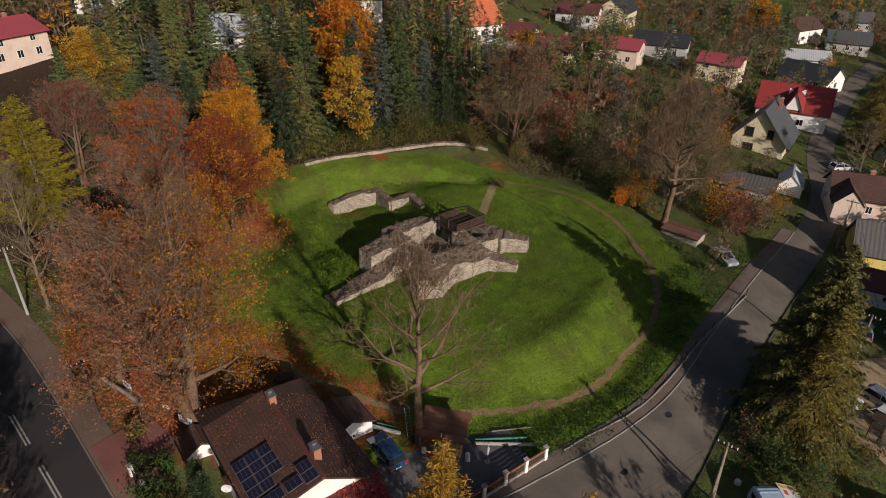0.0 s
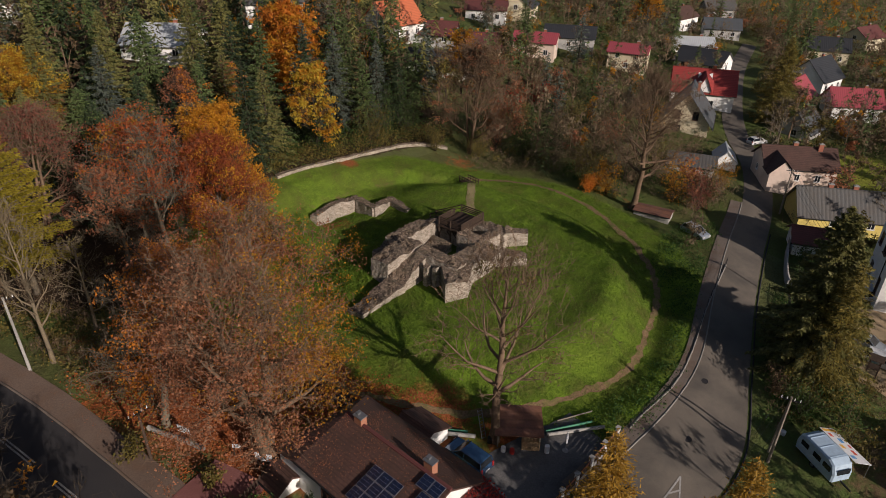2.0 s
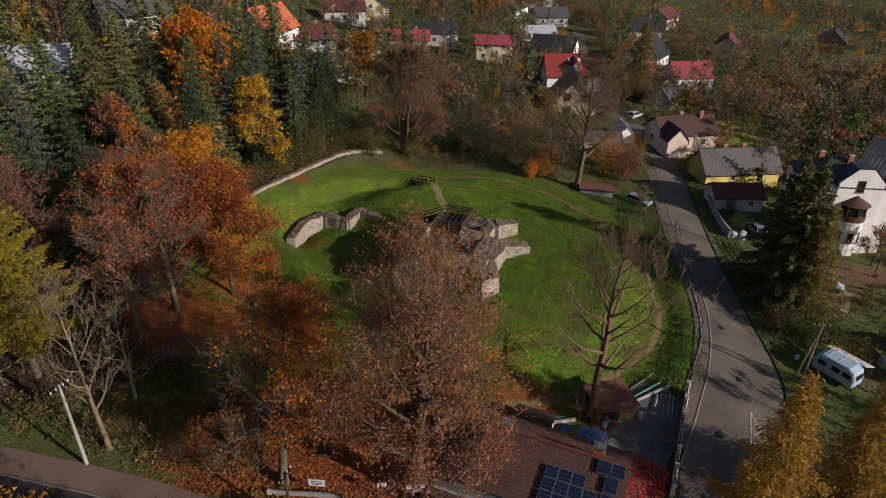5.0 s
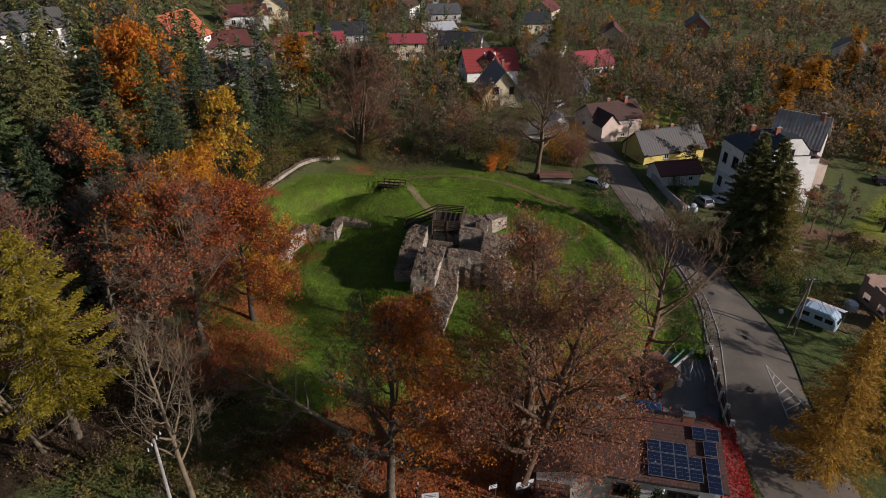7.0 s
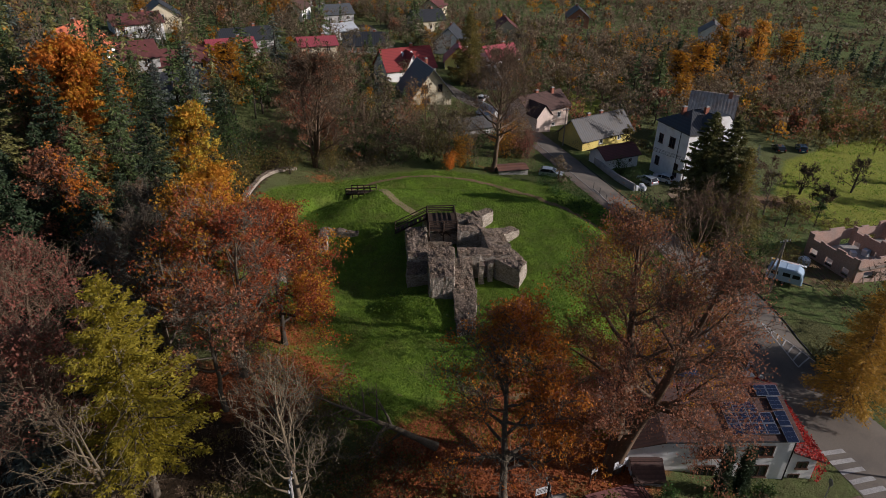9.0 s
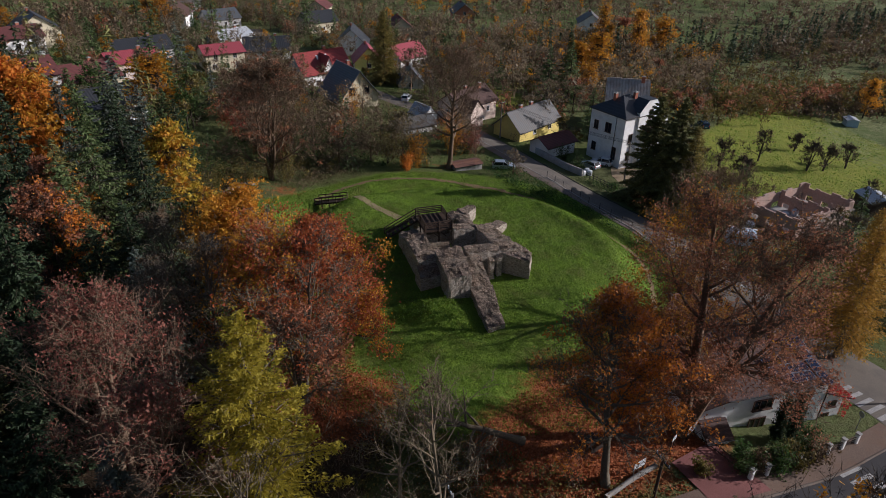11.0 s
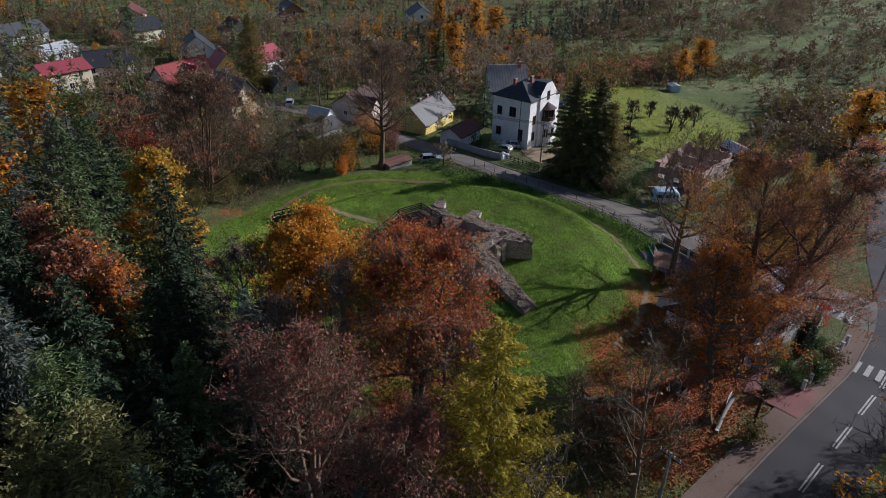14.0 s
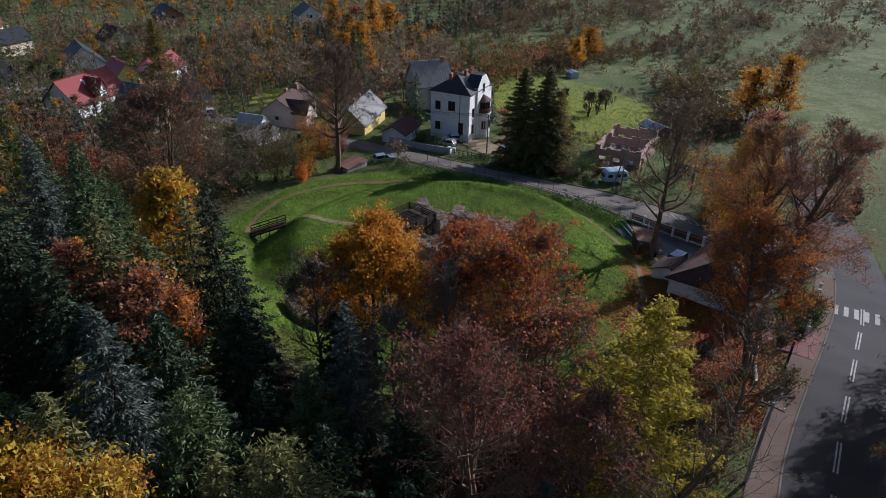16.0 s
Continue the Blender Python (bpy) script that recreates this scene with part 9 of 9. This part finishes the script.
woods("valley_wood", "ochre trees behind the villa", spots(80, 100, 200, -30, 50, valley, 534), 7.0, "bark_brown", "leaf_amber", 534, 90, 8, 0.4, 0.34, 0.1, 0.15)
firs("valley_wood", "dark conifers in the valley", along([(150, 20), (190, -14), (235, -50), (290, -82), (350, -105)], 110, 8.0, 524), 12.0, "needle_dark", 524, 170, 0.9)
woods("valley_wood", "brown woods on the far side of the valley", spots(500, 215, 480, -330, 180, lambda x, y: x - 0.25 * y > 235, 525), 10.0, "bark_brown", "leaf_tan_haze", 525, 56, 6, 0.8, 0.55, 0.2, 0.12)
woods("valley_wood", "dull woods on the far side of the valley", spots(250, 215, 480, -330, 180, lambda x, y: x - 0.25 * y > 235, 526), 9.0, "bark_brown", "leaf_brown", 526, 56, 6, 0.8, 0.55, 0.2, 0.12)
brush("valley_wood", "bushes along the meadow edge", along([(50, -46), (60, -60), (74, -69), (96, -80), (118, -77)], 110, 1.6, 528), 2.6, 40, 24, "bark_dark", "leaf_brown", 528, 0.26, 0.06)
woods("valley_wood", "scattered bushes on the far valley floor", spots(130, 115, 300, -230, -85, lambda x, y: free(x, y, 9), 535), 3.2, "bark_brown", "leaf_tan_haze", 535, 60, 10, 0.36, 0.6, 0.1, 0.1)
woods("valley_wood", "brown woods beyond the village", spots(560, 150, 330, -10, 300, lambda x, y: free(x, y, 9), 529), 9.0, "bark_brown", "leaf_tan_haze", 529, 60, 7, 0.55, 0.42, 0.14, 0.15)
woods("valley_wood", "ochre trees beyond the village", spots(110, 150, 330, -10, 300, lambda x, y: free(x, y, 9), 530), 10.0, "bark_brown", "leaf_amber", 530, 110, 8, 0.5, 0.26, 0.12, 0.15)
firs("valley_wood", "dark firs beyond the village", spots(130, 60, 330, 90, 300, lambda x, y: free(x, y, 9), 531), 13.0, "needle_green", 531, 140, 0.9)
woods("hill_wood", "brown woods on the hill above the village", spots(420, -160, 150, 125, 320, lambda x, y: free(x, y, 9), 532), 10.0, "bark_brown", "leaf_brown", 532, 60, 7, 0.55, 0.42, 0.14, 0.15)

for o in TEMPL:
    for c in (*o.children_recursive, o):
        bpy.data.objects.remove(c)
